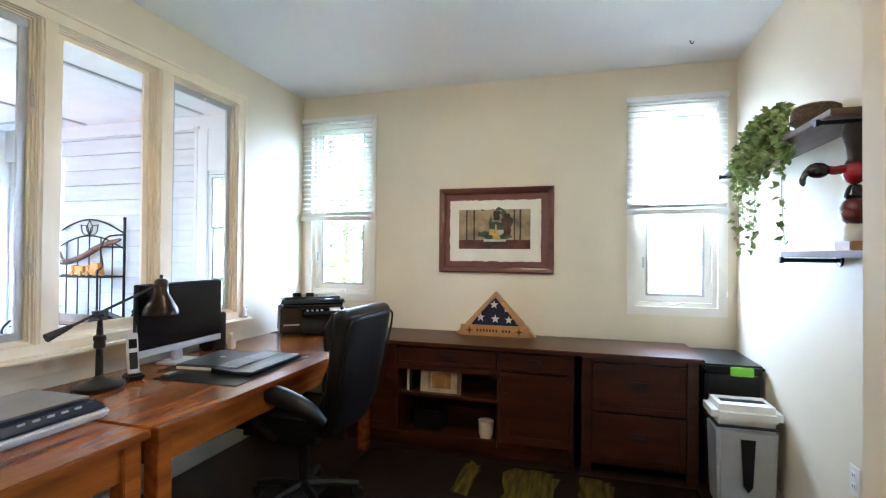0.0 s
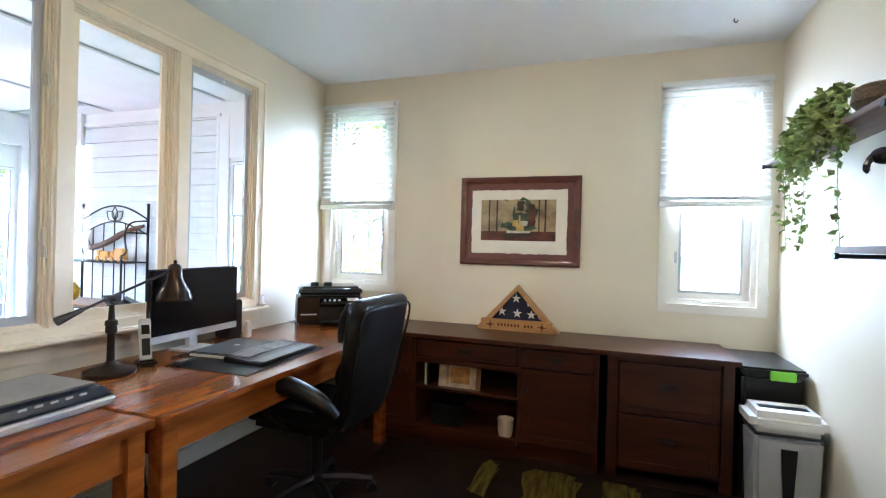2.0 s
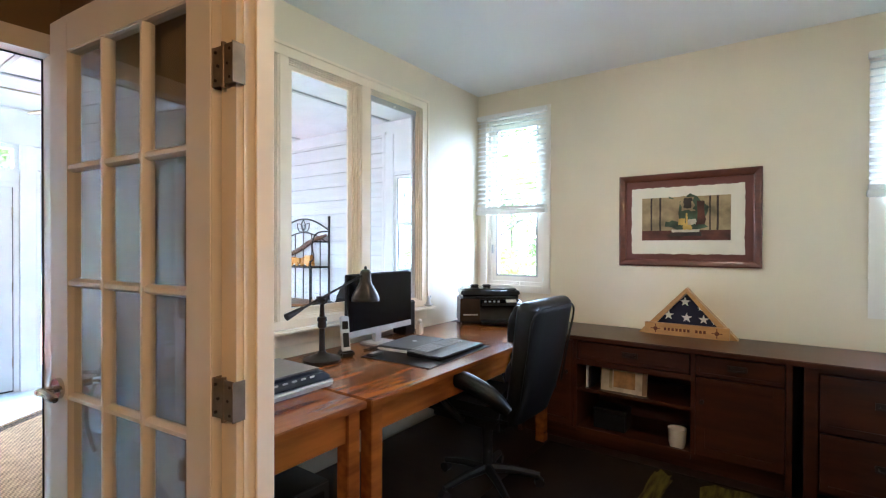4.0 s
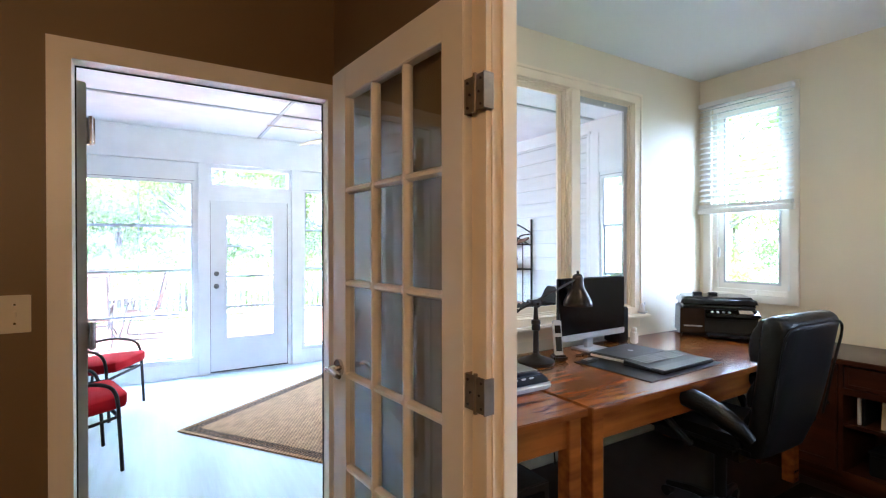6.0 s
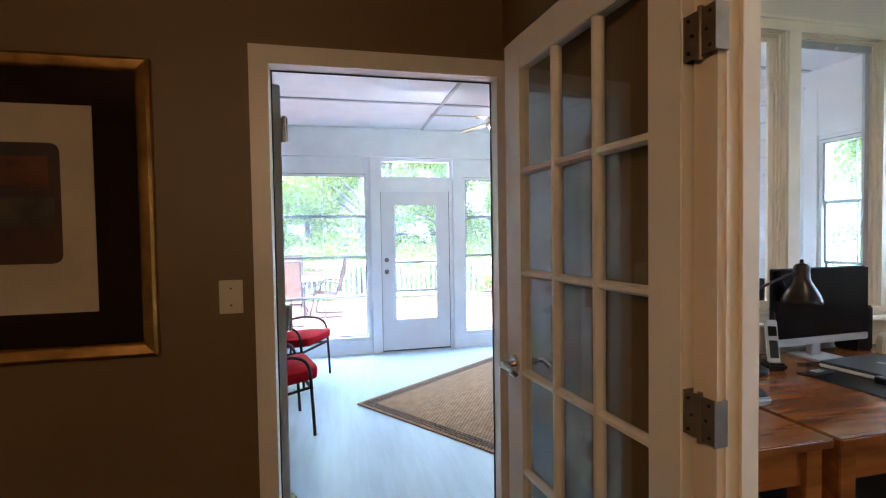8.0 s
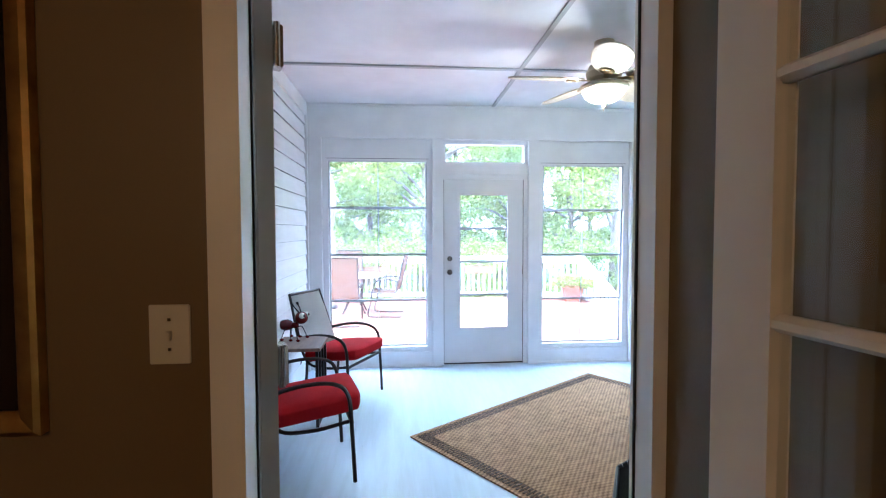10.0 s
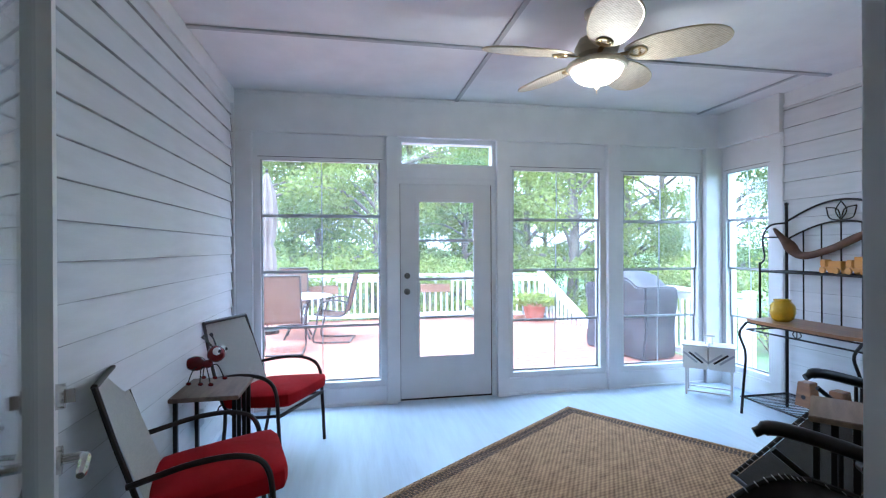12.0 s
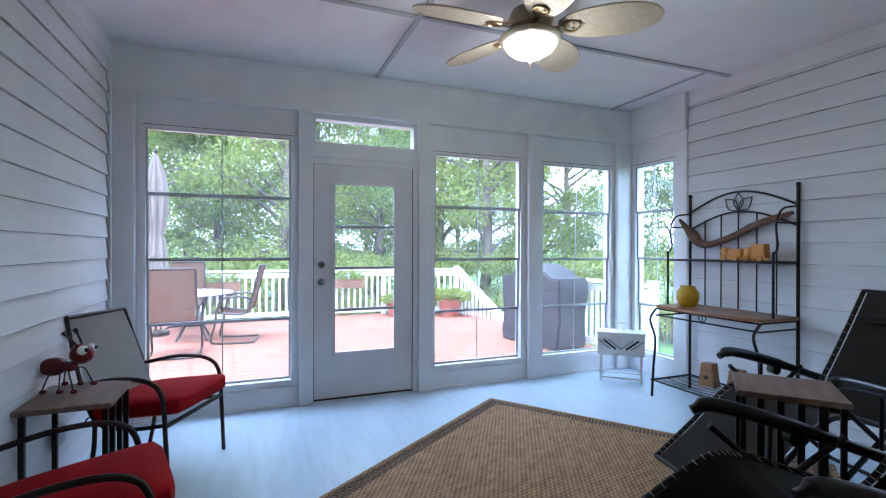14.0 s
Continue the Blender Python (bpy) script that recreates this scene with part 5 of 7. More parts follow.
# shredder and tote by the east wall
sh = thing("paper_shredder", "silver and white paper shredder with a dark window", "shredder", pose(7.19, 2.60, F))
bm = bmesh.new()
lathe4 = [(-0.15, -0.115), (0.15, -0.115), (0.15, 0.115), (-0.15, 0.115)]
A = [bm.verts.new((x * 0.9, y * 0.9, 0.0)) for x, y in lathe4]
B = [bm.verts.new((x, y, 0.465)) for x, y in lathe4]
bm.faces.new(A[::-1])
bm.faces.new(B)
for k in range(4):
    bm.faces.new((A[k], A[(k + 1) % 4], B[(k + 1) % 4], B[k]))
bevel(bm, 0.02, 3)
part("bin", bm, GREYP, sh)
bm = bmesh.new()
prism(bm, [(-0.035, 0.41), (0.035, 0.41), (0.022, 0.16), (0.0, 0.13), (-0.022, 0.16)], -0.121, -0.110, "y")
part("bin_window", bm, BLACKP, sh, "tapered dark plastic window")
part("seam", boxes((-0.148, 0.148, -0.113, 0.113, 0.466, 0.476)), BLACKP, sh)
part("head", boxes((-0.17, 0.17, -0.13, 0.13, 0.477, 0.585), bev=0.035, seg=4), WHITEP, sh)
part("feed_slot", boxes((-0.11, 0.11, -0.03, 0.015, 0.5855, 0.589), bev=0.001), BLACKP, sh)
tote = thing("storage_tote", "black plastic storage tote with lime green latches", "storage box", pose(7.20, 3.03, F))
part("tub", boxes((-0.145, 0.15, -0.24, 0.26, 0.0, 0.70), bev=0.02), BLACKP, tote)
part("lid", boxes((-0.16, 0.165, -0.26, 0.28, 0.702, 0.745), bev=0.012), BLACKP, tote)
part("latch", boxes((-0.02, 0.10, -0.285, -0.262, 0.685, 0.735), bev=0.004), GREENL, tote, "lime green latch")

# east wall shelves
def wall_shelf(y0, y1, z, label):
    s = thing("wall_shelf", label, "shelf", pose(XE, y0, z), group="dark wood wall shelves")
    part("board", boxes((-0.20, 0.0, 0, y1 - y0, 0, 0.025), bev=0.003), SHELFW, s)
    for y in (0.06, y1 - y0 - 0.06):
        bm = bmesh.new()
        rod(bm, (0, y, -0.012), (-0.21, y, -0.012), 0.009, seg=10)
        rod(bm, (-0.21, y, -0.012), (-0.225, y, -0.012), 0.014, seg=10)
        rod(bm, (0, y, -0.012), (-0.008, y, -0.012), 0.026, seg=14)
        part("pipe_bracket", bm, BLACKM, s, "black iron pipe bracket")


wall_shelf(1.25, 2.04, 1.475, "lower dark wood shelf on black pipe brackets")
wall_shelf(1.60, 2.98, 1.985, "upper dark wood shelf on black pipe brackets")
ivy = thing("trailing_ivy", "green trailing ivy plant hanging from the upper shelf", "plant", pose(7.27, 2.36, 2.01))
bm = bmesh.new()
lathe(bm, [(0.05, 0), (0.065, 0.06), (0.06, 0.10), (0.055, 0.10), (0.045, 0.02), (0.005, 0.015)], seg=20)
part("pot", bm, BASKET, ivy)
vines, lv, lf = bmesh.new(), [], []
rnd = random.Random(4)


def add_leaf(V, Fc, p, d, size, rnd):
    d = d.normalized()
    s = d.cross(Vector((rnd.uniform(-1, 1), rnd.uniform(-1, 1), rnd.uniform(-1, 1)))).normalized()
    u = s.cross(d) * 0.15
    i = len(V)
    V += [p, p + d * size * 0.45 + s * size * 0.36 + u * size, p + d * size, p + d * size * 0.45 - s * size * 0.36 + u * size]
    Fc += [(i, i + 1, i + 2), (i, i + 2, i + 3)]


for k in range(30):
    a = rnd.uniform(0, 2 * math.pi)
    out_ = rnd.uniform(0.04, 0.16)
    drop = rnd.choice((0.03, 0.06, 0.1, 0.16, 0.22, 0.50)) * rnd.uniform(0.7, 1.1)
    ox, oy = -abs(out_ * math.cos(a)) * 0.55 - 0.02, out_ * math.sin(a) * 1.9
    pts = curve([(0, 0, 0.10), (ox * 0.6, oy * 0.6, 0.15 + rnd.uniform(0, 0.05)), (ox - 0.02, oy, 0.06), (ox - 0.03 + rnd.uniform(-0.02, 0.02), oy * 1.1, -drop * 0.5), (ox - 0.03, oy * 1.15 + rnd.uniform(-0.03, 0.03), -drop)], 6)
    tube(vines, pts, 0.0018, 5)
    for p in pts[3:]:
        for _ in range(3 if p.z > -0.12 else 2):
            add_leaf(lv, lf, p + Vector((rnd.uniform(-0.012, 0.012), rnd.uniform(-0.012, 0.012), 0)), Vector((rnd.uniform(-1, 0.6), rnd.uniform(-1, 1), rnd.uniform(-0.8, 0.5))), rnd.uniform(0.026, 0.052), rnd)
part("vine", vines, LEAFI, ivy)
me = bpy.data.meshes.new("leaves")
me.from_pydata([tuple(v) for v in lv], [], lf)
me.materials.append(LEAFI)
ob = new("leaves", me)
ob.parent = ivy
tagged(ob, kind="stuff")
bas = thing("wicker_basket", "round brown wicker basket on the upper shelf", "basket", pose(7.27, 1.93, 2.01))
bm = bmesh.new()
lathe(bm, [(0.06, 0), (0.09, 0.04), (0.085, 0.09), (0.07, 0.10), (0.078, 0.06), (0.05, 0.01)], seg=24)
part("basket_body", bm, BASKET, bas)


ro = thing("rooster_figure", "tall red and black folk-art rooster figure on the lower shelf", "figurine", pose(7.28, 1.66, 1.50, 0, 0, 90))
part("stand", boxes((-0.055, 0.055, -0.04, 0.04, 0, 0.036), bev=0.004), OAK, ro, "orange wooden block")
bm = bmesh.new()
lathe(bm, [(0.030, 0.036), (0.036, 0.05), (0.034, 0.085), (0.022, 0.10)], seg=20)
part("collar", bm, WHITEC, ro, "white painted collar")
bm = bmesh.new()
ball(bm, (0, 0, 0.145), 0.052, 1.15, 0.9, 1.0)
ball(bm, (-0.03, 0.035, 0.13), 0.022)
part("figure_body", bm, DARKRED, ro)
bm = bmesh.new()
lathe(bm, [(0.024, 0.185), (0.032, 0.20), (0.026, 0.225), (0.018, 0.24)], seg=16)
part("neck", bm, BLACKG, ro)
bm = bmesh.new()
ball(bm, (0.0, 0.0, 0.285), 0.045, 1.1, 0.8, 0.95)
tube(bm, curve([(0, 0.03, 0.30), (0, 0.065, 0.295), (0, 0.085, 0.30)], 4), 0.016, 8)
part("upper_body", bm, REDPOT, ro)
bm = bmesh.new()
ball(bm, (0, 0.115, 0.297), 0.034, 0.8, 1.15, 0.85)
for k in range(4):
    tube(bm, curve([(0, 0.13, 0.30), (0, 0.15 + 0.004 * k, 0.295 - 0.008 * k), (0, 0.160, 0.275 - 0.012 * k)], 3), [0.010] * 6 + [0.003], 6)
part("plume", bm, BLACKG, ro, "black tail plume")
bm = bmesh.new()
lathe(bm, [(0.030, 0.32), (0.022, 0.335), (0.026, 0.38), (0.040, 0.43), (0.034, 0.46), (0.01, 0.465)], seg=18)
part("crest", bm, BRONZE, ro)

# office rug
rg = thing("office_rug", "dark patterned rug with olive patches on the floor", "rug", pose(5.9, 1.6, F))
part("rug_cloth", boxes((-1.0, 1.1, -1.1, 1.12, 0, 0.008), bev=0.002), RUGD, rg)
rnd = random.Random(8)
for cx, cy, hx, hy in ((-0.24, 0.86, 0.06, 0.24), (0.14, 0.88, 0.17, 0.22), (0.52, 0.92, 0.11, 0.16), (-0.10, 0.42, 0.20, 0.12), (0.40, 0.35, 0.22, 0.17), (0.72, 0.72, 0.08, 0.14), (-0.50, 0.15, 0.14, 0.16), (0.1, -0.2, 0.2, 0.2)):
    bm = bmesh.new()
    ring = []
    for q in range(22):
        a = 2 * math.pi * q / 22
        k = rnd.uniform(0.78, 1.08)
        ring.append((cx + hx * k * math.copysign(abs(math.cos(a)) ** 0.5, math.cos(a)), cy + hy * k * math.copysign(abs(math.sin(a)) ** 0.5, math.sin(a))))
    prism(bm, ring, 0.0078, 0.0095, "z")
    part("woven_patch", bm, RUGO, rg, "streaky olive patch")

# ---- porch ----


# Grey of the thin strips that draw the contact shadow under each lap.
LAPSHADOW = mat("lap_shadow_grey", (0.52, 0.53, 0.55), 0.9, vary=0.3, scale=6)


def siding(parent_name, x0, x1, yface, z0, z1, side, pitch=0.185):
    """Lapped boards on a side wall, each board its own piece."""
    w = thing(parent_name, "white lapped siding boards on the porch wall", "siding", pose(0, yface, 0), kind="structure")
    n = int((z1 - z0) / pitch)
    me = None
    for i in range(n + 1):
        a = z0 + i * pitch
        b = min(a + pitch + 0.012, z1)
        if b - a < 0.03:
            break
        if me is None or b - a < pitch:
            bm = bmesh.new()
            h = b - a
            prism(bm, [(0.0, 0.0), (side * 0.022, 0.0), (side * 0.004, h), (0.0, h)], x0, x1, "x")
            me = mesh_of("board", bm, SIDING, False)
        o = new("board", me)
        o.parent = w
        o.location = (0, 0, a)
    part("lap_shadow_strip", boxes(*[(x0, x1, *sorted((0.0, side * 0.0205)), z0 + i * pitch - 0.0035, z0 + i * pitch - 0.0005) for i in range(1, n + 1)]), LAPSHADOW, w, "contact shadow under each lap, put in as a grey strip")
    return w


siding("siding_south", 0.152, XHW - 0.045, YL, -0.0858, 2.69, 1, 0.1484)
siding("siding_north", 0.80, 2.66, YR, -0.087, 2.69, -1, 0.162)
struct("trim_porch", boxes((0.0, XHW - 0.045, YL, YL + 0.022, 2.69, ZS), (0.09, 0.126, YL, YL + 0.03, 0.0, 2.69),
                           (0.78, 0.80, YR - 0.026, YR, 0.0, 2.72), (2.66, 2.70, YR - 0.026, YR, 0.0, 2.72), (0.80, 2.66, YR - 0.024, YR, 2.69, 2.72), bev=0.003), PORCH)
# notched black wedges: caulk and shade where boards stop at the corner post
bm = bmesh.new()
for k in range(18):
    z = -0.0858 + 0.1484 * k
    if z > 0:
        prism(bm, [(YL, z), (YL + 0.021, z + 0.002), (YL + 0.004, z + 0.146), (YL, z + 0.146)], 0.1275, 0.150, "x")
struct("trim_siding_gap_shade", bm, DARKGAP)
# beam faces and headers of the window wall
struct("trim_header", boxes((0.0, 0.065, YL, YR, 2.475, ZS), (0.0, 0.08, YL, YR, ZS - 0.03, ZS - 0.002), bev=0.004), PORCH)
struct("trim_posts", boxes((0.0, 0.055, YL, -1.30, 0, 2.475), (0.0, 0.055, -0.125, -0.028, 0, 2.475), (0.0, 0.055, 0.935, 1.05, 0, 2.475), (0.0, 0.06, 2.10, 2.235, 0, 2.475),
                           (0.0, 0.06, 3.225, YR, 0, 2.475), (0.0, 0.02, -0.028, 0.935, 2.10, 2.20), bev=0.004), PORCH)
struct("trim_sills", boxes((0.0, 0.018, -1.30, -0.125, 0.0, 0.165), (0.0, 0.018, 1.05, 2.10, 0.0, 0.165), (0.0, 0.018, 2.235, 3.225, 0.0, 0.165), bev=0.003), PORCH)
struct("baseboard_porch", boxes((0.018, 0.032, -1.30, -0.125, 0, 0.02), (0.018, 0.032, 1.05, 2.10, 0, 0.02), (0.018, 0.032, 2.235, 3.225, 0, 0.02)), PORCH)
struct("trim_north_header", boxes((0.0, 0.80, YR - 0.06, YR, 2.475, ZS), (0.66, 0.78, YR - 0.024, YR, 0, 2.475), (0.05, 0.66, YR - 0.018, YR, 0, 0.165), (2.70, 2.82, YR - 0.024, YR, 0, 2.69),
                                  (2.82, 3.40, YR - 0.02, YR, 2.27, 2.69), bev=0.003), PORCH)
SASH = mat("grey_vinyl_sash", (0.42, 0.44, 0.46), 0.4, vary=0.04)
struct("trim_ceiling_battens", boxes((1.235, 1.275, YL + 0.0, 3.37, ZS - 0.014, ZS), (0.028, 1.235, 0.515, 0.55, ZS - 0.012, ZS), (1.275, XS - 0.02, 0.515, 0.55, ZS - 0.012, ZS), (0.028, 1.235, 3.10, 3.13, ZS - 0.012, ZS),
                                     (2.75, 2.79, YL + 0.0, 3.37, ZS - 0.014, ZS), bev=0.002), SASH)


def stacked_window(n, axis, p, a0, a1, z0, z1):
    """Four vinyl panes one above another, with a thin centre strip, in a white surround."""
    w = thing("window_%d" % n, "white four-track vinyl porch window", "window", kind="structure")
    sgn = 1 if axis == "x" else -1

    def bx(p0, p1, a, b, c, d):
        q = sorted((p + sgn * p0, p + sgn * p1))
        return (*q, a, b, c, d) if axis == "x" else (a, b, *q, c, d)
    part("window_frame", boxes(bx(-0.10, 0.005, a0, a0 + 0.032, z0, z1), bx(-0.10, 0.005, a1 - 0.032, a1, z0, z1), bx(-0.10, 0.005, a0 + 0.032, a1 - 0.032, z1 - 0.03, z1), bx(-0.10, 0.005, a0 + 0.032, a1 - 0.032, z0, z0 + 0.035)), PORCH, w)
    # Shade under the window head, laid in as a thin black strip.
    part("shadow_gap", boxes(bx(-0.02, 0.007, a0 + 0.01, a1 - 0.01, z1 - 0.006, z1 - 0.002)), DARKGAP, w)
    h = (z1 - z0 - 0.065) / 4
    for k in range(4):
        c = z0 + 0.035 + k * h
        d = c + h
        o = -0.075 + 0.018 * k
        s = 0.016
        sa = part("sash", boxes(bx(o, o + 0.016, a0 + 0.032, a0 + 0.032 + s, c, d), bx(o, o + 0.016, a1 - 0.032 - s, a1 - 0.032, c, d), bx(o, o + 0.016, a0 + 0.032 + s, a1 - 0.032 - s, c, c + s), bx(o, o + 0.016, a0 + 0.032 + s, a1 - 0.032 - s, d - s * 0.6, d)), SASH, w)
        am = (a0 + a1) / 2
        part("strip", boxes(bx(o + 0.004, o + 0.010, am - 0.004, am + 0.004, c + s, d - s * 0.6)), SASH, sa)
        g = part("pane", boxes(bx(o + 0.006, o + 0.008, a0 + 0.032, a1 - 0.032, c, d)), VINYL, sa)
        g.visible_shadow = False


stacked_window(4, "x", 0.0, *EW[0])
stacked_window(5, "x", 0.0, *EW[3])
stacked_window(6, "x", 0.0, *EW[4])
stacked_window(7, "y", YR, 0.08, 0.66, 0.18, 2.24)
stacked_window(8, "y", YR, 2.82, 3.40, 0.18, 2.24)
tw = thing("window_9", "narrow transom window over the porch door", "window", kind="structure")
part("window_frame", frame_set("t", "x", -0.10, 0.004, 0.022, 0.898, 2.237, 2.433, 0.022, PORCH), PORCH, tw)
p = part("pane", boxes((-0.06, -0.056, 0.02, 0.90, 2.235, 2.435)), VINYL, tw)
p.visible_shadow = False

# door to the deck
KNOB = mat("dark_pewter", (0.20, 0.19, 0.18), 0.3, 0.9, vary=0.2, scale=15)
DOORW = mat("grey_white_door_paint", (0.66, 0.67, 0.68), 0.4, vary=0.04, scale=3)
d3 = thing("door_3", "closed white half-glazed door to the deck", "door", pose(-0.04, 0.0, 0.0), kind="structure")
part("leaf", frame_set("l", "x", -0.022, 0.022, 0.172, 0.726, 0.40, 1.89, 0.165, DOORW), DOORW, d3)
part("bottom_panel", boxes((-0.022, 0.022, 0.007, 0.889, 0.018, 0.235)), DOORW, d3)
# Shaded gap over the leaf, put in as a near-black strip.
part("top_gap_strip", boxes((-0.022, 0.0235, 0.008, 0.889, 2.052, 2.060)), DARKGAP, d3)
part("glazing_frame", frame_set("g", "x", 0.022, 0.034, 0.185, 0.713, 0.413, 1.877, 0.03, DOORW), DOORW, d3)
for k in range(1, 4):
    z = 0.413 + k * 1.464 / 4
    part("bar", boxes((-0.006, 0.020, 0.172, 0.726, z - 0.012, z + 0.012), bev=0.002), SASH, d3)
g = part("pane", boxes((-0.002, 0.002, 0.172, 0.726, 0.40, 1.89)), VINYL, d3)
g.visible_shadow = False
bm = bmesh.new()
rod(bm, (0.022, 0.068, 1.03), (0.028, 0.068, 1.03), 0.03, seg=20)
rod(bm, (0.028, 0.068, 1.03), (0.05, 0.068, 1.03), 0.012)
ball(bm, (0.065, 0.068, 1.03), 0.026)
part("door_knob", bm, KNOB, d3, "round dark pewter knob")
bm = bmesh.new()
rod(bm, (0.022, 0.068, 1.18), (0.04, 0.068, 1.18), 0.028, seg=20)
box(bm, 0.04, 0.055, 0.064, 0.072, 1.165, 1.195)
part("deadbolt", bm, KNOB, d3, "round dark pewter deadbolt")
for z in (0.3, 1.05, 1.8):
    part("hinge", boxes((0.022, 0.03, 0.885, 0.9, z - 0.05, z + 0.05)), SILVER, d3)
# Near-black strips draw the shade in the gaps round the leaf.
part("gap", boxes((-0.01, 0.0235, 0.0, 0.006, 0.0, 2.05), (-0.01, 0.0235, 0.006, 0.889, 0.002, 0.016), (-0.01, 0.0235, 0.889, 0.896, 0.0, 2.05)), DARKGAP, d3)

# rug
rug = thing("jute_rug", "tan woven jute rug with a dark brown border", "rug", pose(1.80, -0.41, 0.0, 0, 0, math.degrees(math.atan2(0.583, 0.812))))
RL, RW = 2.35, 2.30
part("field", boxes((0.12, RL - 0.12, 0.12, RW - 0.12, 0, 0.010)), JUTE, rug)
part("inner_band", boxes((0.03, 0.12, 0.03, RW - 0.03, 0, 0.007), (RL - 0.12, RL - 0.03, 0.03, RW - 0.03, 0, 0.007), (0.12, RL - 0.12, 0.03, 0.12, 0, 0.007), (0.12, RL - 0.12, RW - 0.12, RW - 0.03, 0, 0.007)), JUTE, rug)
for side in range(4):
    bm = bmesh.new()
    span = RL if side % 2 else RW
    for k in range(int((span - 0.08) / 0.026)):
        u = 0.045 + k * 0.026
        for v in (0.040, 0.083):
            c, d = (u, v) if v < 0.06 else (u + 0.006, v)
            r_ = {0: (d, d + 0.036, c, c + 0.015), 1: (c, c + 0.015, d, d + 0.036), 2: (RL - d - 0.036, RL - d, c, c + 0.015), 3: (c, c + 0.015, RW - d - 0.036, RW - d)}[side]
            box(bm, *r_, 0.006, 0.0105)
    band = part("border_stripes", bm, JUTEB, rug, "dark brown ladder border")
    tagged(band, kind="stuff")
part("binding", boxes((0, 0.03, 0, RW, 0, 0.011), (RL - 0.03, RL, 0, RW, 0, 0.011), (0.03, RL - 0.03, 0, 0.03, 0, 0.011), (0.03, RL - 0.03, RW - 0.03, RW, 0, 0.011), bev=0.003), JUTE, rug)

# ceiling fan
fan = thing("ceiling_fan", "cream ceiling fan with woven leaf blades and a lit bowl", "ceiling fan", pose(1.86, 0.985, ZS))
bm = bmesh.new()
lathe(bm, [(0.07, 0), (0.07, -0.03), (0.04, -0.06), (0.014, -0.065), (0.014, -0.14), (0.06, -0.15), (0.105, -0.17), (0.128, -0.22), (0.115, -0.26), (0.07, -0.285), (0.07, -0.31)], seg=32)
part("motor", bm, FANM, fan)
bm = bmesh.new()
lathe(bm, [(0.09, -0.285), (0.13, -0.295), (0.168, -0.312), (0.176, -0.325), (0.170, -0.338), (0.158, -0.345), (0.09, -0.34)], seg=36)
part("light_ring", bm, FANM, fan)
bm = bmesh.new()
lathe(bm, [(0.150, -0.344), (0.145, -0.360), (0.130, -0.385), (0.088, -0.415), (0.03, -0.429), (0.005, -0.43)], seg=32)
part("bowl", bm, GLOBE, fan, "lit frosted glass bowl")
bm = bmesh.new()
lathe(bm, [(0.024, -0.426), (0.028, -0.434), (0.012, -0.442), (0.013, -0.452), (0.003, -0.460), (0.0015, -0.49)], seg=14)
part("finial", bm, BRASSY, fan)
bm = bmesh.new()
outl = []
for k in range(33):
    t = (1 - math.cos(math.pi * k / 32)) / 2
    u = abs((t - 0.58) / (0.60 if t < 0.58 else 0.42))
    outl.append((0.16 + 0.53 * t, max(0.004, 0.122 * math.sqrt(max(0.0, 1 - u ** 2.3)))))
poly = [(x, w) for x, w in outl] + [(x, -w) for x, w in reversed(outl)]
prism(bm, poly, -0.004, 0.004, "z")
blade_me = mesh_of("blade", bm, RATTAN)
bm = bmesh.new()
tube(bm, [(x, w, 0) for x, w in outl] + [(x, -w, 0) for x, w in reversed(outl)], 0.006, 6, closed=True)
rim_me = mesh_of("rim", bm, FANM)
bm = boxes((0.09, 0.20, -0.014, 0.014, -0.012, -0.005), bev=0.002)
tube(bm, [(0.225 + 0.045 * math.cos(q * math.pi / 8), 0.042 * math.sin(q * math.pi / 8), -0.010) for q in range(16)], 0.007, 6, closed=True)
for q in (-1, 1):
    rod(bm, (0.235, q * 0.02, -0.016), (0.235, q * 0.02, 0.006), 0.007)
iron_me = mesh_of("blade_iron", bm, BRASSY)
for k in range(5):
    m = pose(0, 0, -0.268, 0, 0, 72 * k + 54) @ Matrix.Rotation(radians(-14), 4, "X")
    o = new("blade", blade_me)
    o.parent, o.matrix_basis = fan, m
    r_ = new("rim", rim_me)
    r_.parent = o
    i_ = new("blade_iron", iron_me)
    i_.parent = o
fl_ = bpy.data.lights.new("fan_bulb", "POINT")
fl_.energy, fl_.color, fl_.shadow_soft_size = 6, (1.0, 0.85, 0.6), 0.08
fb = new("fan_bulb", fl_)
fb.location = (1.86, 0.985, ZS - 0.52)


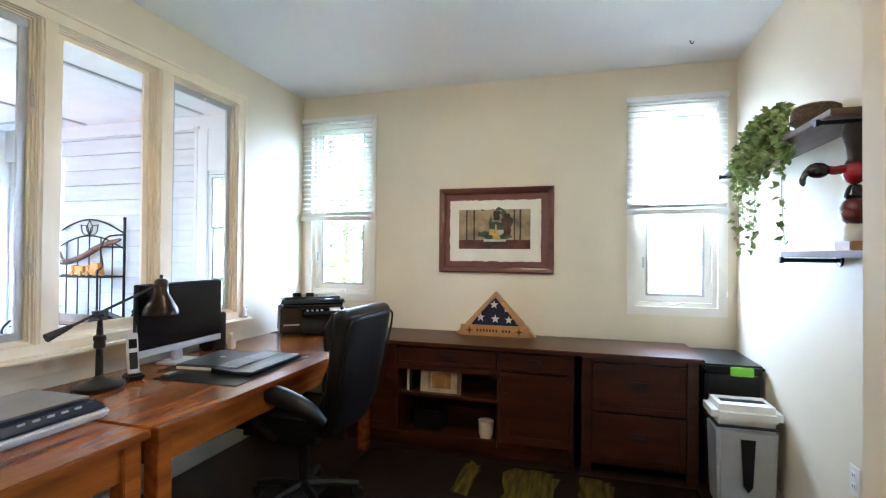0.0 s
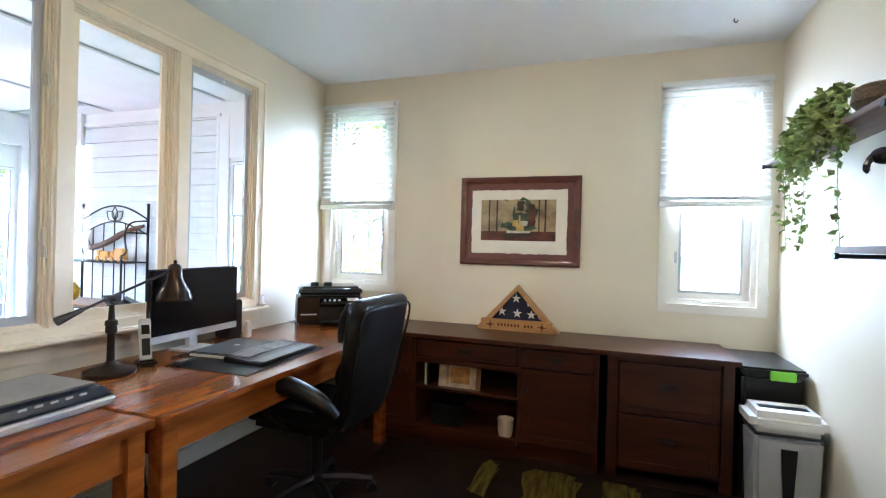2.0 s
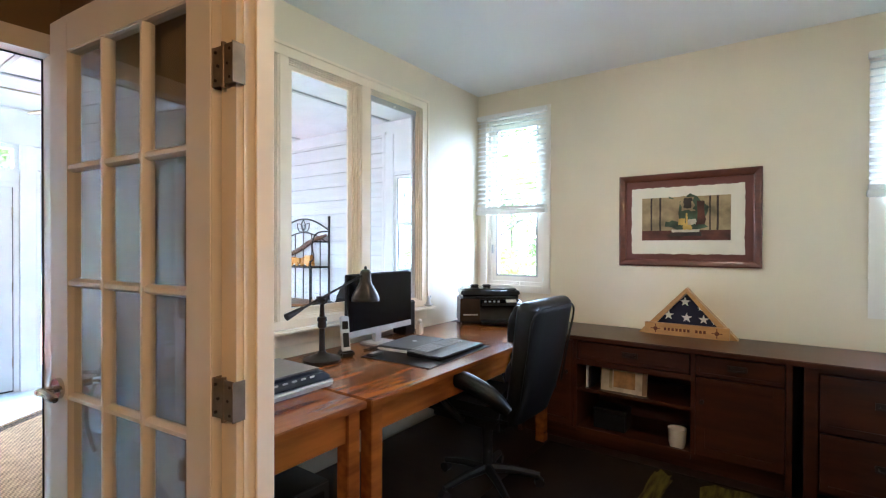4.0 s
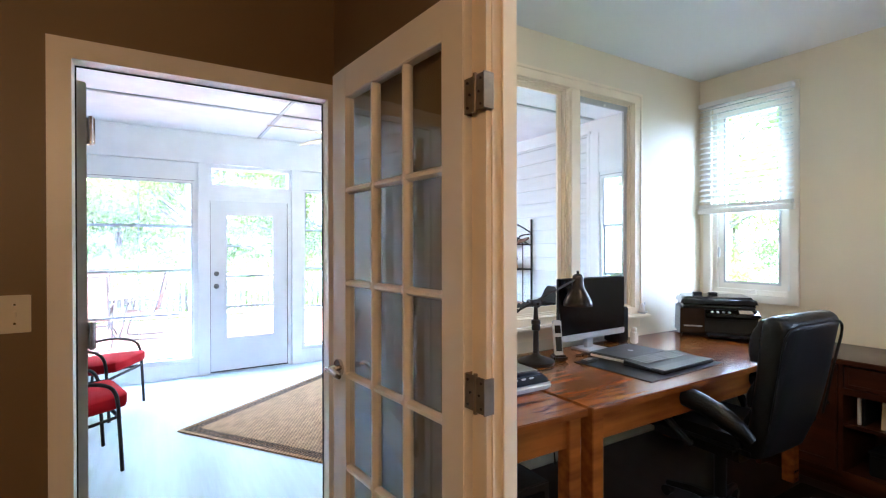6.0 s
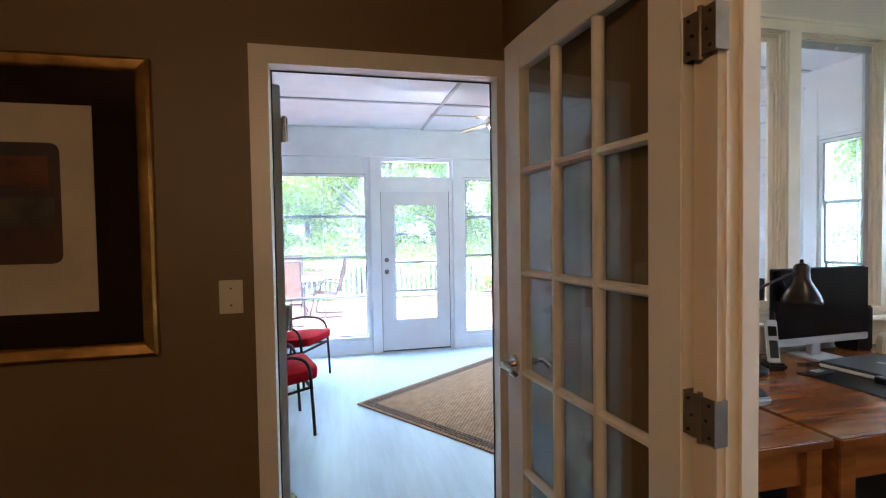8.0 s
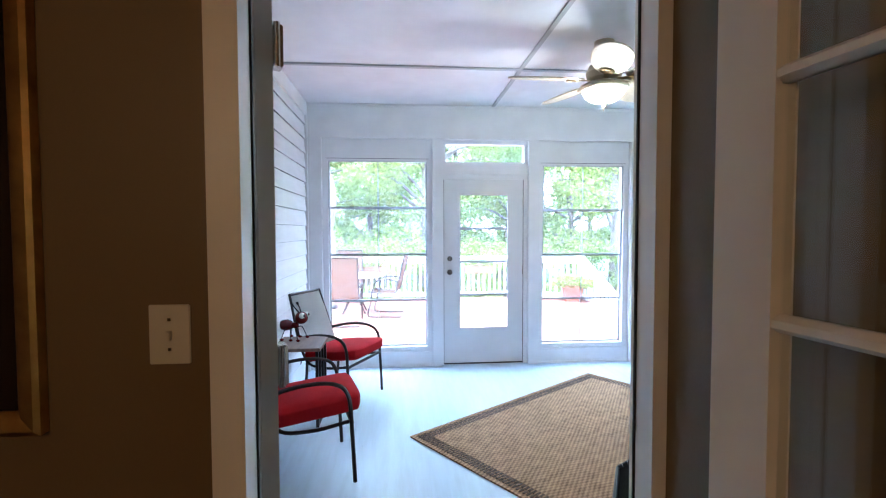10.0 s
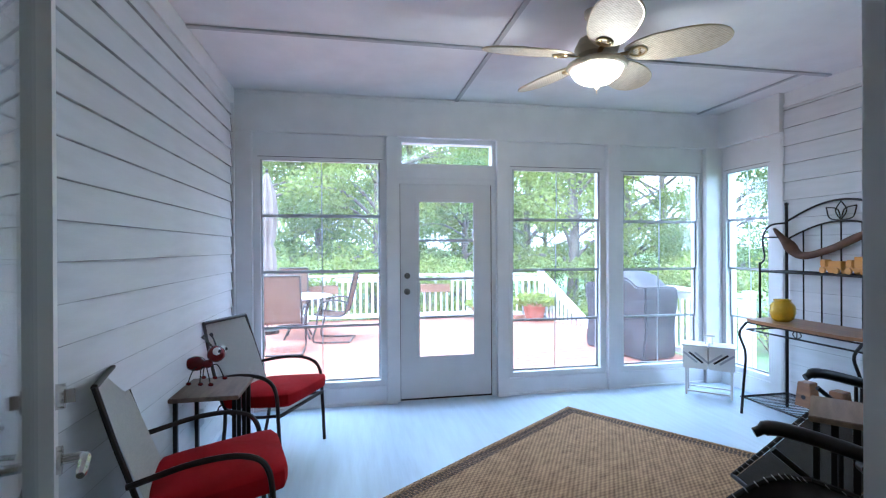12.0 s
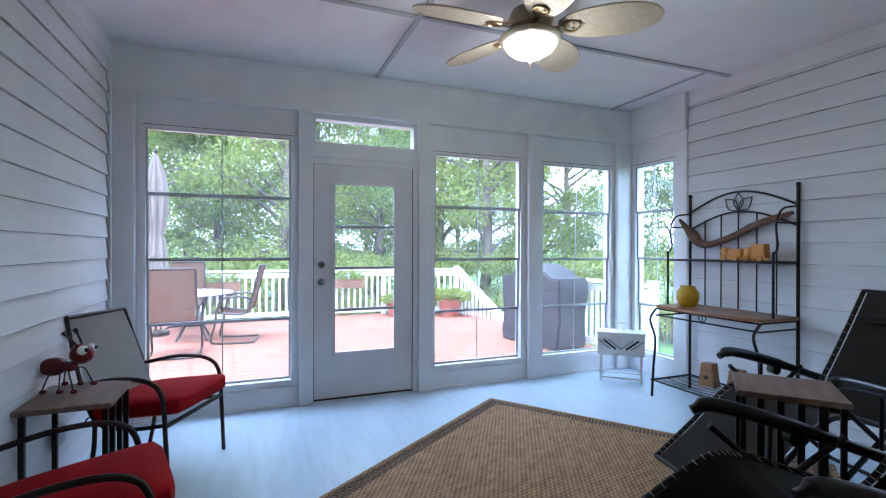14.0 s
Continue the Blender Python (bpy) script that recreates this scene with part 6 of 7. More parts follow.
# red-cushioned chairs
def patio_chair(m):
    c = thing("patio_chair", "dark metal armchair with grey mesh back and red seat cushion", "chair", m, group="red cushion porch chairs")
    hw, r = 0.285, 0.0125
    for s in (-1, 1):
        bm = bmesh.new()
        tube(bm, curve([(s * hw, 0.25, 0.0), (s * hw, 0.235, 0.30), (s * hw, 0.215, 0.52), (s * hw, 0.13, 0.60), (s * hw, -0.05, 0.61), (s * hw, -0.28, 0.565)], 7), r, 8)
        part("arm_and_front_leg", bm, BRONZE, c)
        bm = bmesh.new()
        tube(bm, curve([(s * 0.25, -0.24, 0.0), (s * 0.25, -0.20, 0.2), (s * 0.25, -0.19, 0.36)], 5), r, 8)
        part("back_leg", bm, BRONZE, c)
        bm = bmesh.new()
        tube(bm, curve([(s * 0.255, 0.24, 0.36), (s * 0.255, 0.0, 0.33), (s * 0.25, -0.19, 0.37), (s * 0.245, -0.29, 0.62), (s * 0.22, -0.385, 0.93)], 6), r * 0.9, 8)
        part("side_rail", bm, BRONZE, c)
    for hx, y, z in ((hw, 0.235, 0.36), (0.25, -0.19, 0.36), (0.22, -0.385, 0.93)):
        bm = bmesh.new()
        rod(bm, (-hx, y, z), (hx, y, z), r)
        part("cross_rail", bm, BRONZE, c)
    bm = bmesh.new()
    rows = []
    for k in range(9):
        t = k / 8
        y, z = -0.205 - 0.18 * t, 0.42 + 0.51 * t
        w = 0.243 - 0.022 * t
        rows.append([bm.verts.new((w * (j / 6 * 2 - 1), y - 0.015 * math.sin(math.pi * j / 6), z)) for j in range(7)])
    for A, B in zip(rows, rows[1:]):
        for j in range(6):
            bm.faces.new((A[j], A[j + 1], B[j + 1], B[j]))
    bmesh.ops.solidify(bm, geom=bm.faces[:], thickness=0.004)
    part("back_sling", bm, SLING, c, "grey mesh sling back")
    bm = boxes((-0.268, 0.268, -0.235, 0.305, 0.362, 0.462))
    bmesh.ops.subdivide_edges(bm, edges=bm.edges[:], cuts=6, use_grid_fill=True)
    for v in bm.verts:
        d = (1 - (v.co.x / 0.26) ** 4) * (1 - ((v.co.y - 0.0325) / 0.255) ** 4)
        v.co.z += (0.022 * d if v.co.z > 0.42 else -0.006 * d) + 0.05 * (v.co.y + 0.2) / 0.47
    for _ in range(3):
        bmesh.ops.smooth_vert(bm, verts=bm.verts[:], factor=0.5, use_axis_x=True, use_axis_y=True, use_axis_z=True)
    part("cushion", bm, REDC, c, "red seat cushion")
    bm = bmesh.new()
    for s in (-1, 1):
        tube(bm, curve([(s * 0.2, -0.2, 0.40), (s * 0.22, -0.26, 0.37), (s * 0.23, -0.27, 0.33)], 4), 0.005, 5)
    part("tie", bm, BLACKM, c, "black cushion ties")
    return c


c1 = patio_chair(pose(0.90, -1.00, 0.0, 0, 0, -25))
copy_thing(c1, pose(2.16, -1.06, 0.0, 0, 0, 15))

# side table
tb = thing("side_table", "small dark metal side table with a grey-brown wood top", "table", pose(1.365, -1.265, 0))
part("tabletop", boxes((-0.215, 0.215, -0.18, 0.19, 0.585, 0.61), bev=0.003), TABLEW, tb)
for x in (-0.195, 0.175):
    for y in (-0.16, 0.15):
        part("leg", boxes((x, x + 0.022, y, y + 0.022, 0, 0.585)), BLACKM, tb)
for x in (-0.07, 0.06):
    part("slat", boxes((x, x + 0.022, 0.15, 0.172, 0.02, 0.585)), BLACKM, tb)
part("rail", boxes((-0.173, 0.175, 0.152, 0.17, 0.0, 0.02), (-0.173, 0.175, -0.158, -0.14, 0.0, 0.02)), BLACKM, tb)

# red ant ornament
ant = thing("ant_ornament", "dark red metal ant ornament with big white eyes", "ornament", pose(1.26, -1.34, 0.61, 0, 0, 72) @ Matrix.Scale(0.86, 4))
bm = bmesh.new()
ball(bm, (-0.075, 0, 0.135), 0.062, 1.25, 0.95, 0.85)
part("abdomen", bm, DARKRED2, ant)
bm = bmesh.new()
ball(bm, (0.015, 0, 0.135), 0.033, 1.2, 0.9, 0.9)
tube(bm, curve([(0.02, 0, 0.14), (0.05, 0, 0.165), (0.07, 0, 0.19)], 4), 0.018, 10)
part("thorax", bm, DARKRED2, ant)
bm = bmesh.new()
ball(bm, (0.085, 0, 0.21), 0.062, 1.0, 1.0, 0.95)
hd = part("head", bm, DARKRED2, ant)
for s in (-1, 1):
    bm = bmesh.new()
    ball(bm, (0.112, s * 0.036, 0.235), 0.029, 0.9, 1.0, 1.0)
    part("eye", bm, WHITEP, hd, "white eye")
    bm = bmesh.new()
    ball(bm, (0.134, s * 0.040, 0.238), 0.013)
    part("pupil", bm, BLACKG, hd)
    bm = bmesh.new()
    tube(bm, curve([(0.07, s * 0.02, 0.262), (0.045, s * 0.035, 0.30), (0.01, s * 0.05, 0.345)], 5), [0.006] * 8 + [0.009, 0.013, 0.013], 8)
    part("antenna", bm, BLACKG, hd, "black antenna")
    for j, x in enumerate((-0.03, 0.005, 0.035)):
        bm = bmesh.new()
        tube(bm, curve([(x, s * 0.015, 0.12), (x * 1.5, s * 0.06, 0.115), (x * 2.2, s * 0.075, 0.06), (x * 2.6, s * 0.085, 0.010)], 5), 0.0042, 6)
        lg = part("leg", bm, BLACKG, ant, "thin black wire leg")
        bm = bmesh.new()
        ball(bm, (x * 2.6 + 0.006, s * 0.085, 0.012), 0.015, 1.3, 1, 0.8)
        part("foot", bm, DARKRED2, lg)
oc = thing("wall_outlet_cover", "grey outdoor outlet cover on the siding", "outlet", pose(1.1, YL + 0.02, 0.33))
part("cover", boxes((-0.06, 0.06, 0, 0.03, -0.05, 0.05), bev=0.006), SASH, oc)

# baker's rack
rk = thing("bakers_rack", "dark wrought-iron baker's rack with a wooden shelf", "rack", pose(0.0, 0.0, 0.0))
xa, xb, yb, yf = 0.86, 1.82, 3.37, 2.95
for x in (xa, xb):
    bm = bmesh.new()
    rod(bm, (x, yb, 0.0), (x, yb, 1.80), 0.013)
    ball(bm, (x, yb, 1.815), 0.017)
    part("back_post", bm, BLACKM, rk)
    bm = bmesh.new()
    tube(bm, curve([(x + (0.05 if x == xa else -0.05), yf - 0.10, 0.0), (x, yf - 0.03, 0.25), (x, yf - 0.01, 0.5), (x, yf - 0.07, 0.68), (x, yf, 0.775)], 7), 0.011, 8)
    part("front_leg", bm, BLACKM, rk)
    bm = bmesh.new()
    rod(bm, (x, yb, 1.22), (x, yf + 0.14, 1.22), 0.008)
    rod(bm, (x, yf + 0.14, 0.80), (x, yf + 0.14, 1.30), 0.010)
    tube(bm, curve([(x, yf + 0.14, 1.28), (x, yf + 0.19, 1.34), (x, yf + 0.17, 1.50), (x, yf + 0.24, 1.62), (x, yb, 1.65)], 6), 0.008, 8)
    rod(bm, (x, yf + 0.18, 1.52), (x, yb, 1.52), 0.007)
    part("side_scroll", bm, BLACKM, rk)
bm = bmesh.new()
prism(bm, [(xa - 0.02, yb - 0.02), (xb + 0.02, yb - 0.02), (xb + 0.02, yf + 0.02), (xb - 0.10, yf - 0.03), (xa + 0.10, yf - 0.03), (xa - 0.02, yf + 0.02)], 0.785, 0.81, "z")
part("wood_shelf", bm, RACKW, rk, "honey-coloured wooden shelf")
bm = bmesh.new()
for z in (0.775, 0.715):
    tube(bm, [(xa, yb, z), (xa, yf, z), (xb, yf, z), (xb, yb, z)], 0.008, 6)
for k in range(3):
    a = (k - 1) * 0.5
    tube(bm, curve([(1.34, yf, 0.715), (1.34 + 0.05 * math.sin(a * 1.6), yf, 0.745), (1.34 + 0.02 * math.sin(a * 3), yf, 0.775)], 5), 0.004, 5)
part("shelf_frame", bm, BLACKM, rk)


def arch(z0, rise, r):
    bm = bmesh.new()
    tube(bm, [(xa + (xb - xa) * t / 24, yb, z0 + rise * math.sin(math.pi * t / 24)) for t in range(25)], r, 8)
    return bm


part("top_arch", arch(1.66, 0.15, 0.009), BLACKM, rk)
part("lower_arch", arch(1.50, 0.14, 0.008), BLACKM, rk)
for k in range(1, 6):
    x = xa + (xb - xa) * k / 6
    bm = bmesh.new()
    rod(bm, (x, yb, 0.80), (x, yb, 1.50 + 0.14 * math.sin(math.pi * k / 6)), 0.006, seg=8)
    part("upright", bm, BLACKM, rk)
for a in (-1, 0, 1):
    bm = bmesh.new()
    cx, cz = (xa + xb) / 2, 1.645
    tip = (cx + a * 0.12, yb, cz + (0.155 if a == 0 else 0.11))
    for s in (-1, 1):
        nx, nz = -(tip[2] - cz), tip[0] - cx
        tube(bm, curve([(cx, yb, cz), ((cx + tip[0]) / 2 + s * nx * 0.28, yb, (cz + tip[2]) / 2 + s * nz * 0.28), tip], 7), 0.005, 6)
    part("leaf_ornament", bm, BLACKM, rk)
bm = bmesh.new()
rod(bm, (xa, yb, 1.22), (xb, yb, 1.22), 0.008)
rod(bm, (xa, yf + 0.14, 1.22), (xb, yf + 0.14, 1.22), 0.007)
mid = part("wire_shelf", bm, BLACKM, rk)
for k in range(12):
    y = yf + 0.14 + (yb - yf - 0.14) * (k + 0.5) / 12
    bm = bmesh.new()
    rod(bm, (xa, y, 1.222), (xb, y, 1.222), 0.003, seg=6)
    part("wire", bm, BLACKM, mid)
bm = bmesh.new()
for q in ((xa, yb, xa, yf - 0.06), (xb, yb, xb, yf - 0.06), (xa, yb, xb, yb), (xa, yf - 0.05, xb, yf - 0.05)):
    rod(bm, (q[0], q[1], 0.13), (q[2], q[3], 0.13), 0.008)
low = part("bottom_shelf", bm, BLACKM, rk)
for k in range(1, 30):
    x = xa + (xb - xa) * k / 30
    bm = bmesh.new()
    rod(bm, (x, yb, 0.13), (x, yf - 0.05, 0.13), 0.003, seg=6)
    part("wire", bm, BLACKM, low)
dw = thing("driftwood_branch", "brown driftwood branch lying across the rack", "branch", pose(0, 0, 0))
bm = bmesh.new()
tube(bm, curve([(0.80, 3.30, 1.60), (0.92, 3.31, 1.47), (1.05, 3.32, 1.36), (1.30, 3.33, 1.42), (1.55, 3.33, 1.53), (1.80, 3.34, 1.60)], 6), [0.012, 0.018, 0.022, 0.026, 0.03, 0.035, 0.042, 0.05, 0.05, 0.045, 0.04] + [0.036, 0.034, 0.032, 0.03, 0.03, 0.03, 0.03, 0.03, 0.03, 0.03, 0.032, 0.032, 0.03, 0.028, 0.028, 0.026, 0.026, 0.022, 0.02, 0.015], 9)
part("wood", bm, DRIFT, dw)
vs = thing("glass_vase", "round ribbed yellow glass vase on the rack shelf", "vase", pose(1.07, 3.10, 0.81))
bm = bmesh.new()
lathe(bm, [(0.05, 0), (0.075, 0.02), (0.095, 0.07), (0.09, 0.13), (0.06, 0.17), (0.065, 0.185), (0.06, 0.185), (0.054, 0.17), (0.082, 0.13), (0.087, 0.07), (0.07, 0.025), (0.01, 0.012)], seg=28)
for v in bm.verts:
    a = math.atan2(v.co.y, v.co.x)
    v.co.x *= 1 + 0.035 * math.cos(7 * a)
    v.co.y *= 1 + 0.035 * math.cos(7 * a)
part("vase_body", bm, YGLASS, vs)
for k, x in enumerate((1.30, 1.50)):
    tt = thing("toy_truck", "yellow-orange wooden toy truck on the wire shelf", "toy", pose(x, 3.24, 1.226), group="toy trucks on the rack")
    part("chassis", boxes((0.0, 0.175, -0.035, 0.035, 0.028, 0.048), bev=0.003), YWOOD, tt)
    part("cab", boxes((0.0, 0.055, -0.033, 0.033, 0.0485, 0.108), bev=0.008), YWOOD, tt)
    part("load_box", boxes((0.065, 0.172, -0.035, 0.035, 0.0485, 0.098 + 0.035 * k), bev=0.004), YWOOD, tt)
    for wx in (0.032, 0.138):
        for wy in (-0.040, 0.040):
            bm = bmesh.new()
            rod(bm, (wx, wy - 0.008, 0.024), (wx, wy + 0.008, 0.024), 0.024, seg=16)
            part("wheel", bm, YWOOD, tt)
for s in (0, 1):
    bl = thing("wooden_birdhouse", "small orange-brown wooden birdhouse under the rack", "birdhouse", pose(1.22 + 0.26 * s, 3.18, 0.14, 0, 0, 10), group="birdhouses under the rack")
    bm = bmesh.new()
    prism(bm, [(-0.07, 0), (0.07, 0), (0.045, 0.2), (-0.045, 0.2)], -0.05, 0.05, "y")
    bevel(bm, 0.004)
    part("house_body", bm, RACKW, bl)
    bm = bmesh.new()
    rod(bm, (0, -0.052, 0.08), (0, -0.049, 0.08), 0.018, seg=14)
    part("entrance", bm, BLACKP, bl)

# white sewing box in the corner
sb = thing("sewing_box", "white painted cantilever sewing box on legs with a handle", "sewing box", pose(0.38, 2.98, 0, 0, 0, 47))
part("tray", boxes((-0.22, -0.002, -0.12, 0.12, 0.26, 0.47), bev=0.006), WHITEP, sb)
part("tray", boxes((0.002, 0.22, -0.12, 0.12, 0.26, 0.47), bev=0.006), WHITEP, sb)
part("lid", boxes((-0.23, -0.003, -0.128, 0.128, 0.472, 0.487), bev=0.003), WHITEP, sb)
part("lid", boxes((0.003, 0.23, -0.128, 0.128, 0.472, 0.487), bev=0.003), WHITEP, sb)
for s in (-1, 1):
    for j in range(3):
        bm = bmesh.new()
        m = Matrix.Translation((s * (0.055 + 0.05 * j), -0.1215, 0.37)) @ Matrix.Rotation(radians(-s * 38), 4, "Y")
        box(bm, -0.075, 0.075, -0.004, 0.001, -0.009, 0.009, m)
        part("strut", bm, BLACKP if j == 1 else SASH, sb)
for x in (-0.20, 0.18):
    for y in (-0.115, 0.095):
        part("leg", boxes((x, x + 0.02, y, y + 0.02, 0.0, 0.26)), WHITEP, sb)
part("stretcher", boxes((-0.2, 0.2, -0.11, -0.095, 0.03, 0.045), (-0.2, 0.2, 0.095, 0.11, 0.03, 0.045)), WHITEP, sb)
bm = bmesh.new()
rod(bm, (-0.03, 0, 0.487), (-0.03, 0, 0.57), 0.008)
rod(bm, (0.03, 0, 0.487), (0.03, 0, 0.57), 0.008)
rod(bm, (-0.05, 0, 0.57), (0.05, 0, 0.57), 0.010)
part("handle", bm, WHITEP, sb)


# recliners
LACE = mat("pale_bungee_cord", (0.30, 0.28, 0.25), 0.7, vary=0.1)


def recliner(m, label):
    c = thing("recliner", label, "chair", m, group="zero-gravity recliners")
    hw = 0.30
    line = [(0.72, 0.12), (0.52, 0.28), (0.25, 0.50), (0.10, 0.52), (-0.25, 0.42), (-0.36, 0.45), (-0.52, 0.70), (-0.72, 1.06)]
    pts = [(y, z) for y, z in line]
    for s in (-1, 1):
        bm = bmesh.new()
        tube(bm, curve([(s * hw, y, z) for y, z in pts[:4]], 5), 0.013, 8)
        part("foot_rail", bm, BLACKM, c)
        bm = bmesh.new()
        tube(bm, curve([(s * hw, y, z) for y, z in pts[3:]], 5), 0.013, 8)
        part("back_rail", bm, BLACKM, c)
        bm = bmesh.new()
        tube(bm, curve([(s * (hw + 0.035), 0.28, 0.675), (s * (hw + 0.035), 0.20, 0.70), (s * (hw + 0.035), -0.05, 0.64), (s * (hw + 0.035), -0.45, 0.51)], 5), [0.020] * 3 + [0.030] * 9 + [0.024] * 4, 10)
        part("armrest", bm, BLACKP, c)
        bm = bmesh.new()
        rod(bm, (s * (hw + 0.02), 0.42, 0.013), (s * (hw + 0.02), -0.28, 0.60), 0.013)
        rod(bm, (s * (hw + 0.02), -0.50, 0.013), (s * (hw + 0.02), 0.22, 0.62), 0.013)
        rod(bm, (s * (hw + 0.045), -0.02, 0.30), (s * (hw + 0.045), -0.02, 0.62), 0.010)
        part("cross_leg", bm, BLACKM, c)
        bm = bmesh.new()
        rod(bm, (s * (hw + 0.01), -0.10, 0.58), (s * (hw + 0.06), -0.10, 0.58), 0.028, seg=14)
        part("lock_knob", bm, BLACKP, c)
    for hx, y, z in ((hw + 0.02, 0.42, 0.013), (hw + 0.02, -0.50, 0.013), (hw, 0.72, 0.12), (hw, -0.72, 1.06)):
        bm = bmesh.new()
        rod(bm, (-hx, y, z), (hx, y, z), 0.012)
        part("cross_bar", bm, BLACKM, c)

    def sling(P, name):
        bm = bmesh.new()
        rows = []
        for p in curve([(0, y, z) for y, z in P], 5):
            rows.append([bm.verts.new(((hw - 0.025) * (j / 4 - 1), p.y, p.z - 0.022 * math.sin(math.pi * j / 8))) for j in range(9)])
        for A, B in zip(rows, rows[1:]):
            for j in range(8):
                bm.faces.new((A[j], A[j + 1], B[j + 1], B[j]))
        bmesh.ops.solidify(bm, geom=bm.faces[:], thickness=0.004)
        part(name, bm, BROWNSLING, c)
        for s in (-1, 1):
            for p in curve([(0, y, z) for y, z in P], 7)[1:-1]:
                bm = bmesh.new()
                tube(bm, [(s * (hw - 0.03), p.y, p.z + 0.004), (s * hw, p.y + 0.008, p.z + 0.011)], 0.0018, 5)
                part("lace", bm, LACE, c, "pale bungee cord")
    sling(pts[:4], "foot_sling")
    sling(pts[3:], "back_sling")
    bm = boxes((-0.2, 0.2, -0.03, 0.03, -0.10, 0.10), bev=0.028, seg=4)
    bmesh.ops.rotate(bm, verts=bm.verts, cent=(0, 0, 0), matrix=Matrix.Rotation(radians(28), 3, "X"))
    bmesh.ops.translate(bm, verts=bm.verts, vec=(0, -0.60, 0.98))
    part("head_pillow", bm, BROWNSLING, c, "brown padded head pillow")
    return c


rA = recliner(pose(2.51, 2.35, 0.0, 0, 0, 168), "black and brown folding recliner beside the siding wall")
rB = copy_thing(rA, pose(3.19, 1.27, 0.0, 0, 0, 152))
tr = thing("slatted_table", "small dark slatted table with a grey-brown wood top", "table", pose(2.77, 1.74, 0, 0, 0, -50))
part("tabletop", boxes((-0.18, 0.18, -0.195, 0.195, 0.69, 0.715), bev=0.003), TABLEW, tr)
for x in (-0.165, 0.145):
    for y in (-0.18, 0.16):
        part("leg", boxes((x, x + 0.02, y, y + 0.02, 0, 0.69)), BLACKM, tr)
for k in range(4):
    part("slat", boxes((0.147, 0.163, -0.12 + k * 0.07, -0.095 + k * 0.07, 0.02, 0.69)), BLACKM, tr)
for x in (-0.163, 0.147):
    part("rail", boxes((x, x + 0.016, -0.16, 0.16, 0.0, 0.02)), BLACKM, tr)

# ---- outdoors ----
DK = -0.10
struct("ground", boxes((-400, 400, -400, 400, -1.3, -0.75)), GRASS)
dk = thing("deck", "red-brown stained wooden deck outside the porch", "deck", pose(0, 0, 0), kind="structure")
bw = 0.14
n_b = int(5.75 / bw)
bm = boxes((-0.0675, 0.0675, -5.0, 4.15, DK - 0.03, DK), bev=0.004, seg=1)
bme = mesh_of("deck_board", bm, DECK, False)
for i in range(n_b):
    o = new("deck_board", bme)
    o.parent = dk
    o.location = (-0.22 - bw * i, 0, 0)
part("deck_frame", boxes((-5.9, -0.16, -5.0, -4.95, DK - 0.22, DK - 0.032), (-5.9, -0.16, 4.10, 4.15, DK - 0.22, DK - 0.032), (-5.93, -5.9, -5.0, 4.15, DK - 0.22, DK), (-5.9, -0.16, -0.6, -0.55, DK - 0.22, DK - 0.032)), DECK, dk)
for x in (-5.7, -3.0, -0.4):
    for y in (-4.8, -0.6, 3.6):
        part("deck_post", boxes((x - 0.05, x + 0.05, y - 0.05, y + 0.05, -0.76, DK - 0.22)), DECK, dk)


def railing(p0, p1, h0=0.0, h1=0.0, label="white wooden deck railing with square balusters", first=True):
    r = thing("deck_railing", label, "railing", pose(0, 0, DK), group="deck railings")
    a, b = Vector((*p0, h0)), Vector((*p1, h1))
    d = b - a
    L_ = math.hypot(d.x, d.y)
    u = Vector((d.x / L_, d.y / L_, 0))
    ang = math.atan2(u.y, u.x)
    sl = d.z / L_
    for z, w, t in ((0.96, 0.07, 0.018), (0.87, 0.02, 0.045), (0.10, 0.02, 0.04)):
        bm = bmesh.new()
        m = Matrix.Translation(a) @ Matrix.Rotation(ang, 4, "Z")
        vs = box(bm, 0, L_, -w, w, z - t, z + t, m)
        for v in vs:
            v.co.z += sl * ((v.co - a).dot(u))
        part("rail", bm, RAILW, r)
    n = int(L_ / 0.125)
    bal = mesh_of("baluster", boxes((-0.019, 0.019, -0.019, 0.019, 0.11, 0.86)), RAILW, False)
    for i in range(1, n):
        o = new("baluster", bal)
        o.parent = r
        q = a + u * (L_ * i / n)
        o.matrix_basis = pose(q.x, q.y, h0 + sl * L_ * i / n, 0, 0, math.degrees(ang))
    for q, h in ((a, h0), (b, h1))[0 if first else 1:]:
        bm = boxes((q.x - 0.045, q.x + 0.045, q.y - 0.045, q.y + 0.045, h if h >= 0 else h - 0.2, h + 1.0), bev=0.004)
        box(bm, q.x - 0.055, q.x + 0.055, q.y - 0.055, q.y + 0.055, h + 1.0, h + 1.025)
        part("post", bm, RAILW, r)


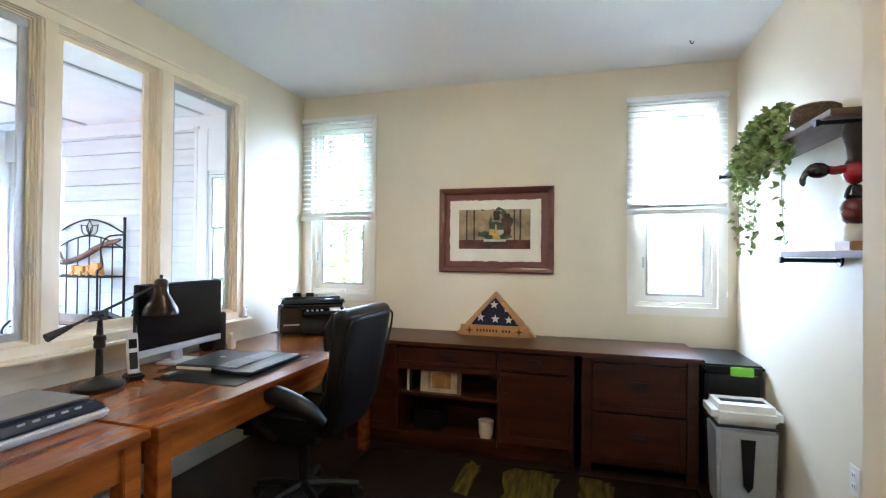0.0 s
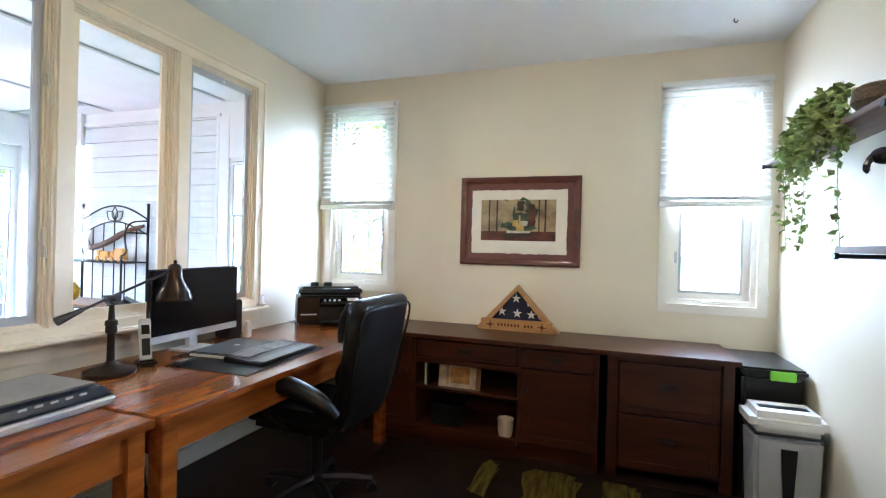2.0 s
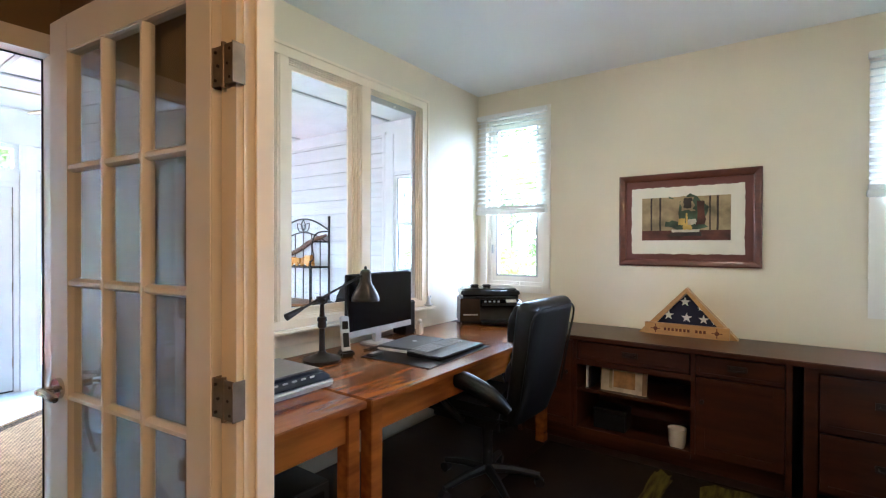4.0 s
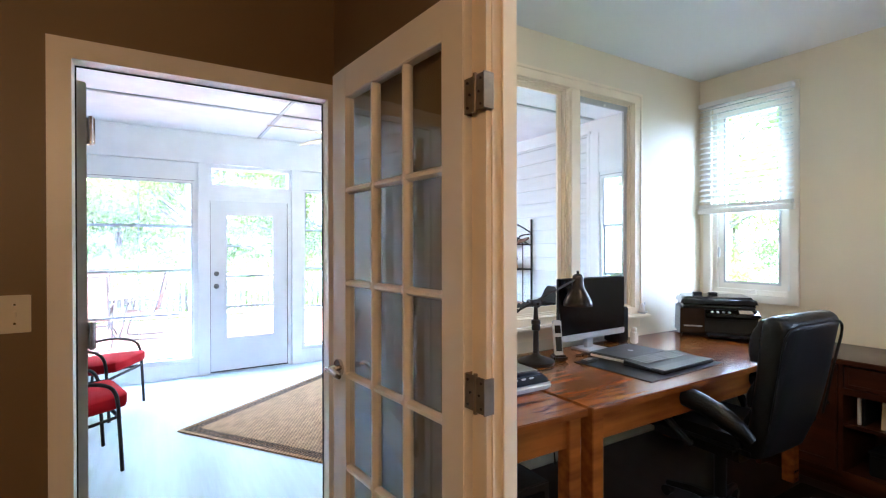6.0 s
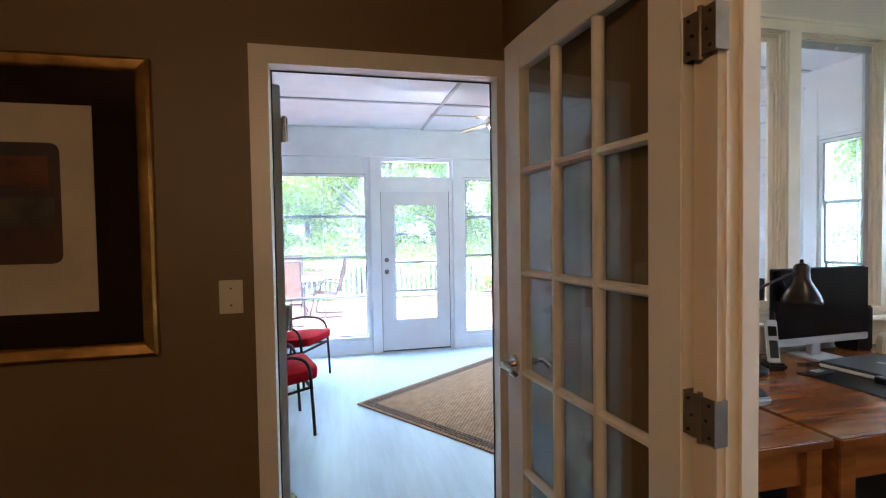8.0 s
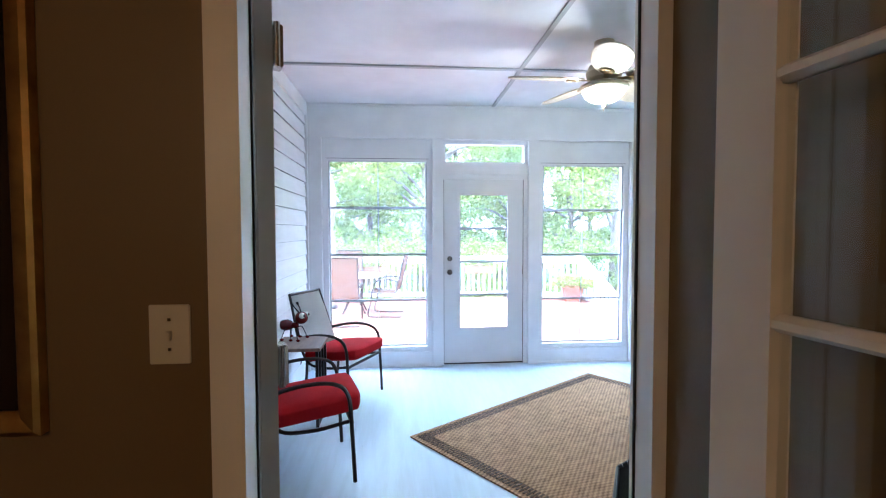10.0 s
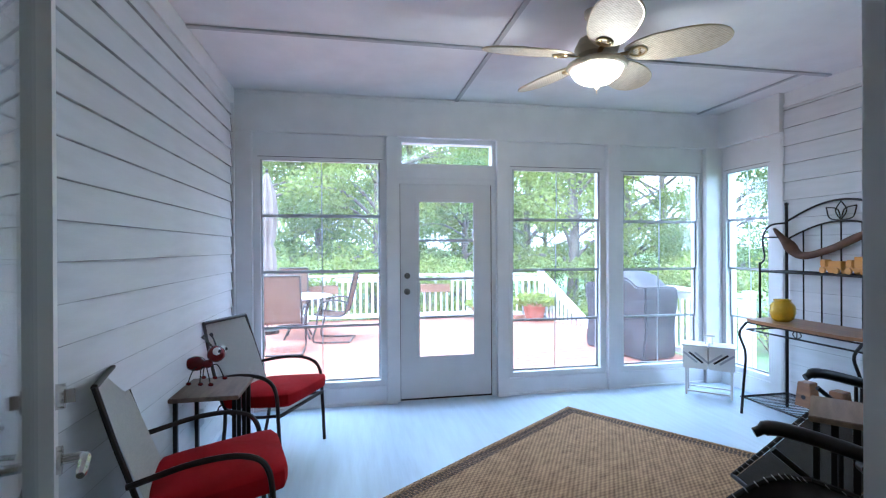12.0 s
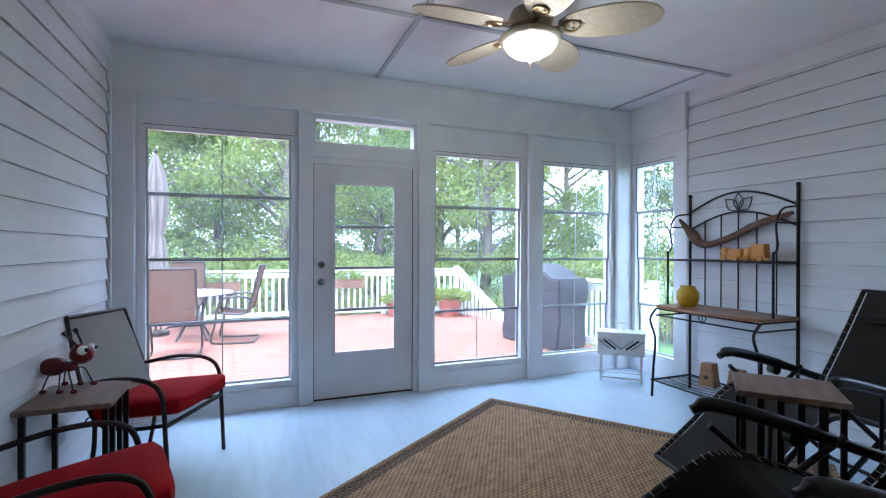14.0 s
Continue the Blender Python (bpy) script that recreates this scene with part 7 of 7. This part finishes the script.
railing((-5.82, -4.9), (-5.82, -1.4))
railing((-5.82, -1.4), (-5.82, 2.1), first=False)
railing((-5.82, 2.1), (-5.35, 3.62), first=False)
railing((-5.35, 3.66), (-3.9, 3.95), 0.0, -0.85, "white stair railing sloping down from the deck", False)
railing((-2.55, 4.05), (-0.25, 4.05))
stp = thing("deck_stairs", "red-brown wooden steps down to the lawn", "stairs", pose(0, 0, 0), kind="structure")
for k in range(3):
    part("tread", boxes((-4.6, -3.0, 3.76 + 0.28 * k, 4.03 + 0.28 * k, DK - 0.22 - 0.17 * k, DK - 0.18 - 0.17 * k)), DECK, stp)
    part("riser", boxes((-4.6, -3.0, 3.755 + 0.28 * k, 3.775 + 0.28 * k, -0.76, DK - 0.222 - 0.17 * k)), DECK, stp)


# patio furniture
def sling_chair(m):
    c = thing("outdoor_chair", "tan sling outdoor chair on a bent metal frame", "chair", m, group="outdoor chairs round the table")
    for s in (-1, 1):
        bm = bmesh.new()
        tube(bm, curve([(s * 0.27, -0.28, 0.015), (s * 0.27, 0.16, 0.015), (s * 0.275, 0.25, 0.06), (s * 0.28, 0.20, 0.26), (s * 0.29, 0.17, 0.46), (s * 0.29, 0.10, 0.61), (s * 0.29, -0.1, 0.64), (s * 0.28, -0.25, 0.60)], 6), 0.014, 7)
        part("spring_leg", bm, BRONZE, c)
        bm = bmesh.new()
        tube(bm, curve([(s * 0.26, 0.24, 0.43), (s * 0.26, -0.15, 0.40), (s * 0.26, -0.24, 0.55), (s * 0.25, -0.36, 1.05)], 6), 0.014, 7)
        part("side_rail", bm, BRONZE, c)
    for hx, y, z in ((0.25, -0.36, 1.05), (0.27, -0.28, 0.015)):
        bm = bmesh.new()
        rod(bm, (-hx, y, z), (hx, y, z), 0.0135)
        part("cross_rail", bm, BRONZE, c)
    bm = bmesh.new()
    rows = [[bm.verts.new((x, p.y, p.z)) for x in (-0.245, -0.12, 0, 0.12, 0.245)] for p in curve([(0, 0.24, 0.43), (0, -0.15, 0.40), (0, -0.24, 0.55), (0, -0.36, 1.04)], 6)]
    for A, B in zip(rows, rows[1:]):
        for j in range(4):
            bm.faces.new((A[j], A[j + 1], B[j + 1], B[j]))
    bmesh.ops.solidify(bm, geom=bm.faces[:], thickness=0.005)
    part("sling", bm, TANSLING, c)
    return c


o1 = sling_chair(pose(-2.95, -1.46, DK, 0, 0, 91) @ Matrix.Scale(1.1, 4))
for q in ((-3.75, -0.76, 172), (-5.1, -1.62, 268)):
    copy_thing(o1, pose(q[0], q[1], DK, 0, 0, q[2]))
ot = thing("outdoor_table", "round pale-topped outdoor table with metal legs", "table", pose(-4.1, -1.37, DK))
bm = bmesh.new()
lathe(bm, [(0.55, 0.70), (0.575, 0.71), (0.575, 0.725), (0.55, 0.735), (0.02, 0.735)], seg=40)
part("tabletop", bm, TABLEG, ot)
for k in range(4):
    a = math.pi / 4 + k * math.pi / 2
    bm = bmesh.new()
    tube(bm, curve([(0.30 * math.cos(a), 0.30 * math.sin(a), 0.0), (0.16 * math.cos(a), 0.16 * math.sin(a), 0.3), (0.28 * math.cos(a), 0.28 * math.sin(a), 0.70)], 6), 0.016, 7)
    part("leg", bm, BRONZE, ot)
um = thing("patio_umbrella", "closed beige patio umbrella tied round its pole", "umbrella", pose(-4.1, -1.37, DK))
UX = Vector((-0.55, -0.60, 0))
bm = bmesh.new()
rod(bm, tuple(UX), tuple(UX + Vector((0, 0, 2.95))), 0.02)
ball(bm, tuple(UX + Vector((0, 0, 2.98))), 0.03)
part("pole", bm, BRONZE, um)
bm = bmesh.new()
lathe(bm, [(0.20, -0.01), (0.20, 0.06), (0.05, 0.09)], tuple(UX), 24)
part("base", bm, BRONZE, um)
bm = bmesh.new()
prf = [(0.13, 0.98), (0.145, 1.2), (0.12, 1.55), (0.085, 1.62), (0.13, 1.75), (0.16, 2.2), (0.13, 2.55), (0.05, 2.85), (0.022, 2.93)]
rings = []
for r, z in prf:
    rings.append([bm.verts.new(UX + Vector((r * (1 + 0.22 * math.cos(8 * 2 * math.pi * k / 48)) * math.cos(2 * math.pi * k / 48), r * (1 + 0.22 * math.cos(8 * 2 * math.pi * k / 48)) * math.sin(2 * math.pi * k / 48), z + 0.03 * math.cos(5 * k / 48 * 6.28) * (z < 1.0)))) for k in range(48)])
for A, B in zip(rings, rings[1:]):
    for k in range(48):
        bm.faces.new((A[k], A[(k + 1) % 48], B[(k + 1) % 48], B[k]))
part("canopy", bm, UMBC, um, "beige folded canopy")

gr = thing("covered_grill", "barbecue grill under a dark fitted cover", "grill", pose(-1.89, 3.54, DK, 0, 0, 10))
bm = boxes((-0.62, 0.62, -0.28, 0.28, 0.02, 1.0))
bmesh.ops.subdivide_edges(bm, edges=bm.edges[:], cuts=7, use_grid_fill=True)
for v in bm.verts:
    x, y, z = v.co
    if z > 0.85 and abs(x) < 0.40:
        v.co.z += 0.20 * (1 - (x / 0.40) ** 6) * (1 - (y / 0.34) ** 4)
    k = 0.03 * noise.noise(Vector((x * 4, y * 4, z * 3)))
    v.co += Vector((k, k, 0.2 * k))
    if z < 0.7:
        v.co.x *= 0.93 + 0.1 * z
bevel(bm, 0.02, 2)
part("cover", bm, GRILLC, gr)
bm = bmesh.new()
for x in (-0.5, 0.5):
    for y in (-0.2, 0.2):
        rod(bm, (x, y, 0.0), (x, y, 0.05), 0.03)
part("caster", bm, BLACKP, gr)


def potted(m, pot_w, n, kinds, label, name, cat, boxy=False):
    t = thing(name, label, cat, m)
    bm = bmesh.new()
    if boxy:
        box(bm, -0.1, 0.1, -0.32, 0.32, 0, 0.17)
        for k in range(12):
            box(bm, -0.106, 0.106, -0.32 + k * 0.055, -0.32 + k * 0.055 + 0.03, 0.0, 0.17)
        zt, sx, sy = 0.17, 0.12, 0.3
    else:
        lathe(bm, [(0.14, 0), (0.19, 0.25), (0.205, 0.255), (0.205, 0.30), (0.18, 0.30), (0.17, 0.26), (0.02, 0.25)], seg=28)
        zt, sx, sy = 0.27, 0.32, 0.32
    part("pot", bm, PLANTERW if boxy else TERRA, t)
    rnd = random.Random(n)
    V, Fc = [], []
    for _ in range(n):
        a, r = rnd.uniform(0, 6.28), math.sqrt(rnd.random())
        p = Vector((r * sx * math.cos(a), r * sy * math.sin(a), zt + rnd.uniform(0, 0.20) * (1.1 - 0.6 * r)))
        add_leaf(V, Fc, p, Vector((math.cos(a), math.sin(a), rnd.uniform(-0.2, 1))), rnd.uniform(0.05, 0.10), rnd)
    me = bpy.data.meshes.new("foliage")
    me.from_pydata([tuple(v) for v in V], [], Fc)
    me.materials.append(kinds)
    o = new("foliage", me)
    o.parent = t
    tagged(o, kind="stuff")


potted(pose(-5.05, 3.34, DK) @ Matrix.Scale(1.25, 4), 0.4, 900, LEAF2, "terracotta pot with bushy yellow-green plant on the deck", "potted_plant", "plant")
potted(pose(-5.66, 1.30, DK + 0.60), 0.2, 160, LEAF1, "tan wicker rail planter with a few green shoots", "rail_planter", "planter", True)
potted(pose(-5.66, -1.06, DK + 0.60), 0.2, 100, LEAF1, "tan wicker rail planter with sparse green shoots", "rail_planter", "planter", True)
potted(pose(-5.45, 2.28, DK), 0.2, 400, LEAF1, "leafy green pot plant beside the railing", "potted_plant", "plant")


# trees
def crown_mesh(rnd, clumps, per, size, material, name):
    n = len(clumps) * per
    rs = np.random.RandomState(rnd.randint(0, 10 ** 6))
    cen = np.repeat(np.array([c[:3] for c in clumps]), per, axis=0)
    rad = np.repeat(np.array([c[3] for c in clumps]), per)
    g = rs.normal(size=(n, 3))
    g /= np.linalg.norm(g, axis=1)[:, None]
    p = cen + g * (rad * rs.rand(n) ** 0.5)[:, None] * np.array([1, 1, 0.75])
    d = rs.normal(size=(n, 3)) + g * 0.6 + np.array([0, 0, -0.35])
    d /= np.linalg.norm(d, axis=1)[:, None]
    s = np.cross(d, rs.normal(size=(n, 3)))
    s /= np.linalg.norm(s, axis=1)[:, None]
    L_ = (size * (0.6 + 0.8 * rs.rand(n)))[:, None]
    v = np.empty((n, 4, 3))
    v[:, 0], v[:, 2] = p, p + d * L_
    v[:, 1], v[:, 3] = p + d * L_ * 0.45 + s * L_ * 0.34, p + d * L_ * 0.45 - s * L_ * 0.34
    me = bpy.data.meshes.new(name)
    me.vertices.add(4 * n)
    me.vertices.foreach_set("co", v.reshape(-1))
    me.loops.add(4 * n)
    me.loops.foreach_set("vertex_index", np.arange(4 * n))
    me.polygons.add(n)
    me.polygons.foreach_set("loop_start", np.arange(n) * 4)
    me.update()
    me.validate()
    me.materials.append(material)
    return me


def tree(seed, h, spread, material, leaf, nclump, per, low=0.25):
    rnd = random.Random(seed)
    t = thing("tree", "leafy green deciduous tree behind the deck", "tree", group="trees round the garden")
    bm = bmesh.new()
    lean = Vector((rnd.uniform(-0.06, 0.06), rnd.uniform(-0.06, 0.06), 1))
    tp = [lean * (h * k / 8) + Vector((rnd.uniform(-0.1, 0.1), rnd.uniform(-0.1, 0.1), 0)) * (k > 0) for k in range(8)]
    tube(bm, tp, [h * 0.017 * (1 - k / 8.5) for k in range(8)], 9)
    clumps = []
    for k in range(nclump):
        f = low + (1 - low) * (k + rnd.random()) / nclump
        base = lean * (h * f * 0.85)
        a = rnd.uniform(0, 6.28)
        reach = spread * (0.35 + 0.65 * math.sin(math.pi * min(1, 0.15 + (f - low) / (1 - low) * 0.8))) * rnd.uniform(0.45, 1.0)
        tip = base + Vector((reach * math.cos(a), reach * math.sin(a), h * rnd.uniform(0.02, 0.13)))
        tube(bm, curve([base, (base + tip) / 2 + Vector((0, 0, h * 0.03)), tip], 3), [h * 0.006, h * 0.005, h * 0.0045, h * 0.004, h * 0.003, h * 0.0025, h * 0.002], 5)
        clumps.append((*tip, spread * rnd.uniform(0.20, 0.36)))
        clumps.append((*((base + tip * 2) / 3), spread * rnd.uniform(0.14, 0.24)))
    part("trunk", bm, BARK, t)
    o = new("crown", crown_mesh(rnd, clumps, per, leaf, material, "crown"))
    o.parent = t
    tagged(o, kind="stuff")
    return t


kinds = [tree(11, 9.0, 2.9, LEAF1, 0.080, 30, 430, 0.10), tree(12, 11.0, 3.3, LEAF2, 0.088, 32, 430, 0.13), tree(13, 8.0, 2.7, LEAF3, 0.076, 28, 430, 0.08)]
spots = [(-9.5, -3.6, 0), (-9.4, 0.2, 1), (-9.8, 3.0, 2), (-11.5, -1.6, 2), (-11.0, 5.4, 0), (-8.4, 5.8, 1), (-13.5, 1.6, 0), (-13.0, -5.4, 1), (-14.5, 7.6, 2), (-10.0, 8.6, 0), (-6.6, 9.4, 2), (-3.6, 10.8, 1),
         (-0.6, 11.6, 0), (-16.0, -1.5, 1), (-17.0, 4.2, 0), (-12.0, 11.5, 1), (-5.5, 13.5, 0), (-16.5, -6.5, 2), (-19.5, 0.8, 1), (-15.0, 11.0, 0), (-19.0, 8.5, 1), (-20.5, -4.5, 0), (-8.0, 15.5, 1),
         (-2.0, 15.5, 2), (2.5, 14.0, 1), (-12.5, 3.6, 1), (-13.8, -2.6, 0)]
rnd = random.Random(5)
used = set()
for x, y, k in spots:
    z = -0.75
    if k not in used:
        used.add(k)
        kinds[k].matrix_basis = pose(x, y, z)
    else:
        copy_thing(kinds[k], pose(x, y, z, 0, 0, rnd.uniform(0, 360)))


def shrub(seed, material):
    rnd = random.Random(seed)
    t = thing("shrub", "dense leafy green shrub below the railing", "shrub", group="shrubs round the deck")
    bm = bmesh.new()
    clumps = []
    for k in range(9):
        a, r = rnd.uniform(0, 6.28), rnd.uniform(0.1, 0.75)
        tip = Vector((r * math.cos(a), r * math.sin(a), rnd.uniform(0.5, 1.7)))
        tube(bm, [(0.1 * math.cos(a), 0.1 * math.sin(a), 0), tip * 0.5, tip], [0.02, 0.014, 0.006], 5)
        clumps.append((*tip, rnd.uniform(0.35, 0.55)))
    part("stems", bm, BARK, t)
    o = new("foliage", crown_mesh(rnd, clumps, 330, 0.075, material, "foliage"))
    o.parent = t
    tagged(o, kind="stuff")
    return t


s1, s2 = shrub(21, LEAF2), shrub(22, LEAF1)
s1.matrix_basis, s2.matrix_basis = pose(-7.4, -3.8, -0.75), pose(-7.3, -2.1, -0.75)
for k in range(15):
    y = -5.5 + k * 1.15
    copy_thing((s1, s2)[k % 2], pose(-7.5 - rnd.uniform(0, 1.2), y, -0.75, 0, 0, rnd.uniform(0, 360)))
for x, y in ((-5.2, 7.2), (-3.6, 7.9), (5.6, 7.4), (1.6, 8.8)):
    copy_thing((s1, s2)[int(x * 10) % 2], pose(x, y, -0.75, 0, 0, rnd.uniform(0, 360)))
